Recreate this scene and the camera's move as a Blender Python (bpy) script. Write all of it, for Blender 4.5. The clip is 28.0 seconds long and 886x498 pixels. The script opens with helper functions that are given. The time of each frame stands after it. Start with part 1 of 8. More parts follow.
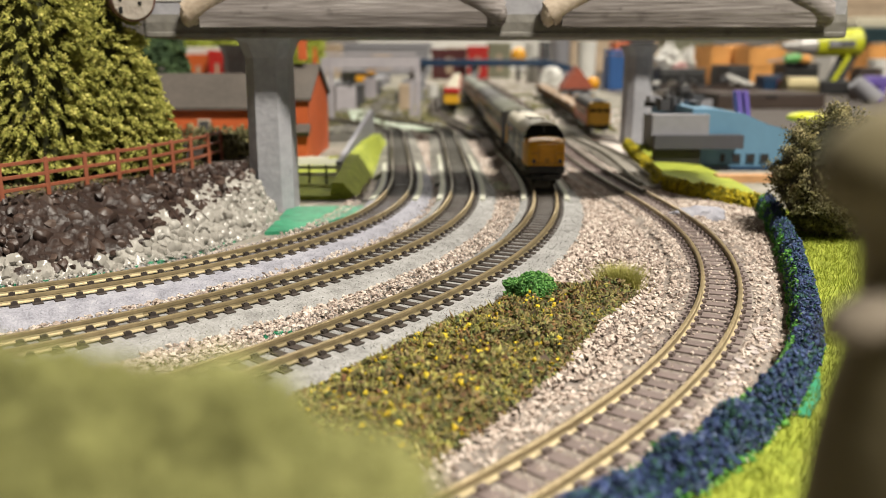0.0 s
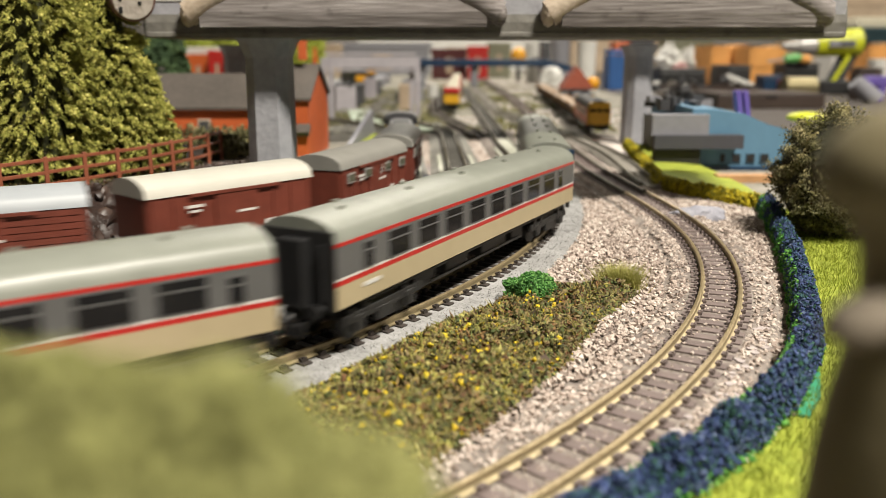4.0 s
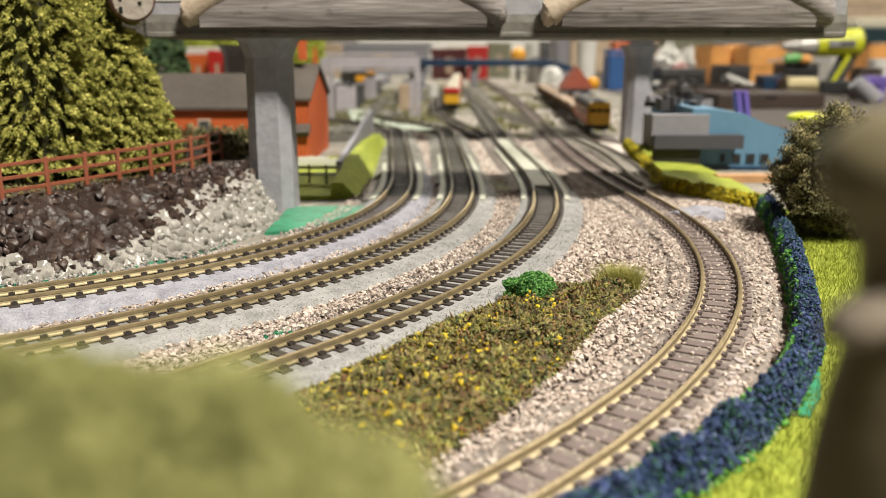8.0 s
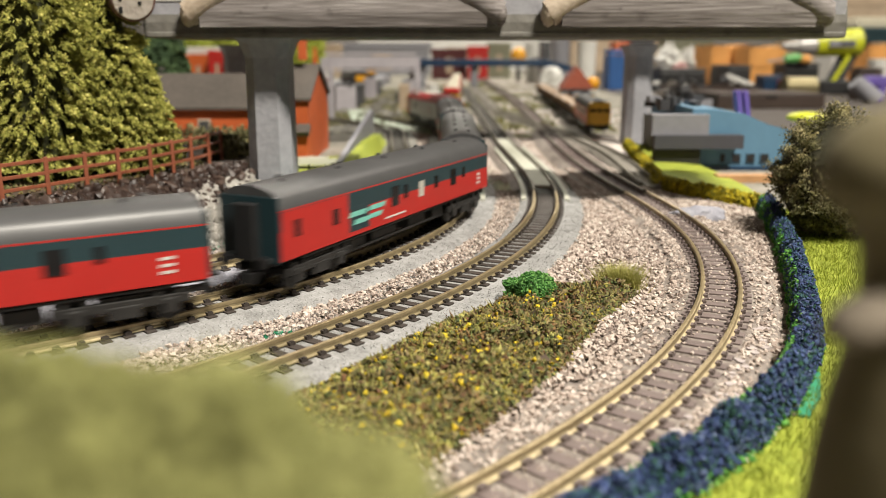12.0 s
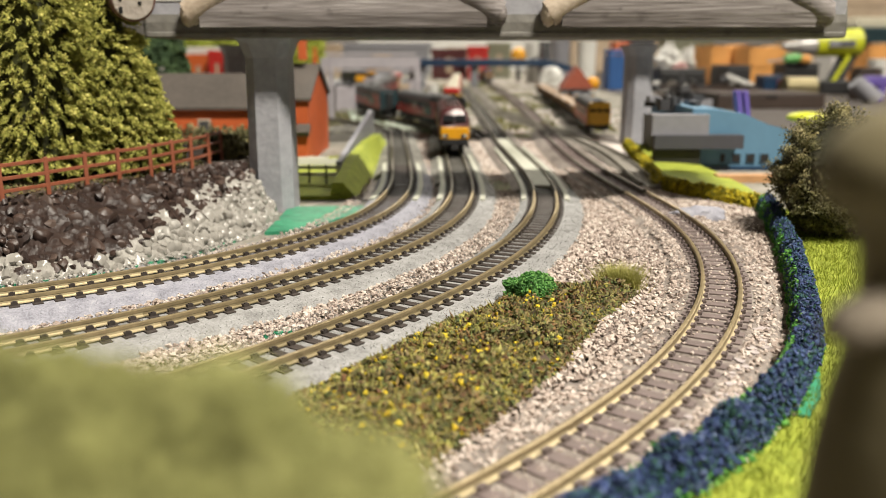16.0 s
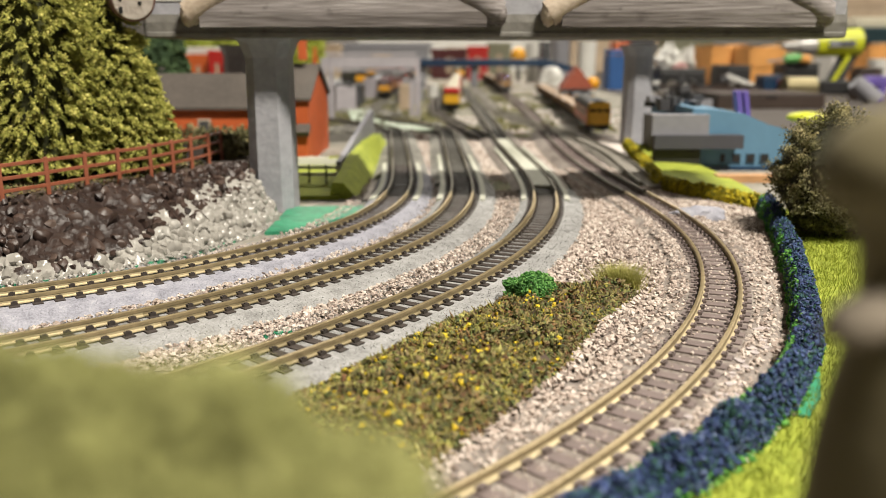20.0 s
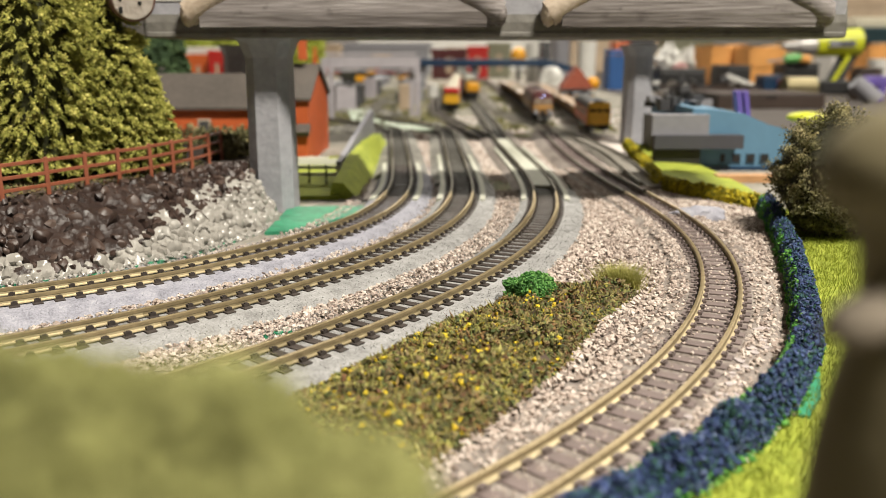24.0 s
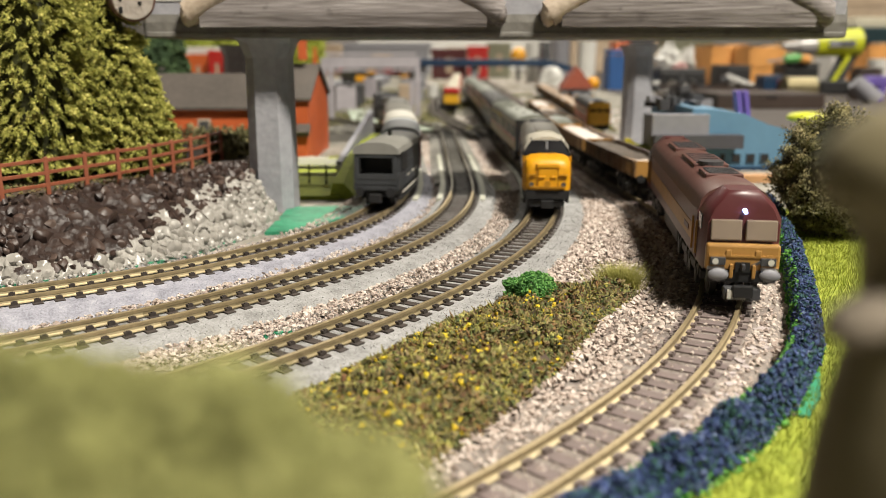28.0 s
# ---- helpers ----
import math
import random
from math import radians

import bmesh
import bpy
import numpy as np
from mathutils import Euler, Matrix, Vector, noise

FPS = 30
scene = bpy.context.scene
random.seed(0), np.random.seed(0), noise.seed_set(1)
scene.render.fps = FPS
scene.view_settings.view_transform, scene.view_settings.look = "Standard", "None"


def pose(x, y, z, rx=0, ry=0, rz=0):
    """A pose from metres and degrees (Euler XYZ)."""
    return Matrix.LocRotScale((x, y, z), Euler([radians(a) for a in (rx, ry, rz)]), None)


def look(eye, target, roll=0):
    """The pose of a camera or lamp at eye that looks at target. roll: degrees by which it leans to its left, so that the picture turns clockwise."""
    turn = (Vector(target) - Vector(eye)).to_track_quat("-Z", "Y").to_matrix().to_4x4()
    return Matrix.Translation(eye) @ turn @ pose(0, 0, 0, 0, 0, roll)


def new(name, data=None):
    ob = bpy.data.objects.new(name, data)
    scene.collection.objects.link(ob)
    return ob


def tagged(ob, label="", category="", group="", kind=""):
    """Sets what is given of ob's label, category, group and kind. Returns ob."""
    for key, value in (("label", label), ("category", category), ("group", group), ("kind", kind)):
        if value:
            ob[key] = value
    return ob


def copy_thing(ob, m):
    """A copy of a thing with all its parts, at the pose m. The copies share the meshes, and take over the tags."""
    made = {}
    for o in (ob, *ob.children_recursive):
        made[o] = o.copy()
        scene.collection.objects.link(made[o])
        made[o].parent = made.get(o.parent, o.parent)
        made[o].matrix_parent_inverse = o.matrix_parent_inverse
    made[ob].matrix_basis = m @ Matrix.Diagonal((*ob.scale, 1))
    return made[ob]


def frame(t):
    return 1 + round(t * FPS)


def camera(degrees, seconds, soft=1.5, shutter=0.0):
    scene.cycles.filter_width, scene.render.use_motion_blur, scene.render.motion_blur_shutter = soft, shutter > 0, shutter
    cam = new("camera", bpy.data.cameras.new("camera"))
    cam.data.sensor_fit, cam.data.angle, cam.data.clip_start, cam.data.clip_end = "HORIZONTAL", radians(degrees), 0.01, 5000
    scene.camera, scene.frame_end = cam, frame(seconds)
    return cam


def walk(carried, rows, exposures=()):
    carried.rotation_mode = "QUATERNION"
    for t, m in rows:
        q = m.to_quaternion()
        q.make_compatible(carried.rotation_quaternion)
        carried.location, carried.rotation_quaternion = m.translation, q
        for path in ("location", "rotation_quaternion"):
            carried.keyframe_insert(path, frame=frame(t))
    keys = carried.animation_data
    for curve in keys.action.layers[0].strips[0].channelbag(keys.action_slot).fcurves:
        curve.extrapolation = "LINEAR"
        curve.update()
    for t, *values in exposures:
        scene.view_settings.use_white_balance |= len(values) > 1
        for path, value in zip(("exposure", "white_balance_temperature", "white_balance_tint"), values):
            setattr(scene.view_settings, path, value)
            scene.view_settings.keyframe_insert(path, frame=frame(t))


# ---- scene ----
MM = 0.001
cam = camera(56.8, 28.0, soft=0.8, shutter=0.4)
EYE = (0.0, 0.0, 0.060)
AIM = (0.0, 1.0, 0.060 - 0.23862)
walk(cam, [(0.0, look(EYE, AIM)), (28.0, look(EYE, AIM))], exposures=[(0.0, 0.0), (28.0, 0.0)])
cam.data.dof.use_dof = True
cam.data.dof.focus_distance = 0.215
cam.data.dof.aperture_fstop = 16.5

# ---- world and unseen room lights ----
world = bpy.data.worlds.new("room_world")
scene.world = world
world.use_nodes = True
world.node_tree.nodes["Background"].inputs[0].default_value = (1.0, 0.95, 0.88, 1)
world.node_tree.nodes["Background"].inputs[1].default_value = 0.010


def unseen_lamp(x, y, z, sx, sy, watts):
    data = bpy.data.lights.new("unseen_lamp_light", "AREA")
    data.shape, data.size, data.size_y, data.energy = "RECTANGLE", sx, sy, watts
    data.color = (1.0, 0.93, 0.81)
    ob = new("unseen_lamp_light", data)
    ob.location = (x, y, z)
    return ob


# Ceiling lamp out of view; its place follows from the shadows.
unseen_lamp(0.85, -0.66, 2.20, 0.45, 0.25, 174)
# Two unseen fill lamps, added below the ceiling to brighten the background.
unseen_lamp(0.1, 2.5, 1.6, 1.2, 0.4, 50)
unseen_lamp(1.5, 1.7, 1.6, 0.4, 1.2, 26)


# ---- materials ----
def mat(name, color, rough=0.6, metal=0.0, var=0.25, scale=900.0, bump=0.15, random=0.0, island=0.0, dirt=None, coat=0.0, stretch=None):
    m = bpy.data.materials.new(name)
    m.use_nodes = True
    nt = m.node_tree
    b = nt.nodes["Principled BSDF"]
    b.inputs["Roughness"].default_value = rough
    b.inputs["Metallic"].default_value = metal
    b.inputs["Coat Weight"].default_value = coat
    tc = nt.nodes.new("ShaderNodeTexCoord")
    n1 = nt.nodes.new("ShaderNodeTexNoise")
    n1.inputs["Scale"].default_value, n1.inputs["Detail"].default_value = scale, 5
    n2 = nt.nodes.new("ShaderNodeTexNoise")
    n2.inputs["Scale"].default_value, n2.inputs["Detail"].default_value = scale * 0.12, 3
    vec = tc.outputs["Object"]
    if stretch:
        mp = nt.nodes.new("ShaderNodeMapping")
        mp.inputs["Scale"].default_value = stretch
        nt.links.new(vec, mp.inputs["Vector"])
        vec = mp.outputs[0]
    for n in (n1, n2):
        nt.links.new(vec, n.inputs["Vector"])
    add = nt.nodes.new("ShaderNodeMath")
    add.operation = "ADD"
    nt.links.new(n1.outputs["Fac"], add.inputs[0])
    nt.links.new(n2.outputs["Fac"], add.inputs[1])
    last = add.outputs[0]
    for use, node, out in ((random, "ShaderNodeObjectInfo", "Random"), (island, "ShaderNodeNewGeometry", "Random Per Island")):
        if use:
            src = nt.nodes.new(node)
            mul = nt.nodes.new("ShaderNodeMath")
            mul.operation = "MULTIPLY_ADD"
            mul.inputs[1].default_value = use
            nt.links.new(src.outputs[out], mul.inputs[0])
            nt.links.new(last, mul.inputs[2])
            last = mul.outputs[0]
    rng = nt.nodes.new("ShaderNodeMapRange")
    total = 1.0 + 0.5 * (random + island)
    spread = 0.35 + 0.5 * (random + island)
    rng.inputs["From Min"].default_value = total - spread
    rng.inputs["From Max"].default_value = total + spread
    nt.links.new(last, rng.inputs["Value"])
    ramp = nt.nodes.new("ShaderNodeValToRGB")
    if isinstance(color[0], (tuple, list)):
        cols = color
    else:
        cols = [tuple(c * (1 - var) for c in color), tuple(min(1, c * (1 + var * 0.8)) for c in color)]
    el = ramp.color_ramp.elements
    while len(el) < len(cols):
        el.new(0.5)
    for i, c in enumerate(cols):
        el[i].position = i / (len(cols) - 1)
        el[i].color = (*c, 1)
    nt.links.new(rng.outputs[0], ramp.inputs[0])
    col = ramp.outputs[0]
    if dirt:
        n3 = nt.nodes.new("ShaderNodeTexNoise")
        n3.inputs["Scale"].default_value, n3.inputs["Detail"].default_value = dirt[1], 6
        nt.links.new(tc.outputs["Object"], n3.inputs["Vector"])
        r3 = nt.nodes.new("ShaderNodeMapRange")
        r3.inputs["From Min"].default_value, r3.inputs["From Max"].default_value = dirt[2], dirt[2] + 0.14
        nt.links.new(n3.outputs["Fac"], r3.inputs["Value"])
        mix = nt.nodes.new("ShaderNodeMix")
        mix.data_type = "RGBA"
        nt.links.new(r3.outputs[0], mix.inputs[0])
        nt.links.new(col, mix.inputs[6])
        mix.inputs[7].default_value = (*dirt[0], 1)
        col = mix.outputs[2]
    nt.links.new(col, b.inputs["Base Color"])
    rr = nt.nodes.new("ShaderNodeMapRange")
    rr.inputs["To Min"].default_value, rr.inputs["To Max"].default_value = max(0.03, rough - 0.1), min(1, rough + 0.1)
    nt.links.new(n2.outputs["Fac"], rr.inputs["Value"])
    nt.links.new(rr.outputs[0], b.inputs["Roughness"])
    if bump:
        bp = nt.nodes.new("ShaderNodeBump")
        bp.inputs["Strength"].default_value, bp.inputs["Distance"].default_value = bump, 0.4 / scale
        nt.links.new(n1.outputs["Fac"], bp.inputs["Height"])
        nt.links.new(bp.outputs[0], b.inputs["Normal"])
    return m


def glow(name, color, strength):
    m = bpy.data.materials.new(name)
    m.use_nodes = True
    b = m.node_tree.nodes["Principled BSDF"]
    b.inputs["Base Color"].default_value = (*color, 1)
    b.inputs["Emission Color"].default_value = (*color, 1)
    b.inputs["Emission Strength"].default_value = strength
    return m


M_RAIL = mat("rail_bronze_brown", (0.34, 0.27, 0.155), 0.46, 0.6, 0.2, 700, 0.1, dirt=((0.16, 0.115, 0.06), 120, 0.62))
M_RAIL_FOOT = mat("rail_foot_pale", (0.50, 0.42, 0.26), 0.4, 0.35, 0.15, 500, 0.1, dirt=((0.2, 0.15, 0.09), 110, 0.56))
M_RAIL_WEB = mat("rail_foot_brown", (0.27, 0.22, 0.125), 0.5, 0.4, 0.25, 500, 0.1, dirt=((0.45, 0.38, 0.24), 130, 0.62))
M_RAIL_DULL = mat("rail_dull_shaded", (0.17, 0.155, 0.12), 0.6, 0.5, 0.3, 500, 0.2)
M_SLEEPER = mat("sleeper_dark_brown", (0.0407, 0.03108, 0.0259), 0.75, 0, 0.4, 1500, 0.4, random=0.6)
M_SLEEPER_GREY = mat("sleeper_grey_weathered", (0.085, 0.08, 0.07), 0.85, 0, 0.4, 900, 0.3)
M_SLEEPER_PALE = mat("sleeper_painted_over", (0.27, 0.25, 0.22), 0.85, 0, 0.25, 900, 0.3)
M_SLEEPER_PINK = mat("sleeper_ballast_dusted", (0.148, 0.1147, 0.1073), 0.85, 0, 0.3, 1500, 0.4, random=0.5)
M_BALLAST = mat("ballast_pink_grey", [(0.156, 0.1144, 0.09568), (0.364, 0.2964, 0.2548), (0.4888, 0.416, 0.364), (0.624, 0.5616, 0.5096)], 0.85, 0, 0, 1200, 0.2, island=2.0)
# Bed darker than its stones, so shade in the gaps is coloured in.
M_BALLAST_BED = mat("ballast_bed_gap_shade", [(0.09, 0.07, 0.058), (0.2, 0.17, 0.15), (0.30, 0.265, 0.235)], 0.9, 0, 0, 900, 0.9)
M_GREY_SAND = mat("grey_sand_shoulder", [(0.16, 0.16, 0.19), (0.26, 0.26, 0.30), (0.36, 0.36, 0.40)], 0.9, 0, 0, 1800, 0.8, dirt=((0.10, 0.10, 0.13), 700, 0.645))
M_NEUTRAL_SAND = mat("neutral_sand_shoulder", [(0.15, 0.148, 0.145), (0.25, 0.248, 0.244), (0.34, 0.338, 0.335)], 0.9, 0, 0, 1800, 0.8, dirt=((0.11, 0.108, 0.105), 700, 0.655))
M_BOARD = mat("baseboard_scatter", [(0.0962, 0.0925, 0.0666), (0.2146, 0.1998, 0.1665), (0.3108, 0.2849, 0.2516)], 0.9, 0, 0, 260, 0.6, dirt=((0.1628, 0.1628, 0.074), 22, 0.60))
M_LIME = mat("lime_static_grass", [(0.148, 0.1924, 0.0185), (0.2664, 0.3108, 0.0296), (0.37, 0.3996, 0.0592)], 0.9, 0, 0, 1400, 0.3)
M_LIME_BLADE = mat("lime_grass_blades", [(0.1702, 0.222, 0.0185), (0.2886, 0.333, 0.0333), (0.3996, 0.4144, 0.0814)], 0.8, 0, 0, 900, 0, island=1.5)
M_EMERALD = mat("emerald_painted_board", (0.02368, 0.2146, 0.111), 0.5, 0, 0.5, 260, 0.3, dirt=((0.0222, 0.1184, 0.0666), 90, 0.58))
M_CONCRETE = mat("grey_painted_wood_pier", (0.3108, 0.3108, 0.3367), 0.6, 0, 0.2, 300, 0.25, dirt=((0.1776, 0.1776, 0.1998), 160, 0.66))
# Brown-grey deck paint, darkened to hold the shadow of the planks above.
M_DECK = mat("deck_paint_with_shade", (0.15, 0.142, 0.125), 0.65, 0, 0.25, 260, 0.3, dirt=((0.08, 0.074, 0.065), 120, 0.6))
M_TIMBER = mat("weathered_grey_timber", [(0.06, 0.05, 0.047), (0.14, 0.122, 0.114), (0.225, 0.203, 0.195), (0.36, 0.335, 0.325)], 0.8, 0, 0, 1100, 0.9, stretch=(0.05, 0.7, 1.0), dirt=((0.08, 0.068, 0.063), 140, 0.62))
M_TIMBER_END = mat("cut_timber_end", [(0.34, 0.27, 0.20), (0.50, 0.42, 0.33)], 0.75, 0, 0, 500, 0.4)
M_ROCK = mat("dark_brown_rock", [(0.007, 0.0042, 0.0034), (0.026, 0.0145, 0.011), (0.054, 0.033, 0.025), (0.088, 0.062, 0.05)], 0.5, 0, 0, 500, 0.8, random=1.2)
M_ROCK_PALE = mat("pale_plaster_rock", [(0.14, 0.13, 0.112), (0.235, 0.222, 0.198), (0.31, 0.295, 0.268), (0.39, 0.375, 0.345)], 0.3, 0, 0, 260, 0.5, random=0.5)
M_FENCE = mat("brown_plastic_fence", (0.2442, 0.0777, 0.0407), 0.42, 0, 0.2, 500, 0.1)
M_SOIL = mat("dark_soil", (0.0666, 0.0444, 0.0296), 0.95, 0, 0.4, 600, 0.9)
# Near-black green: the shade between the sprigs is put into this colour.
M_CONIFER_IN = mat("conifer_painted_shade", [(0.014, 0.015, 0.003), (0.04, 0.043, 0.008), (0.08, 0.082, 0.014)], 1.0, 0, 0, 900, 0.6)
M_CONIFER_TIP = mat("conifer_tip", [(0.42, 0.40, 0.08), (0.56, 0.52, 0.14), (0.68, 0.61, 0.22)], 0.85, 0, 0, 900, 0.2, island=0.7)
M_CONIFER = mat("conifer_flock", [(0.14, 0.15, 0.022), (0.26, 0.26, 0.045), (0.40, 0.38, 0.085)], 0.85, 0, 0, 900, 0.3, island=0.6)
M_SHADOW_BAND = mat("olive_shadow_band", [(0.05, 0.055, 0.02), (0.12, 0.12, 0.05), (0.2, 0.19, 0.1)], 0.95, 0, 0, 500, 0.8)
M_BARK = mat("brown_bark", (0.0592, 0.0444, 0.0259), 0.9, 0, 0.4, 500, 0.8)
M_SCATTER = mat("hedge_scatter", [(0.0234, 0.01872, 0.00858), (0.1014, 0.078, 0.0273), (0.0702, 0.1014, 0.0273), (0.039, 0.0312, 0.01404), (0.1716, 0.078, 0.0351), (0.195, 0.195, 0.0507), (0.0624, 0.04836, 0.02184), (0.2652, 0.2028, 0.0858), (0.0546, 0.0858, 0.0234), (0.1326, 0.078, 0.0429), (0.234, 0.2184, 0.0624), (0.3744, 0.2964, 0.0273)], 0.9, 0, 0, 900, 0.3, island=3.5)
M_FIBRE = mat("hedge_fibre", [(0.2078, 0.1732, 0.04618), (0.1385, 0.1385, 0.03463), (0.2655, 0.2309, 0.08081), (0.2078, 0.09812, 0.03463), (0.09235, 0.127, 0.02886), (0.3175, 0.2597, 0.04618), (0.0404, 0.02886, 0.01732), (0.127, 0.07504, 0.0404)], 0.85, 0, 0, 900, 0.2, island=3.0)
M_BUSH = mat("green_bush_foam", [(0.0111, 0.0555, 0.00888), (0.037, 0.1406, 0.0222), (0.0962, 0.2516, 0.0518), (0.1924, 0.3404, 0.0962)], 0.9, 0, 0, 900, 0.3, island=1.5)
M_TUFT = mat("dry_grass_tuft", [(0.1887, 0.2013, 0.03774), (0.3397, 0.3271, 0.08177), (0.4655, 0.4151, 0.1635)], 0.85, 0, 0, 900, 0, island=1.5)
M_NAVY = mat("navy_flower_hedge", [(0.005, 0.01, 0.03), (0.014, 0.03, 0.10), (0.04, 0.065, 0.19), (0.012, 0.07, 0.03), (0.022, 0.04, 0.13), (0.20, 0.26, 0.38)], 0.8, 0, 0, 900, 0.2, island=2.5)
M_NAVY_GREEN = mat("hedge_green_leaf", [(0.0148, 0.0962, 0.0148), (0.0666, 0.2516, 0.037), (0.1776, 0.37, 0.074)], 0.85, 0, 0, 900, 0.2, island=2.0)
M_YELLOW_HEDGE = mat("yellow_flower_hedge", [(0.074, 0.0888, 0.0074), (0.2516, 0.2294, 0.0111), (0.5032, 0.3996, 0.0074), (0.592, 0.4884, 0.0148)], 0.85, 0, 0, 900, 0.2, island=2.5)
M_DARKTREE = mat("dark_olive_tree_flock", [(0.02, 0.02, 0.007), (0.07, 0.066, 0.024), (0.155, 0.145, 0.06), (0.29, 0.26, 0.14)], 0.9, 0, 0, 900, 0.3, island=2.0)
M_DKHEART = mat("foliage_painted_shade", [(0.008, 0.009, 0.003), (0.03, 0.03, 0.01)], 0.95, 0, 0, 600, 0.8)
M_TREETIP = mat("olive_painted_highlights", [(0.19, 0.17, 0.07), (0.32, 0.28, 0.13), (0.42, 0.36, 0.2)], 0.85, 0, 0, 900, 0.2, island=1.6)
M_ORANGE_WALL = mat("orange_brick_wall", (0.4588, 0.0888, 0.0185), 0.7, 0, 0.25, 700, 0.3)
M_ROOF = mat("brown_grey_roof", (0.0777, 0.06512, 0.0555), 0.8, 0, 0.25, 400, 0.3)
M_WHITE = mat("white_plastic", (0.5772, 0.5698, 0.5402), 0.4, 0, 0.08, 300, 0.05)
M_CREAM = mat("cream_paint", (0.518, 0.481, 0.37), 0.4, 0, 0.08, 300, 0.05)
M_BLACK = mat("black_plastic", (0.01332, 0.01332, 0.01406), 0.5, 0, 0.3, 600, 0.15)
M_DARKGREY = mat("dark_grey_plastic", (0.0518, 0.0518, 0.0555), 0.5, 0, 0.25, 500, 0.1)
M_UNDER = mat("underframe_black", (0.01628, 0.01554, 0.0148), 0.55, 0, 0.4, 700, 0.2)
M_STEEL = mat("bright_steel", (0.407, 0.3922, 0.37), 0.3, 0.9, 0.15, 500, 0.1)
M_BLUE_CARD = mat("light_blue_card", (0.0962, 0.2072, 0.3108), 0.6, 0, 0.08, 200, 0.05)
M_GREY_CARD = mat("grey_card", (0.2072, 0.2072, 0.2294), 0.6, 0, 0.1, 200, 0.05)
M_GREYDK = mat("slate_card", (0.0518, 0.0518, 0.0629), 0.6, 0, 0.1, 200, 0.05)
M_PLY = mat("pale_orange_wood", (0.444, 0.2442, 0.111), 0.6, 0, 0.2, 120, 0.2)
M_OLIVE = mat("olive_foreground_foam", [(0.1116, 0.1163, 0.03162), (0.1906, 0.1925, 0.06138), (0.2743, 0.2697, 0.1042)], 0.95, 0, 0, 200, 0.2, island=1.0)
M_TRUNK = mat("brown_plaster_trunk", (0.125, 0.105, 0.055), 0.9, 0, 0.25, 60, 0.3)
M_TRUNK_PALE = mat("pale_plaster_knot", (0.15, 0.125, 0.095), 0.9, 0, 0.2, 60, 0.3)


# ---- mesh helpers (millimetres) ----
def mesh_of(name, bm, material, smooth=False):
    me = bpy.data.meshes.new(name)
    bmesh.ops.recalc_face_normals(bm, faces=bm.faces[:])
    bmesh.ops.scale(bm, vec=(MM, MM, MM), verts=bm.verts[:])
    if smooth:
        for f in bm.faces:
            f.smooth = True
    bm.to_mesh(me)
    bm.free()
    me.materials.append(material)
    if smooth:
        me.set_sharp_from_angle(angle=radians(38))
    return me


def part(name, bm, material, parent=None, label="", smooth=False):
    ob = new(name, mesh_of(name, bm, material, smooth))
    ob.parent = parent
    return tagged(ob, label)


def empty(name, x=0, y=0, z=0, rz=0):
    ob = new(name)
    ob.empty_display_size = 0.005
    ob.matrix_basis = pose(x * MM, y * MM, z * MM, 0, 0, rz)
    return ob


def box(bm, c, s, rz=0.0, bevel=0.0, rx=0.0, ry=0.0):
    r = bmesh.ops.create_cube(bm, size=1.0)
    vs = r["verts"]
    bmesh.ops.scale(bm, vec=s, verts=vs)
    if bevel:
        es = list({e for v in vs for e in v.link_edges})
        rr = bmesh.ops.bevel(bm, geom=es, offset=bevel, segments=2, affect="EDGES", profile=0.5)
        vs = list({v for f in rr["faces"] for v in f.verts} | {v for v in vs if v.is_valid})
    m = Matrix.Translation(c) @ Euler((radians(rx), radians(ry), radians(rz))).to_matrix().to_4x4()
    bmesh.ops.transform(bm, matrix=m, verts=vs)
    return vs


def cyl(bm, a, b, r, r2=None, n=12, caps=True):
    a, b = Vector(a), Vector(b)
    d = b - a
    m = Matrix.Translation((a + b) / 2) @ d.to_track_quat("Z", "Y").to_matrix().to_4x4()
    return bmesh.ops.create_cone(bm, cap_ends=caps, segments=n, radius1=r, radius2=r if r2 is None else r2, depth=d.length, matrix=m)["verts"]


def loft(bm, rings, caps=True):
    """Skins closed rings of equally many points."""
    vr = [[bm.verts.new(p) for p in ring] for ring in rings]
    n = len(vr[0])
    for a, b in zip(vr[:-1], vr[1:]):
        for i in range(n):
            bm.faces.new((a[i], a[(i + 1) % n], b[(i + 1) % n], b[i]))
    if caps:
        bm.faces.new(vr[0][::-1])
        bm.faces.new(vr[-1])


def prism(bm, outline, y0, y1):
    """Extrudes an outline in x and z from y0 to y1."""
    loft(bm, [[(x, y0, z) for x, z in outline], [(x, y1, z) for x, z in outline]])


def flat(bm, outline, z0, z1):
    loft(bm, [[(x, y, z0) for x, y in outline], [(x, y, z1) for x, y in outline]])


def bx(name, c, s, material, parent, label="", bevel=0.0, rx=0, ry=0, rz=0):
    bm = bmesh.new()
    box(bm, c, s, rz=rz, bevel=bevel, rx=rx, ry=ry)
    return part(name, bm, material, parent, label)


OCTA = np.array([(1, 0, 0), (-1, 0, 0), (0, 1, 0), (0, -1, 0), (0, 0, 1), (0, 0, -1)], float)
OCTF = np.array([(0, 2, 4), (2, 1, 4), (1, 3, 4), (3, 0, 4), (2, 0, 5), (1, 2, 5), (3, 1, 5), (0, 3, 5)])


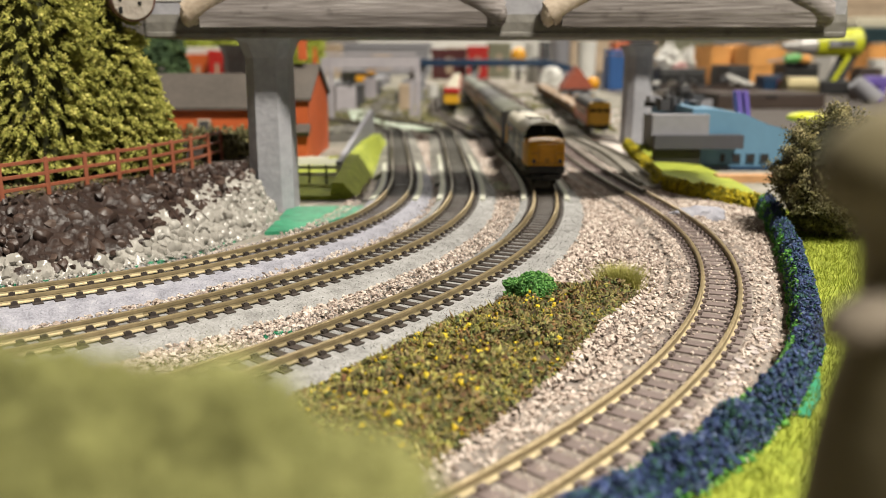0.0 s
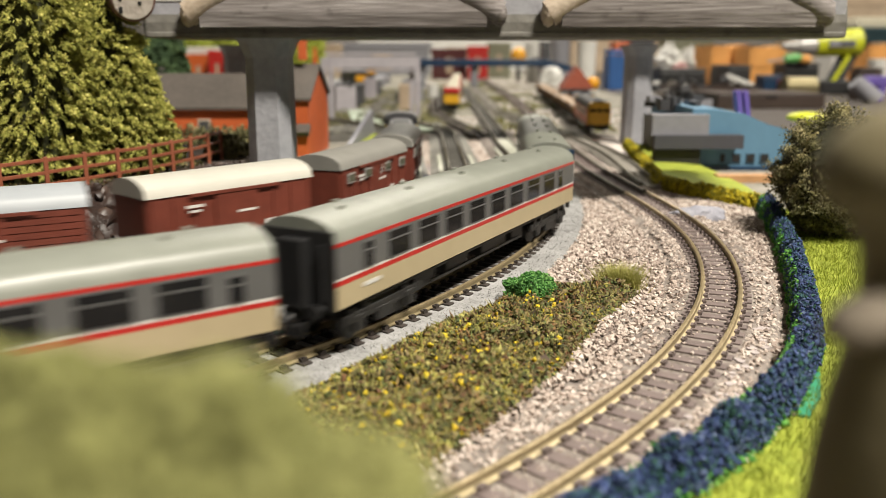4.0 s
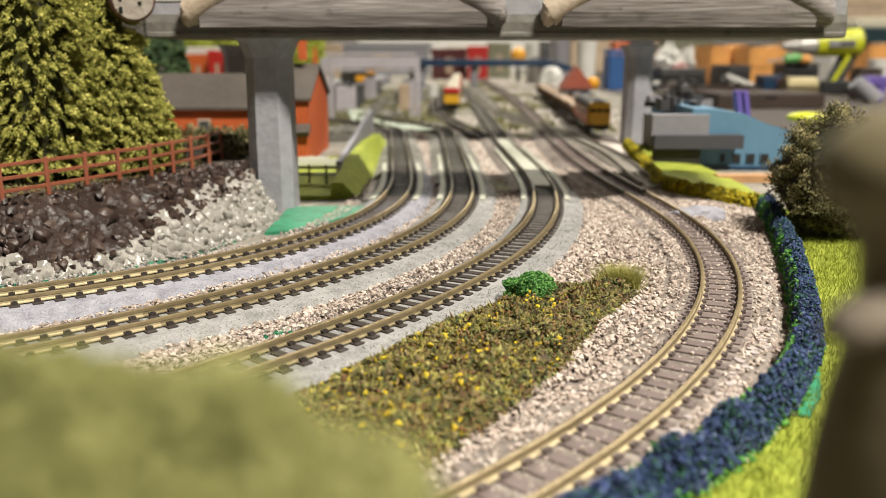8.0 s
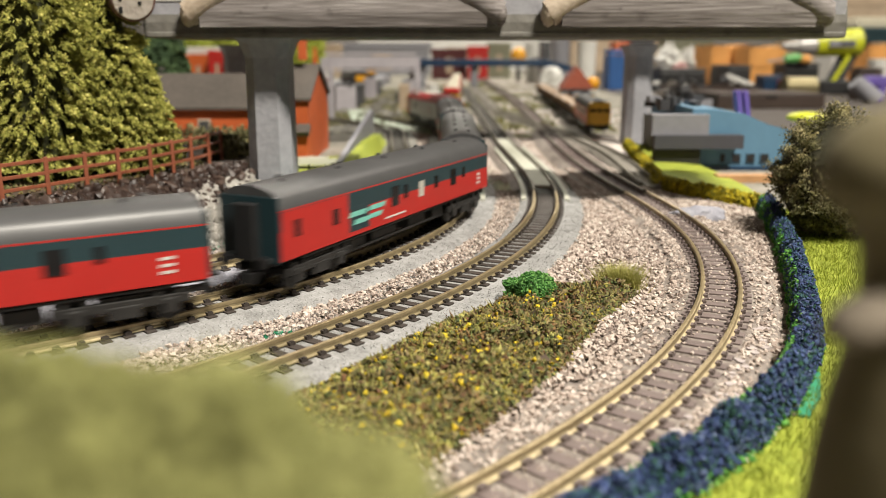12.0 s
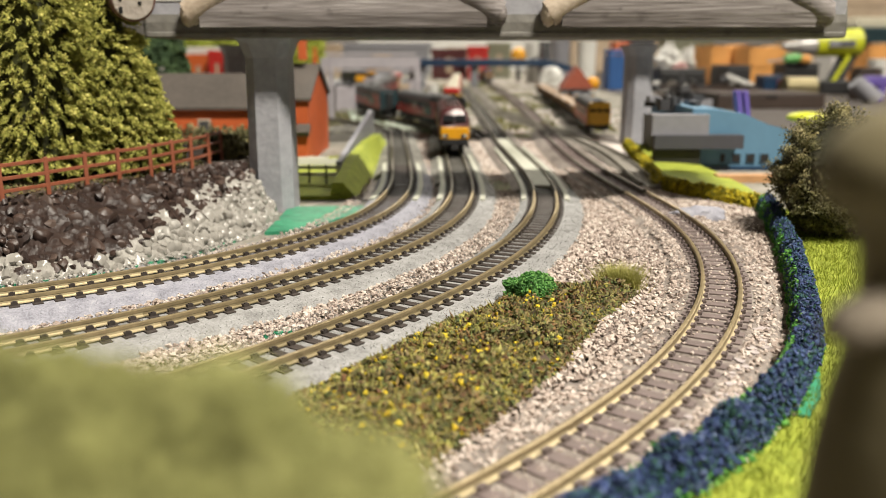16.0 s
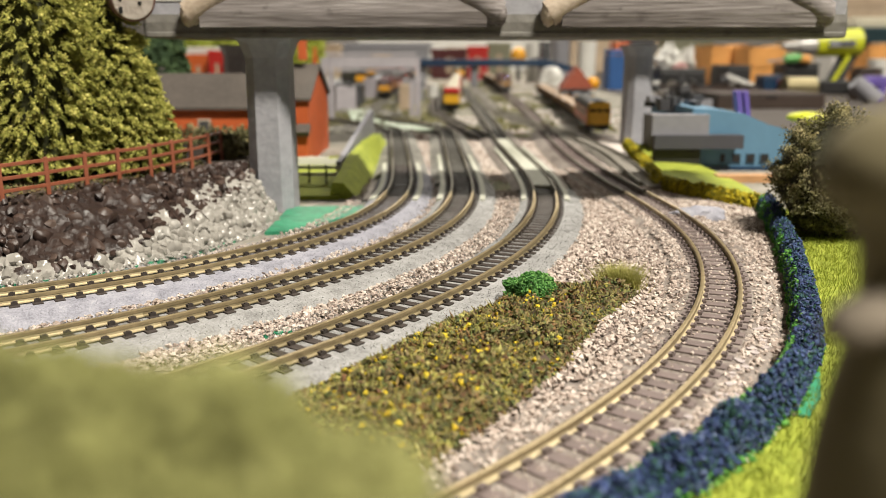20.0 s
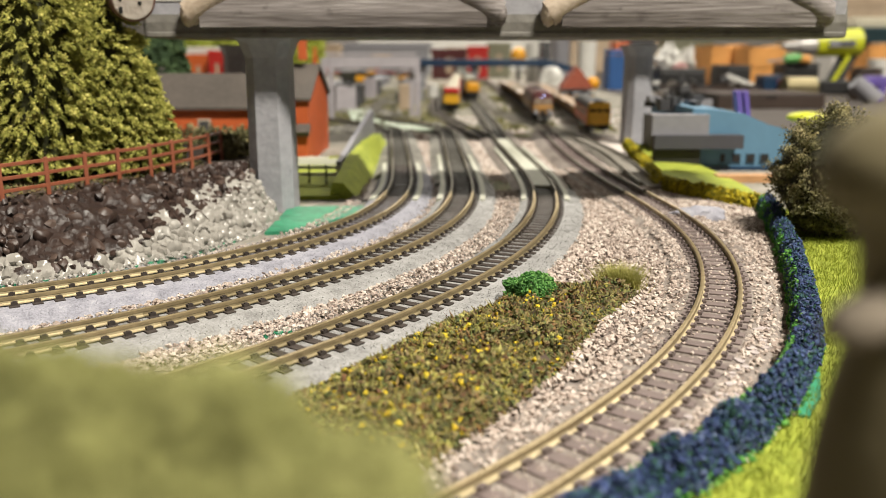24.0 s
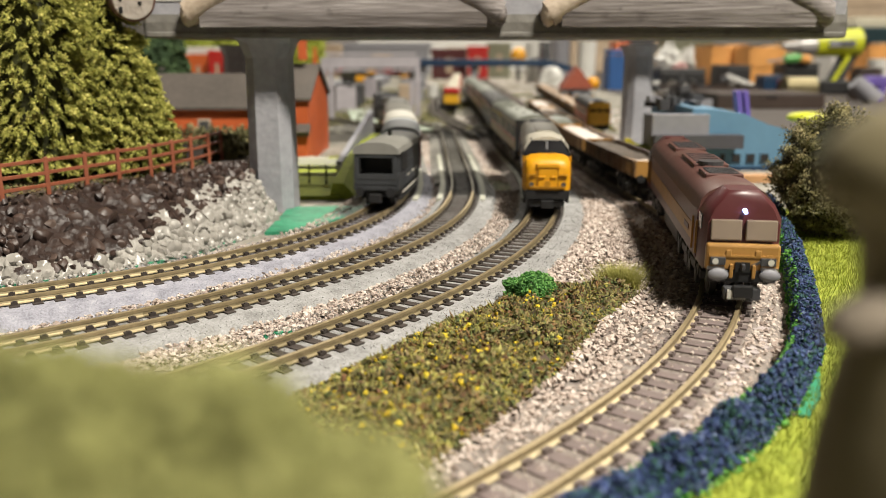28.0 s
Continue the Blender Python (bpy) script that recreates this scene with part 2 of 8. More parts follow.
def pebbles(name, pts, size, material, parent=None, seed=1, flatten=1.0, jitter=0.35, shape=None):
    """Many small rough lumps in one mesh."""
    rng = np.random.default_rng(seed)
    pts = np.asarray(pts, float)
    n = len(pts)
    size = np.broadcast_to(np.asarray(size, float), (n,))
    v = OCTA[None] * (1 + rng.uniform(-jitter, jitter, (n, 6, 1))) + rng.normal(0, 0.18, (n, 6, 3))
    if shape:
        v = v * np.array(shape)
    q = rng.normal(size=(n, 4))
    q /= np.linalg.norm(q, axis=1)[:, None]
    w, x, y, z = q.T
    rot = np.stack([1 - 2 * (y * y + z * z), 2 * (x * y - z * w), 2 * (x * z + y * w), 2 * (x * y + z * w), 1 - 2 * (x * x + z * z), 2 * (y * z - x * w), 2 * (x * z - y * w), 2 * (y * z + x * w), 1 - 2 * (x * x + y * y)], 1).reshape(n, 3, 3)
    v = np.einsum("nij,nkj->nki", rot, v) * size[:, None, None]
    v[:, :, 2] *= flatten
    v = (v + pts[:, None]) * MM
    f = (OCTF[None] + 6 * np.arange(n)[:, None, None]).reshape(-1, 3)
    me = bpy.data.meshes.new(name)
    me.from_pydata(v.reshape(-1, 3).tolist(), [], f.tolist())
    me.materials.append(material)
    ob = new(name, me)
    ob.parent = parent
    return ob


def needles(name, base, vec, width, material, parent=None, seed=2):
    """Many thin spikes, each along its own direction."""
    rng = np.random.default_rng(seed)
    base, vec = np.asarray(base, float), np.asarray(vec, float)
    n = len(base)
    u = np.cross(vec, rng.normal(size=(n, 3)))
    u /= np.linalg.norm(u, axis=1)[:, None] + 1e-9
    w = np.cross(vec, u)
    w /= np.linalg.norm(w, axis=1)[:, None] + 1e-9
    mid = base + vec * 0.45
    ring = [mid + width * (math.cos(k * 2.094) * u + math.sin(k * 2.094) * w) for k in range(3)]
    v = np.stack([base] + ring + [base + vec], 1) * MM
    tri = np.array([(0, 2, 1), (0, 3, 2), (0, 1, 3), (1, 2, 4), (2, 3, 4), (3, 1, 4)])
    f = (tri[None] + 5 * np.arange(n)[:, None, None]).reshape(-1, 3)
    me = bpy.data.meshes.new(name)
    me.from_pydata(v.reshape(-1, 3).tolist(), [], f.tolist())
    me.materials.append(material)
    ob = new(name, me)
    ob.parent = parent
    return ob


def blades(name, pts, height, lean, width, material, parent=None, seed=2):
    """Many thin grass blades, each a narrow three-sided spike."""
    rng = np.random.default_rng(seed)
    pts = np.asarray(pts, float)
    n = len(pts)
    a = rng.uniform(0, 2 * np.pi, n)
    l = lean * rng.uniform(0.2, 1, n)
    h = height * rng.uniform(0.6, 1.1, n)
    tip = pts + np.stack([l * np.cos(a), l * np.sin(a), h], 1)
    base = [pts + width * np.stack([np.cos(a + k * 2.094), np.sin(a + k * 2.094), np.zeros(n)], 1) for k in range(3)]
    v = np.stack(base + [tip], 1) * MM
    f = (np.array([(0, 1, 3), (1, 2, 3), (2, 0, 3)])[None] + 4 * np.arange(n)[:, None, None]).reshape(-1, 3)
    me = bpy.data.meshes.new(name)
    me.from_pydata(v.reshape(-1, 3).tolist(), [], f.tolist())
    me.materials.append(material)
    ob = new(name, me)
    ob.parent = parent
    return ob


def inside(px, py, poly):
    res = np.zeros(len(px), bool)
    n = len(poly)
    for i in range(n):
        x1, y1 = poly[i]
        x2, y2 = poly[(i + 1) % n]
        if y1 != y2:
            res ^= ((y1 > py) != (y2 > py)) & (px < (x2 - x1) * (py - y1) / (y2 - y1) + x1)
    return res


def fill(poly, density, seed):
    """Random places in a plan polygon, so many to the square millimetre."""
    rng = np.random.default_rng(seed)
    p = np.array(poly)
    lo, hi = p.min(0), p.max(0)
    n = int((hi - lo).prod() * density)
    q = rng.uniform(lo, hi, (n, 2))
    return q[inside(q[:, 0], q[:, 1], poly)]


# ---- track lines: start, heading, then lengths and curvatures (per metre) ----
class Line:
    def __init__(self, start, sections, far_y):
        x, y, a = start
        pts = [(x, y, a)]
        back_k = sections[0][1]
        fwd = list(sections)
        for length, k in fwd:
            pts += self.run(pts[-1], length, k)
        # straighten to due north, run to the far end, and come round on the other side
        a = pts[-1][2]
        turn = math.pi / 2 - a
        if abs(turn) > 1e-4:
            pts += self.run(pts[-1], abs(turn) * 400, math.copysign(1000 / 400, turn))
        if far_y > pts[-1][1]:
            pts += self.run(pts[-1], far_y - pts[-1][1], 0)
        self.open_count = len(pts)
        x0, y0, a0 = start
        r = 1000 / back_k
        cx, cy = x0 - r * math.sin(a0), y0 + r * math.cos(a0)
        west_x, west_y = cx - r, cy
        rad = (pts[-1][0] - west_x) / 2
        pts += self.run(pts[-1], math.pi * rad, 1000 / rad)
        pts += self.run(pts[-1], max(1, pts[-1][1] - west_y), 0)
        pts += self.run(pts[-1], (a0 + math.pi / 2) * r, back_k)
        self.p = np.array(pts)
        self.length = len(pts) - 1

    @staticmethod
    def run(p, length, k):
        x, y, a = p
        n = max(1, int(round(length)))
        ds, k, out = length / n, k / 1000, []
        for _ in range(n):
            b = a + k * ds
            x, y, a = x + ds * math.cos((a + b) / 2), y + ds * math.sin((a + b) / 2), b
            out.append((x, y, a))
        return out

    def at(self, s):
        s = s % self.length
        i = int(s)
        f = s - i
        p, q = self.p[i], self.p[min(i + 1, self.length)]
        return p[0] + f * (q[0] - p[0]), p[1] + f * (q[1] - p[1]), p[2] + f * (q[2] - p[2])

    def off(self, s, d):
        x, y, a = self.at(s)
        return x - d * math.sin(a), y + d * math.cos(a)


LINE_A = Line((-143.2, 188.8, 0.362), [(40, k) for k in (5.14, 5.17, 5.56, 5.75, 4.91, 3.3, 1.65, 0.39)] + [(190, 0), (150, 5.0), (60, 0), (150, -5.0)], 1500)
LINE_B = Line((-124.2, 145.8, 0.514), [(40, k) for k in (3.62, 3.64, 3.85, 4.25, 4.35, 3.64, 2.44, 1.21)] + [(222, 0), (138, 4.25), (133, -4.25)], 2050)
LINE_C = Line((-100.0, 103.2, 0.607), [(48, k) for k in (2.92, 2.94, 2.96, 3.02, 3.01, 2.62, 1.9, 1.11, 0.39, -0.12, -0.32, -0.29, -0.15)] + [(400, 0.06)], 2150)
LINE_D = Line((-28.2, 74.5, 0.627), [(48, k) for k in (3.38, 3.4, 3.65, 3.92, 3.62, 2.47, 0.81, -0.41, -0.73, -0.65, -0.44, -0.2, 0.0)] + [(500, 0.05)], 3000)


RAIL_HEAD = [(-0.30, -1.0), (-0.50, -0.85), (-0.50, -0.08), (-0.36, 0.0), (0.36, 0.0), (0.50, -0.08), (0.50, -0.85), (0.30, -1.0)]
RAIL_FOOT = [(-0.95, -2.0), (-0.95, -1.75), (-0.45, -1.5), (-0.42, -1.0), (0.42, -1.0), (0.45, -1.5), (0.95, -1.75), (0.95, -2.0)]


def rail_mesh(line, s0, s1, d, step, prof):
    bm = bmesh.new()
    rings = []
    s = s0
    while s <= s1:
        x, y, a = line.at(s)
        nx, ny = -math.sin(a), math.cos(a)
        rings.append([(x + (d + o) * nx, y + (d + o) * ny, z) for o, z in prof])
        s += step
    loft(bm, rings)
    return bm


def sleeper_meshes(width, length, material):
    bm = bmesh.new()
    box(bm, (0, 0, -2.7), (width, length, 1.4), bevel=0.12)
    for sy in (-1, 1):
        for o in (-1.25, 1.25):
            box(bm, (0, sy * 4.85 + o, -1.65), (width * 0.62, 1.1, 0.85))
            box(bm, (0, sy * 4.85 + o * 1.25, -1.2), (width * 0.3, 0.5, 0.5))
    return mesh_of("sleeper", bm, material)


def track(label, line, s0, s1, near_end, pitch, width, length, material, seed, far_material=None, pale_to=-1000):
    root = tagged(empty("railway_track"), label, "railway track", "model railway tracks")
    split = min(s1, int(np.argmax(line.p[:, 1] > 366))) if line.p[0, 1] < 300 else s0
    for d in (4.85, -4.85):
        if split > s0:
            rail = part("rail", rail_mesh(line, s0, split, d, 4.0, RAIL_HEAD), M_RAIL, root, "worn bronze-brown rail", smooth=True)
            pale_end = max(s0, min(pale_to, split))
            if pale_end > s0:
                part("rail_foot", rail_mesh(line, s0, pale_end, d, 4.0, RAIL_FOOT), M_RAIL_FOOT, rail, "pale cream-gold rail foot", smooth=True)
            if split > pale_end + 4:
                part("rail_foot", rail_mesh(line, pale_end, split, d, 4.0, RAIL_FOOT), M_RAIL_WEB, rail, smooth=True)
        # Duller tone from the bridge on: the rails' shaded sides are coloured in.
        if s1 > split + 8:
            part("rail", rail_mesh(line, split + 0.3, s1, d, 4.0, [(o * 0.8, z) for o, z in RAIL_FOOT[:2]] + RAIL_HEAD[1:-1] + [(o * 0.8, z) for o, z in RAIL_FOOT[-2:]]), M_RAIL_DULL, root, "dull rail with its shade in the colour", smooth=True)
    me = sleeper_meshes(width, length, material)
    rng = random.Random(seed)
    far = bmesh.new()
    s = s0
    while s < s1:
        x, y, a = line.at(s)
        a += rng.uniform(-0.02, 0.02)
        if s < near_end:
            ob = new("sleeper", me)
            ob.parent = root
            ob.matrix_basis = pose(x * MM, y * MM, rng.uniform(-0.1, 0.05) * MM, 0, 0, math.degrees(a))
        else:
            box(far, (x, y, -2.7), (width, length, 1.4), rz=math.degrees(a))
        s += pitch
    if far.verts:
        tagged(part("sleeper_row", far, far_material or material, root), kind="stuff")
    else:
        far.free()
    return root


# ---- room ----
def slab(name, c, s, material, label=""):
    bm = bmesh.new()
    box(bm, c, s)
    return tagged(part(name, bm, material), label, kind="structure")


M_WALL = mat("cream_room_wall", (0.26, 0.24, 0.215), 0.9, 0, 0.06, 8, 0.2)
M_FLOOR = mat("grey_carpet_floor", (0.06, 0.056, 0.056), 0.95, 0, 0.25, 120, 0.5)
M_CEIL = mat("pale_ceiling", (0.26, 0.25, 0.235), 0.9, 0, 0.04, 8, 0.1)
slab("floor", (0, 600, -960), (7000, 7400, 100), M_FLOOR)
slab("ceiling", (0, 600, 2300), (7000, 7400, 100), M_CEIL)
slab("wall_north", (0, 4340, 670), (7000, 120, 3160), M_WALL)
slab("wall_south", (0, -3140, 670), (7000, 120, 3160), M_WALL)
slab("wall_west", (-3560, 600, 670), (120, 7360, 3160), M_WALL)
slab("wall_east", (3560, 600, 670), (120, 7360, 3160), M_WALL)

# layout table: a board with the scattered ground on it
slab("layout_board", (-330, 1680, -20), (1230, 3700, 29), M_BOARD, "scattered model railway baseboard")

# ---- ballast beds and tracks ----
def ribbon(name, line, s0, s1, half, z_top, slope, material, label, step=6.0, wob=0.8, seed=0, left=None):
    """A raised bed under a track, with sloping shoulders."""
    bm = bmesh.new()
    rings = []
    s = s0
    while s <= s1:
        x, y, a = line.at(s)
        nx, ny = -math.sin(a), math.cos(a)
        w1 = wob * noise.noise((s * 0.05, seed, 0.3))
        w2 = wob * noise.noise((s * 0.05, seed + 7, 0.9))
        prof = [(-half - slope + w1, -6.2), (-half + w1, z_top), (0, z_top + 0.05), ((left or half) + w2, z_top), ((left or half) + slope + w2, -6.2)]
        rings.append([(x + d * nx, y + d * ny, z) for d, z in prof])
        s += step
    loft(bm, rings)
    return tagged(part(name, bm, material, smooth=True), label, kind="structure")


ribbon("track_bed", LINE_A, -250, 300, 13.5, -2.4, 5, M_GREY_SAND, "grey sanded track bed", seed=1, left=9.6)
ribbon("track_bed", LINE_B, -160, 310, 13.5, -2.43, 5, M_NEUTRAL_SAND, "grey sanded track bed", seed=2, left=9.6)
ribbon("track_bed", LINE_C, -90, 330, 13.5, -2.46, 5, M_NEUTRAL_SAND, "grey sanded track bed", seed=3, left=9.6)
M_DARKBED = mat("dark_grey_bed", [(0.0962, 0.0925, 0.08288), (0.1924, 0.185, 0.1628), (0.3108, 0.296, 0.2664)], 0.9, 0, 0, 500, 0.5)
ribbon("track_bed", LINE_A, 296, 560, 12, -2.5, 5, M_DARKBED, "dark grey track bed", seed=5)
ribbon("track_bed", LINE_B, 306, 560, 12, -2.5, 5, M_DARKBED, "dark grey track bed", seed=6)
ribbon("track_bed", LINE_C, 326, 640, 12, -2.5, 5, M_BALLAST_BED, "pale ballasted track bed", seed=7)
ribbon("track_bed", LINE_D, -60, 640, 12.5, -2.49, 6, M_BALLAST_BED, "pink ballasted track bed", seed=4)

C_PALE = int(np.argmax(LINE_C.p[:, 1] > 374))
track("curved track with dark sleepers on grey sand", LINE_A, -250, 1000, 330, 5.0, 2.5, 15.6, M_SLEEPER, 1, M_SLEEPER_GREY, pale_to=102)
track("curved track with dark sleepers on grey sand", LINE_B, -160, 1300, 330, 5.0, 2.5, 15.6, M_SLEEPER, 2, M_SLEEPER_GREY, pale_to=68)
track("curved track with dark sleepers beside the flower mound", LINE_C, -90, 1500, C_PALE, 5.0, 2.5, 15.6, M_SLEEPER, 3, M_SLEEPER_GREY)
track("curved track with ballast-dusted sleepers beside the blue hedge", LINE_D, -60, 2300, 640, 5.4, 2.9, 15.6, M_SLEEPER_PINK, 4, pale_to=190)

# spur that leaves the outer line towards the parked train
LINE_E = Line((101.0, 372.0, 1.62), [(60, -2.2), (110, 1.0), (120, 1.2), (300, -0.4)], 2200)
track("siding with a parked yellow-fronted train", LINE_E, 20, 1300, 260, 5.7, 2.4, 17, M_SLEEPER_PALE, 5)
# siding of the orange railcar
LINE_F = Line((30.0, 620.0, 1.68), [(120, 0.5), (200, -0.6)], 2000)
track("siding under the orange railcar", LINE_F, 10, 900, 160, 5.7, 2.4, 17, M_SLEEPER, 6)


def off_points(line, s0, s1, lo, hi, density, seed):
    rng = np.random.default_rng(seed)
    n = int((s1 - s0) * (hi - lo) * density)
    s, d = rng.uniform(s0, s1, n), rng.uniform(lo, hi, n)
    p = np.array([line.off(a, b) for a, b in zip(s, d)])
    return p


def clear_of(p, lines, half):
    keep = np.ones(len(p), bool)
    for line in lines:
        q = line.p[: min(760, line.open_count)][::6, :2]
        d = np.sqrt(((p[:, None] - q[None]) ** 2).sum(2)).min(1)
        keep &= d > half
    return p[keep]


def with_z(p, z, spread, seed):
    rng = np.random.default_rng(seed)
    return np.column_stack([p, z + rng.uniform(-spread, spread, len(p))])


# pink stone chippings between and beside the tracks
def chippings(label, p, z, size, seed, flatten=0.8):
    rng = np.random.default_rng(seed)
    ob = pebbles("ballast_chippings", with_z(p, z, 0.5, seed), size * rng.uniform(0.55, 1.25, len(p)), M_BALLAST, seed=seed, flatten=flatten)
    return tagged(ob, label, "ballast", kind="stuff")


GROUND = [(-36, 60), (-4, 72), (14, 90), (31, 104), (48, 120), (66, 141), (82, 168), (94, 198), (103, 223), (114, 256), (126, 296), (136, 336), (118, 370), (108, 460), (20, 460), (52, 330), (20, 225), (-40, 150)]
bm = bmesh.new()
flat(bm, GROUND, -7.0, -4.6)
tagged(part("ballast_ground", bm, M_BALLAST_BED), "pink stone chippings glued on the board", kind="structure")
p = fill(GROUND, 1.15, 11)
p = clear_of(p, [LINE_C], 15.5)
p = clear_of(p, [LINE_D], 9.5)
chippings("pale pink stone chippings around the outer track", p, -4.2, 0.72, 12)
for line, seed in ((LINE_D, 31),):
    q = np.concatenate([off_points(line, -40, 420, -13.5, -8.2, 1.2, seed), off_points(line, -40, 420, 8.2, 13.5, 1.2, seed + 1)])
    chippings("stone chippings along the sleeper ends", q, -2.6, 0.6, seed + 2)
    q = off_points(line, -40, 300, -3.6, 3.6, 0.45, seed + 3)
    chippings("fine chippings between the sleepers", q, -2.45, 0.40, seed + 4)
q = np.concatenate([off_points(LINE_C, -40, 330, 17, 26, 0.9, 41), off_points(LINE_B, 120, 330, 17, 23, 0.8, 42), off_points(LINE_A, 10, 300, 16, 22, 0.6, 43)])
q = clear_of(q, [LINE_B, LINE_A], 14.5)
chippings("sandy chippings between the inner tracks", q, -4.4, 0.62, 44)


def beside(p):
    """On the sanded right shoulder of the second line."""
    c = LINE_B.p[:700:3]
    i = int(np.argmin((c[:, 0] - p[0]) ** 2 + (c[:, 1] - p[1]) ** 2))
    d = -(p[0] - c[i, 0]) * math.sin(c[i, 2]) + (p[1] - c[i, 1]) * math.cos(c[i, 2])
    return -15.5 < d < 0


q = np.concatenate([off_points(LINE_C, -40, 330, 11.2, 27, 1.0, 141), off_points(LINE_B, -60, 330, 11.2, 20, 0.8, 146), off_points(LINE_C, 60, 330, -22, -16, 0.6, 142)])
q = clear_of(q, [LINE_D, LINE_A], 13.5)
q = clear_of(q, [LINE_B, LINE_C], 10.6)
q = np.array([p for p in q if not beside(p)])
chippings("pale pink chippings beside the middle track", q, -3.9, 0.66, 143)
q = off_points(LINE_C, -40, 330, 12.5, 18, 0.45, 144)
chippings("stray chippings on the sand shoulder", q, -2.9, 0.5, 145)
bm = bmesh.new()
for x, y, r in ((-38.2, 182, 1.5), (-36.6, 184, 0.9), (-41, 179.5, 0.7)):
    flat(bm, [(x + r * math.cos(a), y + r * 0.8 * math.sin(a * 1.1)) for a in [k * 0.9 for k in range(7)]], -6, -3.2)
tagged(part("paint_fleck", bm, M_EMERALD), "emerald paint flecks on the chippings", "paint fleck", kind="stuff")
q = np.concatenate([off_points(LINE_C, 330, 700, 16, 26, 0.35, 45), off_points(LINE_B, 330, 620, 15, 25, 0.3, 46), off_points(LINE_C, 380, 700, -26, -16, 0.35, 47)])
chippings("pale chippings between the straight tracks", q, -5.0, 0.9, 48)
for line, seed in ((LINE_A, 51), (LINE_B, 52), (LINE_C, 53)):
    q = np.concatenate([off_points(line, -60, 330, -17, -8.6, 0.5, seed), off_points(line, -60, 330, 8.6, 17, 0.5, seed + 10), off_points(line, -60, 330, -3.8, 3.8, 0.3, seed + 20)])
    rng = np.random.default_rng(seed)
    ob = pebbles("sand_grains", with_z(q, -2.3, 0.12, seed), rng.uniform(0.10, 0.22, len(q)), M_GREY_SAND if line is LINE_A else M_NEUTRAL_SAND, seed=seed)
    tagged(ob, "grey sand grains on the track bed", "sand", kind="stuff")

M_GLUE = mat("dried_glue_film", (0.42, 0.37, 0.36), 0.25, 0, 0.15, 300, 0.3)
bm = bmesh.new()
for s in range(20, 150, 5):
    r = random.Random(900 + s)
    for _ in range(2):
        x, y = LINE_D.off(s + r.uniform(-2, 2), -r.uniform(8.5, 12.5))
        a0 = r.uniform(0, 6)
        w = r.uniform(0.7, 1.7)
        flat(bm, [(x + w * math.cos(a0 + k) * r.uniform(0.7, 1.1), y + w * math.sin(a0 + k) * r.uniform(0.7, 1.1)) for k in (0, 0.9, 1.8, 2.7, 3.6, 4.5, 5.4)], -3.2, -2.15 + r.uniform(-0.1, 0.1))
tagged(part("glue_film", bm, M_GLUE), "shiny dried glue on the ballast beside the rail", "glue", kind="stuff")

# pale boards let in between the rails under the bridge, and pale strips beside the sleepers
M_INLAY = mat("pale_inlay_board", [(0.36, 0.37, 0.30), (0.47, 0.47, 0.40)], 0.8, 0, 0, 200, 0.2, dirt=((0.25, 0.26, 0.2), 60, 0.6))


def line_plate(name, label, line, y0, y1, d0, d1, z0, z1, material):
    bm = bmesh.new()
    sa, sb = int(np.argmax(line.p[:, 1] > y0)), int(np.argmax(line.p[:, 1] > y1))
    rings = []
    for s in range(sa, sb, 8):
        (xa, ya), (xb, yb) = line.off(s, d0), line.off(s, d1)
        rings.append([(xa, ya, z0), (xb, yb, z0), (xb, yb, z1), (xa, ya, z1)])
    loft(bm, rings)
    tagged(part(name, bm, material), label, kind="structure")


line_plate("inlay_board", "pale board let in between the rails", LINE_C, 384, 606, -3.9, 3.9, -2.4, -0.7, M_INLAY)
for line, y1 in ((LINE_A, 480), (LINE_B, 520), (LINE_C, 560)):
    for d0, d1 in ((8.3, 10.6), (-10.6, -8.3)):
        line_plate("edge_strip", "pale strip along the sleeper ends", line, 352, y1, d0, d1, -5, -1.5, M_INLAY)
# Dark olive strips paint the deck's shadow band, with its green tint.
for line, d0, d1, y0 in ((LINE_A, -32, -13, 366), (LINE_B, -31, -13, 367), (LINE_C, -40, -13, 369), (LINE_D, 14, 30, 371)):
    line_plate("shadow_strip", "dark olive painted shadow of the bridge on the ground", line, y0, 428, d0, d1, -6, -4.35, M_SHADOW_BAND)

# pale patches of ground between the straight tracks under the bridge
M_PALE = mat("pale_pink_ground", [(0.454, 0.402, 0.367), (0.629, 0.576, 0.533)], 0.9, 0, 0, 500, 0.5, dirt=((0.3108, 0.296, 0.1332), 60, 0.64))
bm = bmesh.new()
flat(bm, [(-38, 372), (120, 372), (112, 460), (118, 690), (-42, 690)], -7.6, -5.25)
tagged(part("ground_patch", bm, M_PALE), "pale pink ground between the tracks", kind="structure")
for seed, (line, lo, hi, s0, s1) in enumerate(((LINE_B, 13, 40, 250, 560), (LINE_C, 13, 34, 300, 610), (LINE_C, -48, -13, 330, 640), (LINE_D, -60, -12, 330, 640))):
    bm = bmesh.new()
    ring = [line.off(s, lo) for s in range(s0, s1, 20)] + [line.off(s, hi) for s in range(s1, s0, -20)]
    flat(bm, ring, -7.2 - seed * 0.1, -4.9 + seed * 0.06)
    tagged(part("ground_patch", bm, M_PALE), "pale pink ground between the tracks", kind="structure")

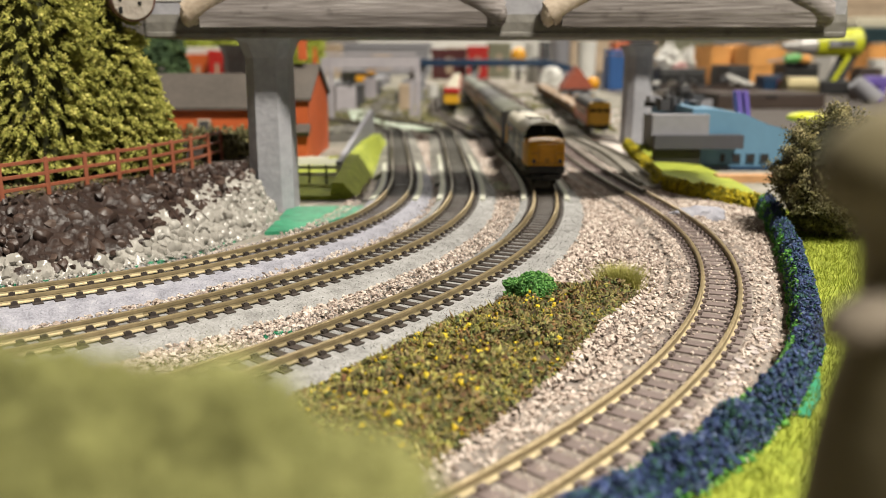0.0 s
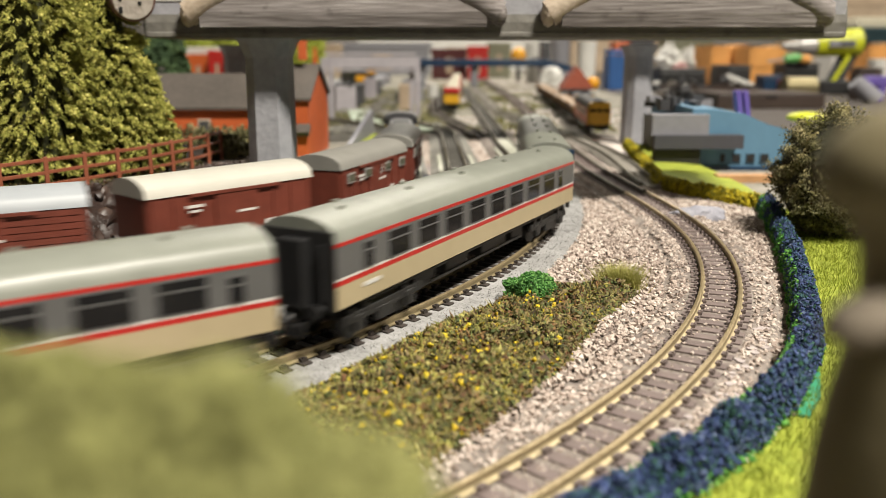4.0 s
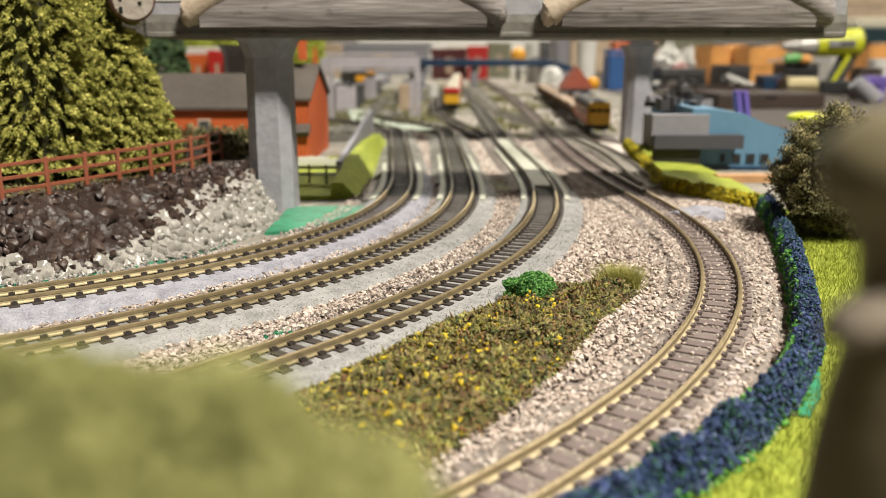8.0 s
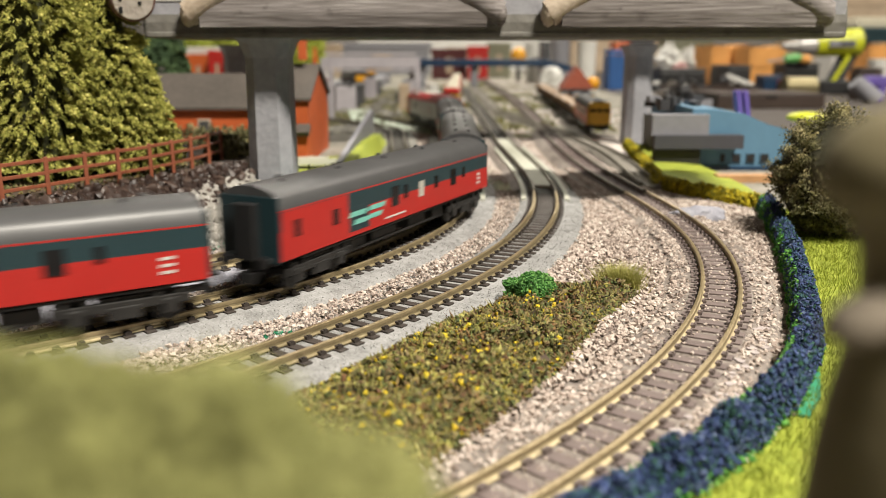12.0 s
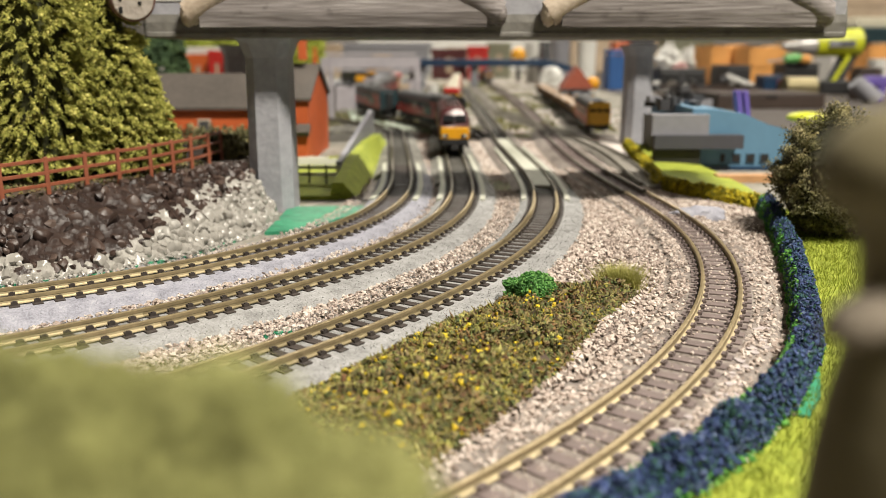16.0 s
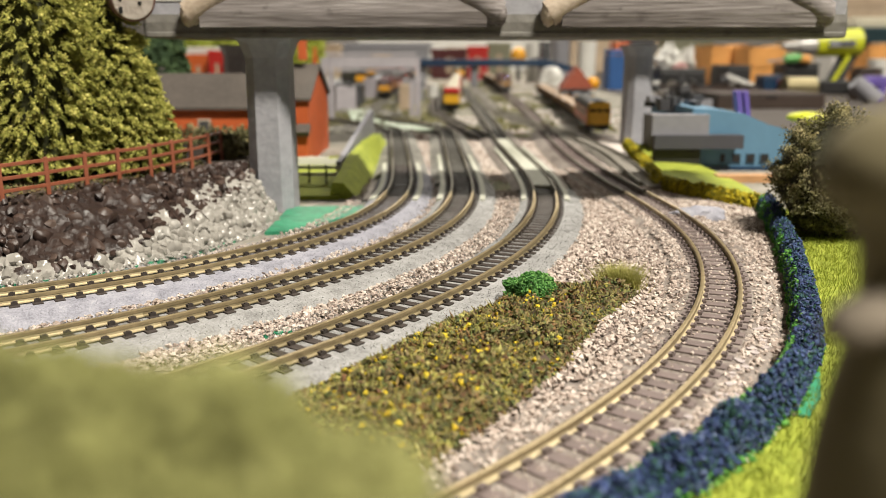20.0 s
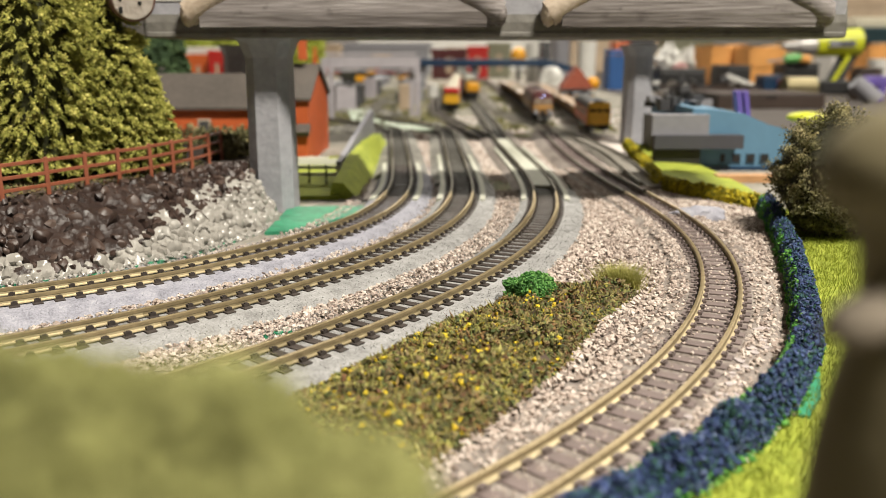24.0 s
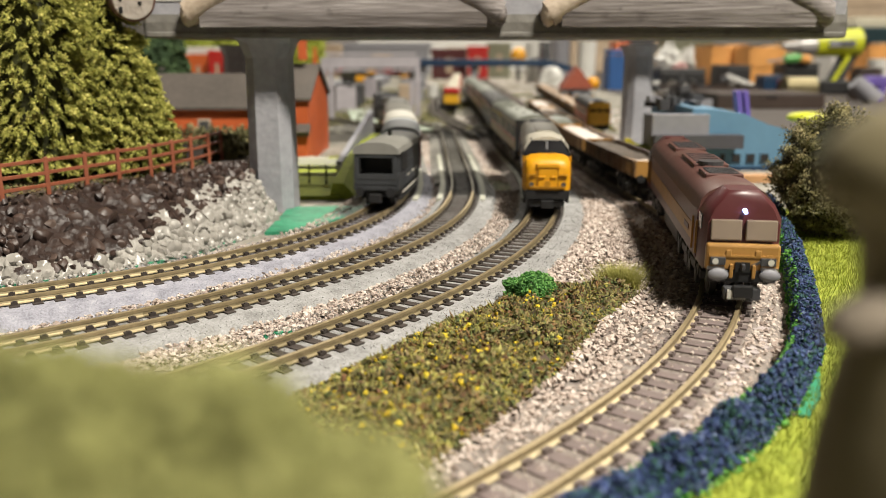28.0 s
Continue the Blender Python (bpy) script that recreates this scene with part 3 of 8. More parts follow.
# ---- bridge over the tracks ----
def log(bm, a, b, r, n=14, flat_side=False):
    cyl(bm, a, b, r, n=n)
    for p in (a, b):
        bmesh.ops.create_icosphere(bm, subdivisions=2, radius=r * 0.98, matrix=Matrix.Translation(p) @ Matrix.Diagonal((0.6, 1, 1, 1)))


def bridge(label, x0, x1, y0, y1, z, trusses, piers):
    root = tagged(empty("bridge"), label, "bridge", "model bridges")
    bm = bmesh.new()
    prof = [(y0, z + 1.0), (y0 + 2.0, z), (y1, z), (y1, z + 12), (y0 + 1.2, z + 12), (y0, z + 6)]
    loft(bm, [[(x0, y, zz) for y, zz in prof], [(x1, y, zz) for y, zz in prof]])
    part("deck", bm, M_DECK, root, "grey painted wooden deck with shade in its colour")
    bm = bmesh.new()
    box(bm, ((x0 + x1) / 2, y0 + 1.2, z + 1.2), (x1 - x0 - 2, 4.0, 2.2), bevel=0.5)
    part("edge_moulding", bm, M_DECK, root)
    bm = bmesh.new()
    box(bm, ((x0 + x1) / 2, y0 + 2.6, z + 24), (x1 - x0 - 1, 4.0, 38), bevel=0.4)
    part("fascia", bm, M_CONCRETE, root, "pale grey painted side board")
    paper = bx("paper_label", (-106, y0 + 0.4, z + 17.5), (17, 0.3, 7), M_WHITE, root, "small white paper label")
    for i in range(2):
        bx("label_bar", (-109 + i * 7, y0 + 0.2, z + 16), (5, 0.2, 2), M_DARKGREY, paper)
    for a, b in trusses:
        bm = bmesh.new()
        w = (b - a)
        prof = [(-3.2, -5.6), (3.2, -5.6), (3.6, 0), (2.8, 6.0), (-3.2, 6.2), (-3.8, 0)]
        n = 14
        rings = []
        for i in range(n + 1):
            x = a + 9 + (w - 18) * i / n
            rings.append([(x, y0 - 3.0 + yy + 0.25 * noise.noise((x * 0.1, yy, 0)), z + 9.6 + zz + 0.3 * noise.noise((x * 0.13, yy, zz))) for yy, zz in prof])
        loft(bm, rings)
        part("truss_plank", bm, M_TIMBER, root, "weathered grey timber plank")
        for x, s in ((a + 4, 1), (b - 4, -1)):
            bm = bmesh.new()
            log(bm, (x, y0 - 3.6, z + 9.0), (x + s * 62, y0 - 3.0, z + 46), 5.2)
            bmesh.ops.scale(bm, vec=(1, 0.9, 1), verts=bm.verts[:], space=Matrix.Translation((0, -y0, 0)))
            part("truss_log", bm, M_TIMBER_END if s > 0 else M_TIMBER, root, "rounded timber log", smooth=True)
        bm = bmesh.new()
        box(bm, ((a + b) / 2, y0 - 3, z + 50), (w - 100, 7, 9), bevel=1)
        part("truss_plank", bm, M_TIMBER, root)
    for x, y, w, d in piers:
        pier = empty("pier")
        pier.parent = root
        bm = bmesh.new()
        loft(bm, [[(x - w / 2 - e, y - d / 2 - e, zz), (x + w / 2 + e, y - d / 2 - e, zz), (x + w / 2 + e, y + d / 2 + e, zz), (x - w / 2 - e, y + d / 2 + e, zz)] for e, zz in ((0, -6), (-0.3, z - 8), (1.5, z - 2), (2.2, z))])
        bmesh.ops.bevel(bm, geom=[e for e in bm.edges if abs(e.verts[0].co.z - e.verts[1].co.z) > 5], offset=4.2, segments=1, affect="EDGES")
        part("pier_shaft", bm, M_CONCRETE, pier, "grey painted square pier")
    return root


main_bridge = bridge("grey timber bridge with weathered log trusses over the tracks", -118, 159, 334, 401, 66.0, [(-103, 26), (37, 153)], [(-72.5, 351.5, 18, 22), (141, 606, 18, 26), (-150, 616, 18, 26)])
bm = bmesh.new()
box(bm, (-7, 608, 76), (345, 62, 12), bevel=0.8)
part("rear_deck", bm, M_DECK, main_bridge, "grey rear deck")
LOG_END = Matrix.Translation((-115, 317, 79.5)) @ Vector((-0.50, 0.85, 0.14)).to_track_quat("Z", "Y").to_matrix().to_4x4()


def on_log(bm):
    bmesh.ops.transform(bm, matrix=LOG_END, verts=bm.verts[:])
    return bm


bm = bmesh.new()
cyl(bm, (0, 0, 0.6), (0, 0, 60), 8.2, n=24)
cyl(bm, (0, 0, 0), (0, 0, 0.6), 7.6, 8.2, n=24)
M_REDLOG = mat("reddish_brown_log", [(0.10, 0.05, 0.04), (0.2, 0.11, 0.085)], 0.7, 0, 0, 300, 0.5)
end_log = part("end_log", on_log(bm), M_REDLOG, main_bridge, "reddish brown log with a pale cut end", smooth=True)
bm = bmesh.new()
M_LOGCUT = mat("grey_cut_end", [(0.32, 0.28, 0.24), (0.46, 0.42, 0.37)], 0.75, 0, 0, 300, 0.4)
cyl(bm, (0, 0, -0.3), (0, 0, 0.2), 7.1, 7.5, n=24)
part("cut_end", on_log(bm), M_LOGCUT, end_log, "pale cut end with worm holes")
for i in range(7):
    bm = bmesh.new()
    x, y = 4.6 * math.cos(i * 2.1), 4.8 * math.sin(i * 1.7)
    cyl(bm, (x, y, -0.5), (x, y, 0.1), 0.75, n=8)
    part("worm_hole", on_log(bm), M_BLACK, end_log)

# ---- rock wall with a fence on top ----
WALL_FOOT = [(-190, 205), (-127, 227), (-103, 242), (-82, 265), (-70, 296), (-65, 322)]


def along(poly, t):
    seg = t * (len(poly) - 1)
    i = min(int(seg), len(poly) - 2)
    f = seg - i
    a, b = poly[i], poly[i + 1]
    return a[0] + f * (b[0] - a[0]), a[1] + f * (b[1] - a[1])


WALL_TOP = [(-205, 228), (-142, 250), (-127, 270), (-110, 300), (-98, 330), (-86, 346)]
embankment = tagged(empty("rock_embankment"), "dark brown rock embankment with a pale plaster foot", "rock face")


def pale_height(t):
    """Share of the face, from its foot, that is bare pale plaster."""
    return float(np.interp(t, (0.0, 0.2, 0.28, 0.36, 0.42, 0.5, 0.6, 0.7, 0.8, 1.0), (0.36, 0.28, 0.16, 0.08, 0.20, 0.34, 0.50, 0.64, 0.74, 0.8)))


def face_grid():
    rows, NT, NK = [], 250, 34
    for i in range(NT + 1):
        t = i / NT
        f, u = along(WALL_FOOT, t), along(WALL_TOP, t)
        row = []
        for j in range(NK + 1):
            k = j / NK
            x, y = f[0] + (u[0] - f[0]) * k ** 1.3, f[1] + (u[1] - f[1]) * k ** 1.3
            zz = -6 + 20.5 * min(1, k * 1.15)
            cell = noise.voronoi(Vector((x, y, zz)) * 0.27)[0]
            fine = noise.voronoi(Vector((x, y, zz)) * 0.62)[0]
            d = 1.6 * noise.noise((x * 0.12, y * 0.12, zz * 0.14)) + 2.3 * (0.5 - cell[0]) + 0.9 * (0.5 - fine[0])
            row.append(((x + d * 0.7, y - d * 0.7, zz + 0.5 * d), k < pale_height(t) + 0.22 * noise.noise((x * 0.16, y * 0.16, zz * 0.16))))
        row.append(((u[0] - 40, u[1] + 40, 13.5), False))
        rows.append(row)
    return rows


rows = face_grid()
for name, pale, material, label in (("rock_face", False, M_ROCK, ""), ("plaster_foot", True, M_ROCK_PALE, "bare pale plaster rock")):
    bm = bmesh.new()
    verts = [[bm.verts.new(p) for p, _ in row] for row in rows]
    for i in range(len(rows) - 1):
        for j in range(len(rows[0]) - 1):
            if rows[i][j][1] == pale:
                bm.faces.new((verts[i][j], verts[i + 1][j], verts[i + 1][j + 1], verts[i][j + 1]))
    bmesh.ops.delete(bm, geom=[v for v in bm.verts if not v.link_faces], context="VERTS")
    part(name, bm, material, embankment, label, smooth=True)
bm = bmesh.new()
loft(bm, [[(f[0] - 4, f[1] + 4, -8), (u[0] - 60, u[1] + 60, -8), (u[0] - 60, u[1] + 60, 11), (u[0] - 6, u[1] + 6, 11)] for f, u in zip(WALL_FOOT, WALL_TOP)])
part("rock_core", bm, M_ROCK, embankment)
bm = bmesh.new()
flat(bm, [(f[0] - 6, f[1] + 6) for f in WALL_FOOT] + [(f[0] + 0.5, f[1] - 0.5) for f in WALL_FOOT[::-1]], -7, -4.9)
tagged(part("painted_edge", bm, M_EMERALD), "emerald painted board along the rock foot", kind="structure")
rng = np.random.default_rng(5)


def face_points(n, k0, k1, t0, t1, seed):
    r = np.random.default_rng(seed)
    out = []
    for _ in range(n):
        t, k = r.uniform(t0, t1), r.uniform(k0, k1)
        f, u = along(WALL_FOOT, t), along(WALL_TOP, t)
        kk = k ** 1.3
        out.append((f[0] + (u[0] - f[0]) * kk + 0.6, f[1] + (u[1] - f[1]) * kk - 0.6, -6 + 20.5 * min(1, k * 1.15)))
    return np.array(out)


def boulders(pts, sizes, material, parent, angular):
    """Stones, each an object of its own on a few shared meshes; angular ones are cut by random planes."""
    r = random.Random(len(pts))
    meshes = []
    for k in range(9):
        bm = bmesh.new()
        bmesh.ops.create_icosphere(bm, subdivisions=2, radius=1.0)
        for v in bm.verts:
            n = noise.noise(v.co * 1.3 + Vector((k * 5.1, 0, 0)))
            v.co *= 1 + 0.35 * n + 0.12 * noise.noise(v.co * 3.1 + Vector((k, 0, 3)))
        if angular:
            for q in range(9):
                d = Vector((r.gauss(0, 1), r.gauss(0, 1), r.gauss(0, 1))).normalized()
                lim = r.uniform(0.45, 0.8)
                for v in bm.verts:
                    over = v.co.dot(d) - lim
                    if over > 0:
                        v.co -= d * over
        meshes.append(mesh_of("stone", bm, material, smooth=True))
    for p, s in zip(pts, sizes):
        ob = new("stone", r.choice(meshes))
        ob.parent = parent
        ob.matrix_basis = Matrix.LocRotScale(Vector(p) * MM, Euler((r.uniform(0, 6), r.uniform(0, 6), r.uniform(0, 6))), (s * r.uniform(0.8, 1.3), s * r.uniform(0.7, 1.1), s * r.uniform(0.6, 1.0)))


pts = face_points(2600, 0.0, 1.0, 0.06, 1.0, 21)
ks = np.array([min(1, (p[2] + 6) / 20.5) / 1.15 for p in pts])
ts = np.interp(pts[:, 0], [f[0] for f in WALL_FOOT], np.linspace(0, 1, len(WALL_FOOT)))
dark = np.array([k > pale_height(t) + 0.12 * noise.noise((p[0] * 0.1, p[1] * 0.1, p[2] * 0.1)) for k, t, p in zip(ks, ts, pts)])
slab_zone = (ts > 0.2) & (ts < 0.42) & (ks > 0.25) & (ks < 0.8)
pts[:, 0] -= 0.9
pts[:, 1] += 0.9


def spread_out(p, gap):
    """Keeps places at least a gap apart."""
    kept = []
    for q in p:
        if all((q[0] - w[0]) ** 2 + (q[1] - w[1]) ** 2 + (q[2] - w[2]) ** 2 > gap * gap for w in kept):
            kept.append(q)
    return kept


rough = spread_out(pts[dark & ~slab_zone], 2.5)[:300]
boulders(rough, rng.uniform(1.3, 2.7, len(rough)), M_ROCK, embankment, True)
plates = spread_out(pts[dark & slab_zone], 4.6)[:60]
boulders([q + np.array([-1.5, 1.7, -0.4]) for q in plates], rng.uniform(3.0, 4.2, len(plates)), M_ROCK, embankment, True)
round_stones = spread_out(pts[~dark], 2.3)[:300]
boulders(round_stones, rng.uniform(1.2, 2.6, len(round_stones)), M_ROCK_PALE, embankment, False)
foot = face_points(420, 0.0, 0.10, 0.05, 0.9, 25)
foot[:, 0] += 0.8
foot[:, 1] -= 1.0
tagged(pebbles("foot_gravel", foot, rng.uniform(0.3, 0.8, len(foot)), M_ROCK_PALE, embankment, 26), kind="stuff")
# soil on the bank behind the wall
bm = bmesh.new()
flat(bm, [(u[0] + 3, u[1] - 2) for u in WALL_TOP] + [(-95, 420), (-420, 420), (-420, 190), (-215, 200)], -6.0, 14.4)
tagged(part("bank", bm, M_SOIL), "dark soil on top of the embankment", kind="structure")
p = fill([(-205, 236), (-146, 256), (-122, 288), (-100, 345), (-130, 400), (-300, 400)], 0.25, 61)
tagged(pebbles("bank_scatter", with_z(p, 14.6, 0.4, 62), np.random.default_rng(6).uniform(0.4, 1.0, len(p)), M_SCATTER, seed=63), "brown and yellow scatter on the bank", "ground cover", kind="stuff")

fence = tagged(empty("fence"), "brown plastic post and rail fence on the rock wall", "fence")
FENCE = [(-158, 232), (-146, 242), (-137, 251.3), (-129.4, 265.9), (-122.6, 279.7), (-116.3, 292.3), (-109.7, 306.1), (-105.7, 319.6), (-102.3, 332.6), (-99.9, 349), (-98, 362)]
for i, (x, y) in enumerate(FENCE):
    bm = bmesh.new()
    box(bm, (x, y, 20.2), (1.4, 1.4, 14.2), rz=40, bevel=0.2)
    part("post", bm, M_FENCE, fence)
    if i:
        x0, y0 = FENCE[i - 1]
        ln = math.hypot(x - x0, y - y0)
        for z in (26.2, 22.2, 18.2):
            bm = bmesh.new()
            box(bm, ((x + x0) / 2, (y + y0) / 2, z + random.uniform(-0.15, 0.15)), (ln + 0.6, 0.8, 1.15), rz=math.degrees(math.atan2(y - y0, x - x0)), bevel=0.15)
            part("rail", bm, M_FENCE, fence)


# ---- trees and hedges ----
def conifer(label, x, y, z, h, r, seed, power):
    """A flocked cone: drooping sprigs of fine lumps, laid like shingles over a heart coloured as their shade."""
    root = tagged(empty("conifer_tree", x, y, z), label, "tree", "conifers behind the fence")
    bm = bmesh.new()
    cyl(bm, (0, 0, -1), (0, 0, h * 0.97), r * 0.06, r * 0.012, 10)
    part("trunk", bm, M_BARK, root)
    rg = np.random.default_rng(seed)
    bm = bmesh.new()
    rings = []
    for i in range(15):
        k = i / 15
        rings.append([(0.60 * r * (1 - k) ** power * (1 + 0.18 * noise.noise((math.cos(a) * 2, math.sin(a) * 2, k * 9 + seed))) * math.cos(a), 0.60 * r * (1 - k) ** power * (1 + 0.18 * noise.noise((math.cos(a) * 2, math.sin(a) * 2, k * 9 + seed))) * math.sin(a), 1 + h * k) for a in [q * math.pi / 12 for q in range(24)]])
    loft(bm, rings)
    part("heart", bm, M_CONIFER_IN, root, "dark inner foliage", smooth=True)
    wood, base, vec, tips = bmesh.new(), [], [], []
    n = int(h * r * 0.62)
    for i in range(n):
        k = 1 - math.sqrt(rg.uniform(0, 1)) if power > 0.6 else rg.uniform(0, 0.97)
        a = rg.uniform(-math.pi, math.pi)
        if math.sin(a) > 0.35 and i % 4:
            continue
        tuft = noise.noise((math.cos(a) * r * 0.16, math.sin(a) * r * 0.16, k * h * 0.20 + seed))
        reach = r * (1 - k) ** power * (1 + 0.13 * tuft) * rg.uniform(0.80, 1.02) + 0.6
        ln = rg.uniform(6.0, 10.5) * (0.5 + 0.5 * (1 - k))
        out, across = np.array([math.cos(a), math.sin(a), 0]), np.array([-math.sin(a), math.cos(a), 0])
        d = out * 0.88 + across * rg.normal(0, 0.10) + np.array([0, 0, -0.40 + rg.normal(0, 0.08)])
        d /= np.linalg.norm(d)
        tip = out * reach + np.array([0, 0, 4 + (h - 3) * k])
        if i % 8 == 0:
            cyl(wood, tip - d * ln * 1.4, tip - d * 0.5, 0.3, 0.12, 4)
        m = 54
        f = rg.uniform(0, 1, m) ** 0.8
        base.append(tip - d * (ln * (1 - f))[:, None] + rg.normal(0, 1, (m, 3)) * (0.22 + 0.30 * f)[:, None])
        v = d + rg.normal(0, 0.30, (m, 3))
        vec.append(v / np.linalg.norm(v, axis=1)[:, None] * rg.uniform(1.2, 2.3, (m, 1)))
        m = int(3 + 15 * rg.uniform(0, 1) ** 2.5)
        tips.append(tip - d * rg.uniform(0, 1.6, (m, 1)) + rg.normal(0, 0.42, (m, 3)) + np.array([0, 0, 0.35]))
    part("limb", wood, M_BARK, root)
    base = np.concatenate(base)
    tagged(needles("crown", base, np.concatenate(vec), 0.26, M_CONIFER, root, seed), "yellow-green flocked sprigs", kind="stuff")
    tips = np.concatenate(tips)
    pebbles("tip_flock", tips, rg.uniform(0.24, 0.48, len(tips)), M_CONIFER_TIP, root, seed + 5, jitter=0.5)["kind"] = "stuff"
    return root


conifer("yellow-green flocked conifer behind the brown fence", -154, 313, 13, 116, 32, 1, 0.5)
conifer("smaller yellow-green flocked conifer behind the fence", -132, 328, 13, 88, 27, 2, 0.72)


def mound(name, label, outline, height, material, density, size, seed, base=-5.0, rough=1.0, category="hedge", soil=True, shape=None, core=True):
    """A heap of scatter over a rounded core."""
    root = tagged(empty(name), label, category)
    p = fill(outline, density, seed)
    o = np.array(outline)
    nxt = np.roll(o, -1, 0)
    d = np.full(len(p), 1e9)
    for a, b in zip(o, nxt):
        ab = b - a
        t = np.clip(((p - a) @ ab) / (ab @ ab), 0, 1)
        d = np.minimum(d, np.linalg.norm(p - a - t[:, None] * ab, axis=1))
    rg = np.random.default_rng(seed)
    wave = np.array([noise.noise((x * 0.09, y * 0.09, seed)) for x, y in p])
    fine = np.array([noise.noise((x * 0.3, y * 0.3, seed + 3)) for x, y in p])
    top = height * np.sqrt(np.clip(d / (height * 1.1), 0, 1)) * (1 + 0.45 * wave + 0.4 * fine)
    z = base + top * rg.uniform(0.55, 1.0, len(p)) + 0.2
    ob = pebbles("foliage", np.column_stack([p, z]), size * rg.uniform(0.6, 1.3, len(p)), material, root, seed + 1, jitter=0.6, shape=shape)
    ob["kind"] = "stuff"
    c = o.mean(0)
    if soil:
        bm = bmesh.new()
        loft(bm, [[(*(c + (q - c) * k), base + z0) for q in o] for k, z0 in ((0.98, -1), (0.93, height * 0.2), (0.8, height * 0.45), (0.5, height * 0.6))])
        part("core", bm, M_SOIL, root, smooth=True)
    return root


MOUND = [(-30, 140), (-22, 150), (-12, 168), (16, 205), (30, 214), (47, 221), (53, 214), (38, 190), (24, 158), (2, 124), (-8, 112), (-24, 116)]
flower_mound = mound("flower_mound", "brown and green scatter mound with yellow flowers", MOUND, 5.8, M_SCATTER, 7.0, 0.60, 71, category="flower bed", shape=(1.15, 1.0, 0.5))


def mound_layer(parent, name, outline, height, material, density, size, seed, shape, patch, lift=0.4):
    """More flock on the mound, gathered into patches."""
    p = fill(outline, density, seed)
    p = p[[noise.noise((x * 0.07, y * 0.07, seed)) + 0.018 * (8 - x) > patch for x, y in p]]
    o = np.array(MOUND)
    d = np.full(len(p), 1e9)
    for a, b in zip(o, np.roll(o, -1, 0)):
        ab = b - a
        t = np.clip(((p - a) @ ab) / (ab @ ab), 0, 1)
        d = np.minimum(d, np.linalg.norm(p - a - t[:, None] * ab, axis=1))
    wave = np.array([noise.noise((x * 0.09, y * 0.09, 71)) for x, y in p])
    fine = np.array([noise.noise((x * 0.3, y * 0.3, 74)) for x, y in p])
    rg = np.random.default_rng(seed)
    z = -5 + height * np.sqrt(np.clip(d / (height * 1.1), 0, 1)) * (1 + 0.45 * wave + 0.4 * fine) * rg.uniform(0.88, 1.0, len(p)) + lift
    ob = pebbles(name, np.column_stack([p, z]), size * rg.uniform(0.6, 1.4, len(p)), material, parent, seed + 1, jitter=0.5, shape=shape)
    ob["kind"] = "stuff"


mound_layer(flower_mound, "fibre_flock", MOUND, 5.8, M_FIBRE, 1.9, 0.46, 171, (2.6, 0.40, 0.35), -0.3)
mound_layer(flower_mound, "olive_flock", MOUND, 5.8, M_TUFT, 0.7, 0.42, 172, (1.6, 0.8, 0.5), 0.05)

M_YELLOW_FLOWER = mat("yellow_flower_flock", [(0.333, 0.222, 0.0074), (0.555, 0.4144, 0.0148), (0.629, 0.518, 0.037)], 0.85, 0, 0, 900, 0.2, island=1.5)
mound_layer(flower_mound, "yellow_flock", MOUND, 5.8, M_YELLOW_FLOWER, 0.12, 0.5, 75, None, -0.35, 0.5)


def bush(label, x, y, z, r, h, material, seed, n=900, size=0.6, name="bush"):
    root = tagged(empty(name, x, y, z), label, "bush")
    rg = np.random.default_rng(seed)
    d = rg.normal(size=(n, 3))
    d /= np.linalg.norm(d, axis=1)[:, None]
    lump = np.array([1 + 0.35 * noise.noise(Vector(q) * 1.7 + Vector((seed, 0, 0))) for q in d])
    p = d * (rg.uniform(0.45, 1.0, n) ** 0.5 * lump)[:, None] * np.array([r, r * 0.85, h * 0.5]) + np.array([0, 0, h * 0.5])
    p = p[p[:, 2] > 0]
    pebbles("foliage", p, size * rg.uniform(0.6, 1.4, len(p)), material, root, seed, jitter=0.6)
    bm = bmesh.new()
    cyl(bm, (0, 0, -1), (0, 0, h * 0.5), r * 0.08, r * 0.04, 6)
    part("stem", bm, M_BARK, root)
    return root


bush("small bright green foam bush", 22.3, 202.5, -4.6, 7.6, 9.6, M_BUSH, 3, 5600, 0.30)

rg = np.random.default_rng(9)
q = rg.normal(0, 2.3, (1300, 2)) + np.array([49.5, 221])
tuft = tagged(blades("grass_tuft", with_z(q, -4.7, 0.2, 10), 7.4, 7.6, 0.13, M_TUFT, seed=11), "dry green and straw grass tuft", "grass tuft")


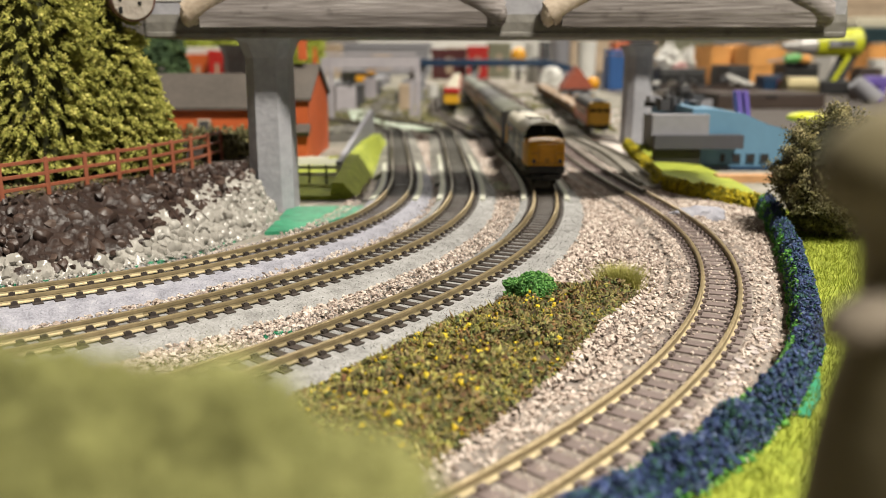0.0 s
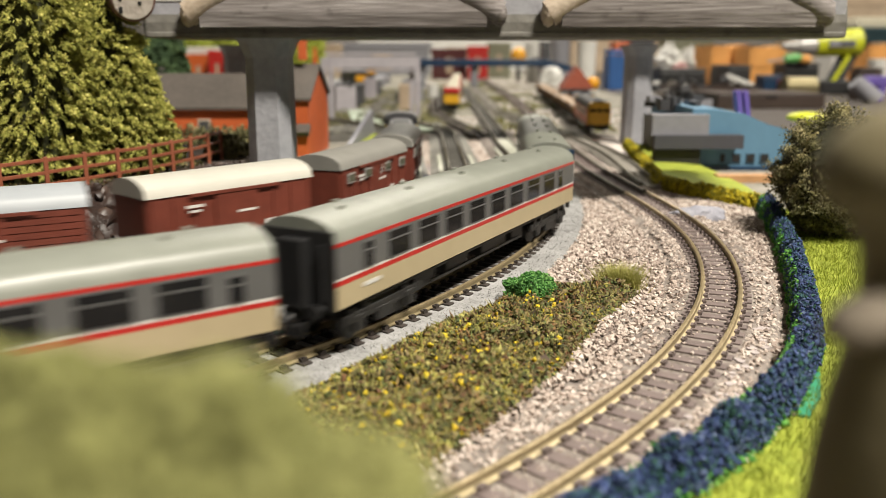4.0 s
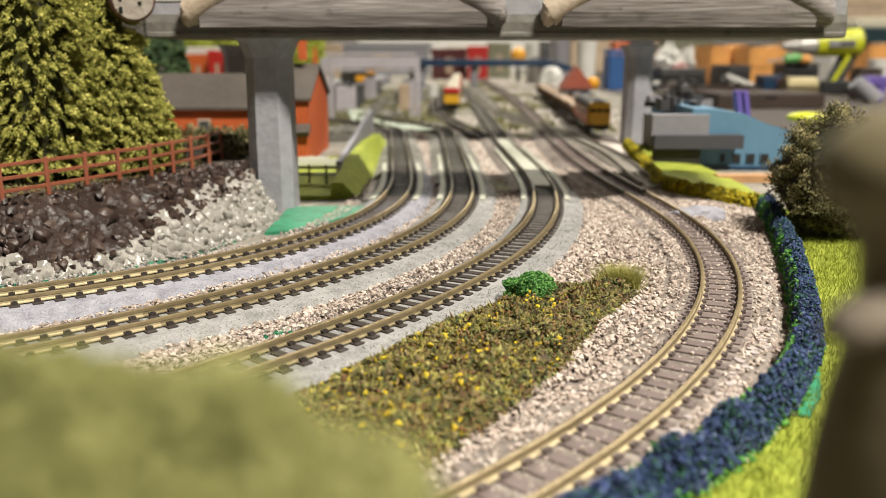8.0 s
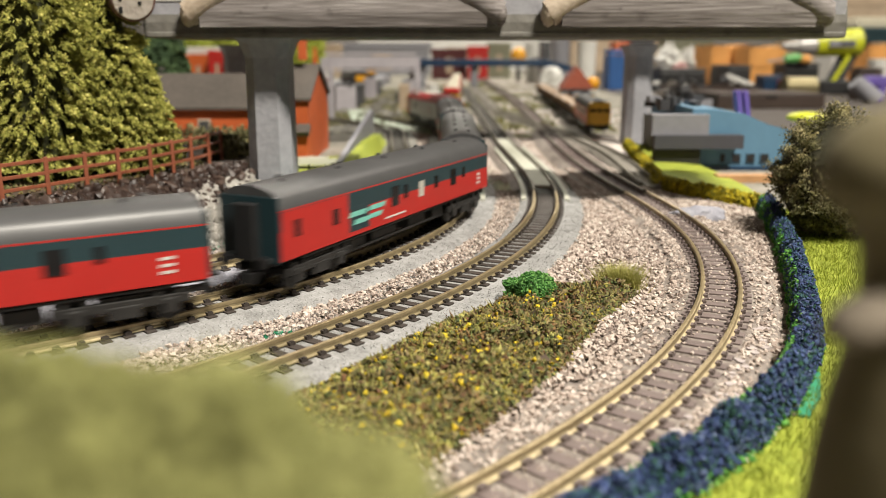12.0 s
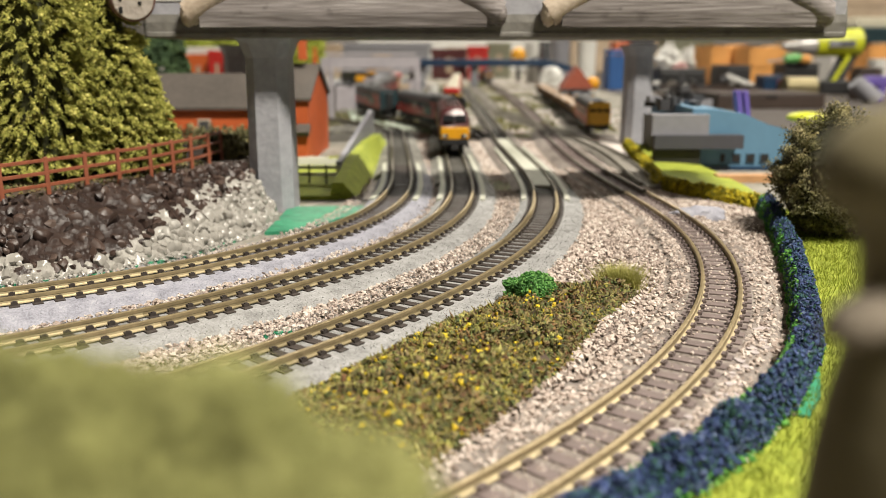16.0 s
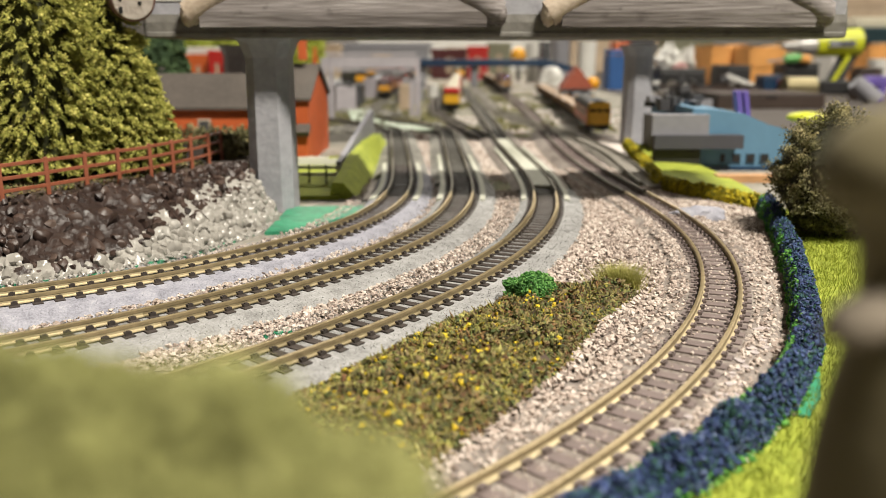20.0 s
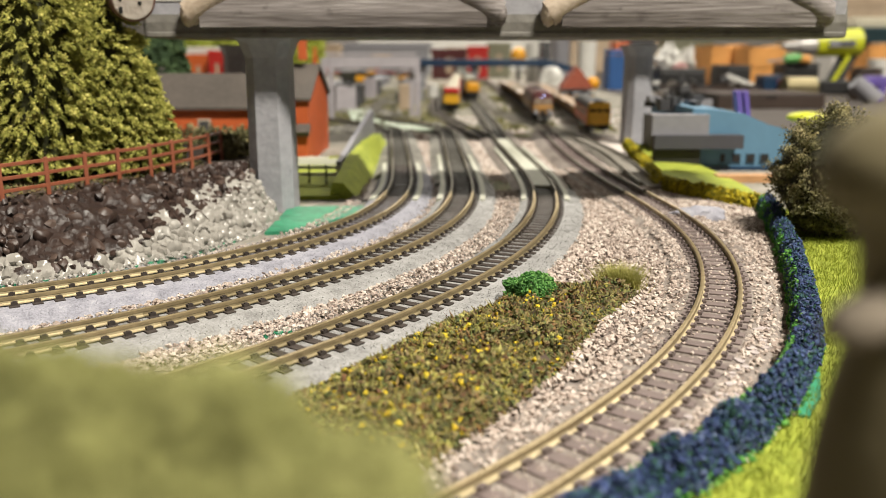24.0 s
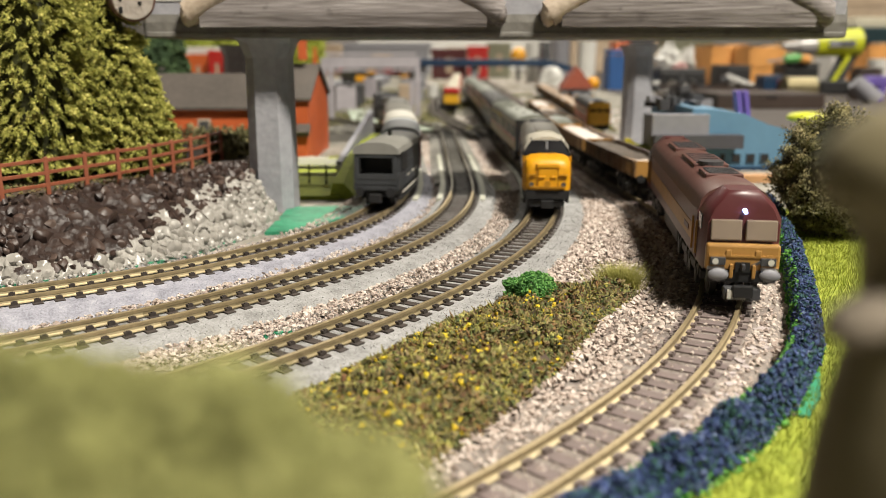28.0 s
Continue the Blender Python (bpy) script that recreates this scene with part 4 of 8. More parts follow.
def hedge_strip(name, label, spine, half, height, layers, seed, base=-5.0, rise=None):
    """A long hedge along a plan line; layers are material, density, lump size and share of the height."""
    root = tagged(empty(name), label, "hedge")
    rg = np.random.default_rng(seed)
    ln = sum(math.dist(a, b) for a, b in zip(spine[:-1], spine[1:]))
    for material, dens, size, lo, hi, d0, d1 in layers:
        n = int(ln * 2 * half * dens)
        pts = np.zeros((n, 3))
        for i in range(n):
            t, d, k = rg.uniform(0, 1), rg.uniform(d0, d1), rg.uniform(lo, hi)
            x, y = along(spine, t)
            x2, y2 = along(spine, min(1, t + 0.01))
            x1, y1 = along(spine, max(0, t - 0.01))
            a = math.atan2(y2 - y1, x2 - x1)
            w = half * (1 + 0.25 * noise.noise((t * 30, seed, 0)))
            hh = height * (1 + 0.3 * noise.noise((t * 25, seed, 4)))
            pts[i] = (x - d * w * math.sin(a), y + d * w * math.cos(a), base + (rise(y) if rise else 0) + hh * k * math.sqrt(max(0.05, 1 - 0.8 * d * d)))
        ob = pebbles("foliage", pts, size * rg.uniform(0.5, 1.4, n), material, root, seed, jitter=0.6)
        ob["kind"] = "stuff"
        seed += 1
    return root


BLUE_SPINE = [(136, 338), (125, 298), (113, 258), (102, 225), (93, 200), (81, 170), (65, 143), (47, 122), (30, 106), (14, 92)]
hedge_strip("blue_flower_hedge", "navy blue flowering hedge with green leaves beside the outer track", [(x - 0.9, y) for x, y in BLUE_SPINE], 3.2, 9.5, [(M_NAVY, 12.0, 0.42, 0.3, 1.0, -1, 1), (M_NAVY_GREEN, 3.0, 0.45, 0.05, 0.6, -1.1, 1.1), (M_NAVY_GREEN, 2.6, 0.42, 0.45, 1.0, -1.15, -0.55)], 81)

# lime grass outside the blue hedge
OUT = [(136, 340), (124, 296), (112, 256), (101, 224), (92, 199), (80, 170), (64, 143), (46, 121), (29, 104), (12, 89), (60, 60), (140, 120), (200, 220), (230, 340)]
bm = bmesh.new()
flat(bm, OUT, -7.5, -4.5)
tagged(part("lawn", bm, M_LIME), "lime green static grass lawn", kind="structure")
p = fill(OUT, 1.6, 91)
tagged(blades("grass", with_z(p, -4.6, 0.1, 92), 2.0, 1.2, 0.14, M_LIME_BLADE, seed=93), "lime green static grass", "grass", kind="stuff")
bm = bmesh.new()
flat(bm, [(64, 138.5), (70, 147.5), (75.5, 158), (77.8, 158.5), (72.5, 146.5), (66.5, 137.5)], -5.0, -3.9)
tagged(part("painted_board", bm, M_EMERALD), "bare emerald painted board", kind="structure")

# raised lime bank with a yellow hedge, beside the bridge pier
bank2 = tagged(empty("lime_bank"), "lime green grass bank edged with yellow flowers", "grass bank")
bm = bmesh.new()
ring = [(108, 398, -2.5), (114, 450, -0.8), (120, 520, 1.8), (128, 548, 2.4), (138, 520, 1.4), (147, 470, -1.6), (150, 430, -3.0), (150, 395, -3.8), (143, 345, -5.0), (124, 358, -4.4)]
c = np.array(ring).mean(0)
loft(bm, [[(q[0], q[1], -7) for q in ring], [(c[0] + (q[0] - c[0]) * 0.97, c[1] + (q[1] - c[1]) * 0.97, q[2]) for q in ring], [(c[0] + (q[0] - c[0]) * 0.5, c[1] + (q[1] - c[1]) * 0.5, q[2] * 0.6 - 0.3) for q in ring]])
part("grass_slope", bm, M_LIME, bank2, smooth=True)
hedge_strip("yellow_hedge", "yellow flowering low hedge along the lime bank", [(120, 535), (117, 500), (112, 450), (106, 398), (113, 378), (124, 360), (138, 336)], 3.0, 7.5, [(M_YELLOW_HEDGE, 7.0, 0.6, 0.2, 1.0, -1, 1)], 85, rise=lambda y: max(0, (y - 390) * 0.03))
bm = bmesh.new()
bmesh.ops.create_icosphere(bm, subdivisions=3, radius=1)
for v in bm.verts:
    v.co = Vector((v.co.x * 12, v.co.y * 7, v.co.z * 4.5)) * (1 + 0.3 * noise.noise(v.co * 1.5) + 0.15 * noise.noise(v.co * 4))
bmesh.ops.translate(bm, vec=(103, 322, -3.6), verts=bm.verts[:])
tagged(part("rock", bm, M_GREY_SAND, smooth=True), "flat pale grey rock beside the track", "rock")
bm = bmesh.new()
for i in range(6):
    log(bm, (70 + i * 1.2, 163 + i * 0.7, -3.2 + 0.3 * math.sin(i)), (71.4 + i * 1.2, 163.8 + i * 0.7, -3.2 + 0.3 * math.sin(i + 1)), 0.8, 8)
tagged(part("twig", bm, M_BARK), "small brown twig on the chippings", "twig")


def round_tree(label, x, y, z, r, h, seed):
    root = tagged(empty("round_tree", x, y, z), label, "tree")
    bm = bmesh.new()
    cyl(bm, (0, 0, -1), (0, 0, h * 0.5), r * 0.10, r * 0.05, 10)
    for k in range(7):
        a = k * 0.9
        cyl(bm, (0, 0, h * 0.35), (r * 0.6 * math.cos(a), r * 0.6 * math.sin(a), h * 0.75), 1.0, 0.4, 6)
    part("trunk", bm, M_BARK, root)
    rg = np.random.default_rng(seed)
    n = 330
    cl = rg.normal(size=(n, 3))
    cl /= np.linalg.norm(cl, axis=1)[:, None]
    lump = np.array([1 + 0.20 * noise.noise(Vector(q) * 2.0 + Vector((seed, 0, 0))) for q in cl])
    size = np.array([r, r, h * 0.50])
    centre = np.array([0, 0, h * 0.46])
    heads = cl * (lump * rg.uniform(0.80, 1.0, n))[:, None] * size + centre
    pts = np.concatenate([c + rg.normal(0, 1.25, (130, 3)) * np.array([1, 1, 0.75]) - (c - centre) * rg.uniform(0, 0.28, (130, 1)) for c in heads])
    tagged(pebbles("crown", pts, rg.uniform(0.22, 0.50, len(pts)), M_DARKTREE, root, seed, jitter=0.6, shape=(1.5, 0.8, 0.5)), "dark olive flocked foliage", kind="stuff")
    # Paler leaves on the upper heads paint the light on the crown.
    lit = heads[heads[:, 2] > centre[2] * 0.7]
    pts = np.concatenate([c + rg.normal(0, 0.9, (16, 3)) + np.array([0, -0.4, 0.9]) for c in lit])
    pebbles("lit_tip_foliage", pts, rg.uniform(0.22, 0.42, len(pts)), M_TREETIP, root, seed + 3, jitter=0.6, shape=(1.6, 0.8, 0.5))["kind"] = "stuff"
    # Near-black heart: the shade behind the outer leaves is coloured in.
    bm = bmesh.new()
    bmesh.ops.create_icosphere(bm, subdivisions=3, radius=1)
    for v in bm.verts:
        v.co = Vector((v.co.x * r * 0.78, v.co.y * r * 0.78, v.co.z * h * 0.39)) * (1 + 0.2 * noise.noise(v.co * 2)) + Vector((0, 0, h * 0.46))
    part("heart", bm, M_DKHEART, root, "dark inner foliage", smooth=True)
    return root


round_tree("dark olive flocked round tree by the lawn", 140, 292, -5, 22, 49, 4)

# ---- close foreground: a soft olive bush and a brown trunk ----
def close_bush():
    root = tagged(empty("foreground_bush"), "olive green foam bush close to the camera", "bush")
    rg = np.random.default_rng(17)
    pts, sizes = [], []
    for x, y, z, r in ((-6, 36, 34.8, 7), (-13, 38, 36, 8.5), (-17.5, 38, 35.5, 9), (-23, 41, 35.5, 9), (-2.2, 37, 30.0, 6.4), (-0.2, 38, 26.0, 6.3), (0.9, 39, 22.5, 6.4), (-11, 38, 27, 9), (-22, 36, 26, 11), (-34, 46, 35, 10), (-10, 40, 13, 12), (-24, 40, 11, 12), (-11, 41, 2, 11), (-14, 34, -10, 9)):
        d = rg.normal(size=(2200, 3))
        d /= np.linalg.norm(d, axis=1)[:, None]
        lump = np.array([1 + 0.12 * noise.noise(Vector(q) * 2.2 + Vector((x, y, 0))) for q in d])
        pts.append(np.array([x, y, z]) + d * (r * lump * rg.uniform(0.8, 1.0, 2200) ** 0.5)[:, None])
        sizes.append(rg.uniform(0.35, 0.8, 2200))
    p, s = np.concatenate(pts), np.concatenate(sizes) * 0.7
    p = np.array([0, 0, 60]) + (p - np.array([0, 0, 60])) * 0.78
    k = p[:, 2] > -5
    pebbles("foliage", p[k], s[k], M_OLIVE, root, 18)
    bm = bmesh.new()
    cyl(bm, (-12.5, 27, -6), (-12.5, 28, 28), 1.8, 1.4, 8)
    part("stem", bm, M_BARK, root)


close_bush()


def close_trunk():
    root = tagged(empty("foreground_tree"), "knotted brown plaster tree trunk close to the camera", "tree trunk")
    bm = bmesh.new()
    rings = []
    for z, left, r in ((-6, 21.2, 11), (33.0, 22.2, 10), (36.4, 22.4, 9.5), (39.7, 22.8, 8.5), (42.5, 23.3, 7.5), (44.6, 23.9, 6.5), (47.0, 23.9, 6), (49.0, 23.7, 6), (50.8, 23.1, 6), (51.7, 21.6, 8), (53.2, 20.9, 8.5), (54.7, 21.3, 8), (56.0, 22.2, 6.5), (57.2, 24.0, 4)):
        x = left + r
        rings.append([(x + r * math.cos(a) * (1 + 0.05 * noise.noise((math.cos(a), math.sin(a), z * 0.1))), 45 + r * 0.7 * math.sin(a), z) for a in [i * math.pi / 10 for i in range(20)]])
    loft(bm, rings)
    part("trunk", bm, M_TRUNK, root, smooth=True)
    bm = bmesh.new()
    bmesh.ops.create_icosphere(bm, subdivisions=3, radius=1)
    for v in bm.verts:
        v.co = Vector((v.co.x * 2.2, v.co.y * 2.0, v.co.z * 1.15)) * (1 + 0.3 * noise.noise(v.co))
    bmesh.ops.rotate(bm, cent=(0, 0, 0), matrix=Matrix.Rotation(radians(-35), 3, "Y"), verts=bm.verts[:])
    bmesh.ops.translate(bm, vec=(22.6, 42, 46.1), verts=bm.verts[:])
    part("knot", bm, M_TRUNK_PALE, root, smooth=True)


close_trunk()

# ---- buildings behind the bank ----
def gable_house(root, x0, x1, y0, y1, eave, ridge, along_x=True, over=3):
    bm = bmesh.new()
    if along_x:
        ym = (y0 + y1) / 2
        loft(bm, [[(x, y0, -6), (x, y1, -6), (x, y1, eave), (x, ym, ridge), (x, y0, eave)] for x in (x0, x1)])
    else:
        xm = (x0 + x1) / 2
        loft(bm, [[(x0, y, -6), (x1, y, -6), (x1, y, eave), (xm, y, ridge), (x0, y, eave)] for y in (y0, y1)])
    part("wall", bm, M_ORANGE_WALL, root, "orange-red brick plastic wall")
    for s in (0, 1):
        bm = bmesh.new()
        if along_x:
            e = (y0 - over, y1 + over)[s]
            quad = [(e, eave - over * (ridge - eave) / ((y1 - y0) / 2)), (ym, ridge)]
            loft(bm, [[(x, quad[0][0], quad[0][1]), (x, quad[1][0], quad[1][1]), (x, quad[1][0], quad[1][1] + 1.6), (x, quad[0][0], quad[0][1] + 1.6)] for x in (x0 - over, x1 + over)])
        else:
            e = (x0 - over, x1 + over)[s]
            z = eave - over * (ridge - eave) / ((x1 - x0) / 2)
            loft(bm, [[(e, y, z), (xm, y, ridge), (xm, y, ridge + 1.6), (e, y, z + 1.6)] for y in (y0 - over, y1 + over)])
        part("roof", bm, M_ROOF, root, "brown-grey tiled roof")


station = tagged(empty("station_house"), "orange brick station house with brown-grey roof", "house")
gable_house(station, -190, -106, 520, 566, 28, 46)
gable_house(station, -105.5, -82, 504, 590, 33, 52, over=2)
for x, z in ((-150, 15),):
    bm = bmesh.new()
    box(bm, (x, 519.4, z), (8, 1.2, 10))
    w = part("window", bm, M_TIMBER_END, station, "tan framed window")
    bm = bmesh.new()
    box(bm, (x, 518.6, z), (5.6, 0.6, 7.4))
    part("pane", bm, M_DARKGREY, w)
bm = bmesh.new()
box(bm, (-86, 500, 4), (8, 6, 20))
part("porch", bm, M_ORANGE_WALL, station)
bm = bmesh.new()
box(bm, (-86, 498, 15), (11, 10, 3), rx=25)
part("porch_roof", bm, M_ROOF, station)
bm = bmesh.new()
box(bm, (-90, 540, 64), (5, 5, 16))
box(bm, (-90, 540, 72), (6.5, 6.5, 2))
part("chimney", bm, M_ORANGE_WALL, station)

bx("plinth", (-82, 497.5, -3.2), (24, 3, 4.5), M_WHITE, station, "white plinth")
bx("ridge_trim", (-94, 502.4, 53), (2.0, 3, 2.4), M_WHITE, station)
hedge_strip("dark_hedge", "dark green clipped hedge before the station house", [(-172, 474), (-140, 472), (-108, 470)], 6.0, 25.0, [(M_DARKTREE, 5.0, 1.0, 0.1, 1.0, -1, 1)], 88, base=-6.0)

# station lawn, retaining wall, lime slope, railing and painted board
bm = bmesh.new()
flat(bm, [(-110, 371), (-48, 372), (-50, 520), (-110, 520)], -7, -3.6)
tagged(part("lawn", bm, M_LIME), "lime green lawn by the station house", kind="structure")
bm = bmesh.new()
loft(bm, [[(x - 6, y, -7), (x + 9, y, -7), (x + 1, y, z), (x - 4, y, z)] for x, y, z in ((-47, 374, 2), (-46, 424, 8), (-46, 500, 8), (-46, 590, 4))])
tagged(part("lime_slope", bm, M_LIME), "bright lime grass slope beside the track", kind="structure")
bm = bmesh.new()
loft(bm, [[(x - 2, y, -7), (x + 1, y, -7), (x + 1, y, z), (x - 2, y, z)] for x, y, z in ((-53, 420, 6), (-52, 510, 14), (-51, 590, 21), (-51, 596, 20))])
tagged(part("retaining_wall", bm, M_GREY_CARD), "grey card retaining wall", kind="structure")
bm = bmesh.new()
flat(bm, [(-66, 296), (-58, 298), (-36, 330), (-32, 350), (-66, 348)], -7, -4.2)
tagged(part("painted_ground", bm, M_EMERALD), "bare emerald green painted board", kind="structure")
kerb = bx("lawn_kerb", (-72, 470, -0.6), (27, 2.2, 3.4), M_WHITE, None)
tagged(kerb, "white plank along the station lawn", kind="structure")
railing = tagged(empty("railing"), "black post railing with white bars on the lawn", "railing")
for i in range(5):
    bm = bmesh.new()
    box(bm, (-84 + i * 8.5, 408, 1.0), (0.9, 0.9, 10))
    part("post", bm, M_BLACK, railing)
for z in (4.6, 1.2):
    bm = bmesh.new()
    box(bm, (-67, 408, z), (36, 0.7, 1.6))
    part("bar", bm, M_WHITE, railing)
bush("dark green bush beside the pier", -98, 372, 12, 10, 12, M_DARKTREE, 8, 900, 0.9)

# ---- rolling stock (x forwards, rail top at z 0) ----
P_BLUE = mat("rail_blue_paint", (0.00888, 0.0407, 0.0962), 0.35, 0, 0.12, 200, 0.04)
P_NAVY = mat("dark_blue_paint", (0.0074, 0.03108, 0.074), 0.35, 0, 0.12, 200, 0.04)
P_YELLOW = mat("warning_yellow_paint", (0.58, 0.27, 0.004), 0.45, 0, 0.08, 200, 0.04)
# Darker yellow paints the shade at the nose's seams and raised bars.
P_SEAM = mat("shaded_yellow_seam", (0.36, 0.17, 0.008), 0.45, 0, 0.1, 200, 0.04)
P_LEMON = mat("lemon_stripe_paint", (0.6068, 0.444, 0.0074), 0.4, 0, 0.05, 200, 0.02)
P_ROOFWHITE = mat("off_white_roof_paint", (0.4588, 0.4292, 0.3552), 0.5, 0, 0.12, 150, 0.05, dirt=((0.2368, 0.2146, 0.1776), 90, 0.66))
P_BLUEGREY_ROOF = mat("pale_blue_grey_roof", (0.296, 0.3182, 0.3404), 0.5, 0, 0.1, 150, 0.05)
K_LOUVRE = mat("olive_louvre_glass", (0.0962, 0.0962, 0.0666), 0.3, 0, 0.2, 800, 0.1)
P_ROOFGREY = mat("grey_roof_paint", (0.20, 0.21, 0.18), 0.45, 0, 0.12, 150, 0.05, dirt=((0.11, 0.11, 0.1), 70, 0.62))
P_ROOFDARK = mat("dark_slate_roof_paint", (0.06, 0.06, 0.062), 0.45, 0, 0.15, 150, 0.05, dirt=((0.1, 0.095, 0.085), 70, 0.6))
P_CREAM = mat("intercity_beige_paint", (0.3848, 0.3182, 0.1998), 0.4, 0, 0.06, 200, 0.03)
P_BANDGREY = mat("window_band_grey", (0.10, 0.10, 0.10), 0.4, 0, 0.1, 200, 0.03)
P_RED = mat("bright_red_paint", (0.3922, 0.01998, 0.01628), 0.35, 0, 0.08, 200, 0.03)
P_PALE = mat("pale_grey_paint", (0.4588, 0.444, 0.3922), 0.4, 0, 0.06, 200, 0.03)
P_TEAL = mat("dark_teal_paint", (0.0148, 0.037, 0.0444), 0.4, 0, 0.1, 200, 0.03)
P_MINT = mat("mint_marking", (0.1628, 0.4588, 0.3848), 0.5, 0, 0.05, 200, 0.0)
P_MAROON = mat("maroon_paint", (0.074, 0.01628, 0.01776), 0.38, 0, 0.15, 200, 0.04, dirt=((0.074, 0.0444, 0.0333), 60, 0.62))
P_GOLD = mat("gold_yellow_band", (0.3108, 0.1628, 0.0407), 0.45, 0, 0.2, 200, 0.05, dirt=((0.1628, 0.0888, 0.037), 90, 0.64))
P_PINKMARK = mat("pink_marking", (0.4588, 0.2664, 0.2664), 0.5, 0, 0.1, 200, 0.0)
P_MAROON_ROOF = mat("dusty_maroon_roof", (0.0925, 0.03848, 0.03108), 0.5, 0, 0.2, 200, 0.04, dirt=((0.111, 0.074, 0.0592), 60, 0.56))
P_SILVER = mat("silver_grey_paint", (0.3404, 0.3256, 0.3108), 0.35, 0.2, 0.06, 200, 0.03)
P_HOODGREY = mat("mid_grey_hood_paint", (0.17, 0.17, 0.175), 0.4, 0, 0.12, 200, 0.05, dirt=((0.10, 0.10, 0.10), 80, 0.6))
P_WASP = mat("wasp_stripe_yellow", (0.52, 0.36, 0.012), 0.45, 0, 0.1, 200, 0.04)
P_BAUXITE = mat("bauxite_wagon_paint", (0.135, 0.030, 0.017), 0.55, 0, 0.2, 300, 0.08, dirt=((0.085, 0.022, 0.014), 90, 0.62))
P_VANROOF = mat("pale_wagon_roof", (0.215, 0.21, 0.19), 0.6, 0, 0.1, 150, 0.05, dirt=((0.15, 0.145, 0.13), 60, 0.6))
P_VANGREY = mat("wagon_grey_paint", (0.042, 0.045, 0.049), 0.5, 0, 0.15, 200, 0.06)
P_GLASS = mat("dark_window_glass", (0.012, 0.012, 0.013), 0.14, 0, 0.2, 200, 0.0)
P_GLASS.node_tree.nodes["Principled BSDF"].inputs["Specular IOR Level"].default_value = 0.18
P_GLASSPALE = mat("hazy_cab_glass", (0.2072, 0.1628, 0.1258), 0.12, 0, 0.1, 200, 0.0)
P_TAN = mat("brown_box_wagon_paint", (0.185, 0.111, 0.0592), 0.6, 0, 0.25, 200, 0.1)
P_LOAD = mat("pale_wagon_load", (0.444, 0.3552, 0.2812), 0.8, 0, 0.25, 200, 0.3)
P_ORANGE = mat("railcar_orange_paint", (0.518, 0.1036, 0.0222), 0.4, 0, 0.1, 200, 0.03)
P_LAMP = glow("blue_white_headlamp", (0.35, 0.48, 1.0), 7.0)
P_LAMPOFF = mat("clear_lamp_lens", (0.518, 0.5032, 0.444), 0.15, 0, 0.1, 200, 0)


def roof_arc(w, zc, zt, n=9, rise=0.0):
    """Points over the roof from one cantrail to the other."""
    return [(-w / 2 * math.cos(math.pi * i / n), zc + (zt - zc) * math.sin(math.pi * i / n) ** 0.75) for i in range(n + 1)]


def roof_part(parent, x0, x1, w, zc, zt, material, name="roof", label=""):
    bm = bmesh.new()
    ring = roof_arc(w, zc, zt)
    loft(bm, [[(x, y, z) for y, z in ring] for x in (x0, x0 + 0.6, x1 - 0.6, x1)])
    return part(name, bm, material, parent, label, smooth=True)


def band(parent, name, x0, x1, w, z0, z1, material, label=""):
    bm = bmesh.new()
    box(bm, ((x0 + x1) / 2, 0, (z0 + z1) / 2), (x1 - x0, w, z1 - z0))
    return part(name, bm, material, parent, label)


def wheelset(parent, x, r):
    bm = bmesh.new()
    cyl(bm, (x, -6.4, r), (x, 6.4, r), 0.8, n=8)
    for y in (-4.9, 4.9):
        cyl(bm, (x, y - 0.8, r), (x, y + 0.8, r), r, n=18)
        cyl(bm, (x, y * 1.16 - 0.2, r), (x, y * 1.16 + 0.2, r), r * 0.75, n=18)
    return part("wheelset", bm, M_UNDER, parent)


def bogie(parent, x, base, axles, r, w=15.0, name="bogie"):
    root = empty(name, x, 0, 0)
    root.parent = parent
    bm = bmesh.new()
    for y in (-w / 2, w / 2):
        box(bm, (0, y, r + 1.0), (base + 9, 1.4, 1.6), bevel=0.2)
        box(bm, (0, y * 1.02, r - 0.2), (base * 0.35, 1.6, 2.2), bevel=0.2)
        for i in range(axles):
            xa = -base / 2 + base * i / (axles - 1)
            box(bm, (xa, y * 1.06, r), (2.8, 1.4, 2.6), bevel=0.3)
            box(bm, (xa + 2.2, y * 1.04, r + 1.6), (1.2, 1.2, 2.4))
            box(bm, (xa - 2.2, y * 1.04, r + 1.6), (1.2, 1.2, 2.4))
    box(bm, (0, 0, r + 1.6), (base * 0.5, w, 1.6))
    part("bogie_frame", bm, M_UNDER, root)
    for i in range(axles):
        wheelset(root, -base / 2 + base * i / (axles - 1), r)
    return root


def coupler(parent, x, s):
    bm = bmesh.new()
    box(bm, (x + s * 2.0, 0, 4.2), (6, 1.8, 1.2))
    box(bm, (x + s * 5.0, 0, 4.0), (1.6, 4.6, 3.0), bevel=0.2)
    part("coupler", bm, M_BLACK, parent)


def buffers(parent, x, s, z=7.0, y=5.9):
    for k in (-1, 1):
        bm = bmesh.new()
        cyl(bm, (x, k * y, z), (x + s * 2.4, k * y, z), 0.7, n=8)
        cyl(bm, (x + s * 2.4, k * y, z), (x + s * 3.0, k * y, z), 1.7, n=12)
        part("buffer", bm, M_BLACK, parent)


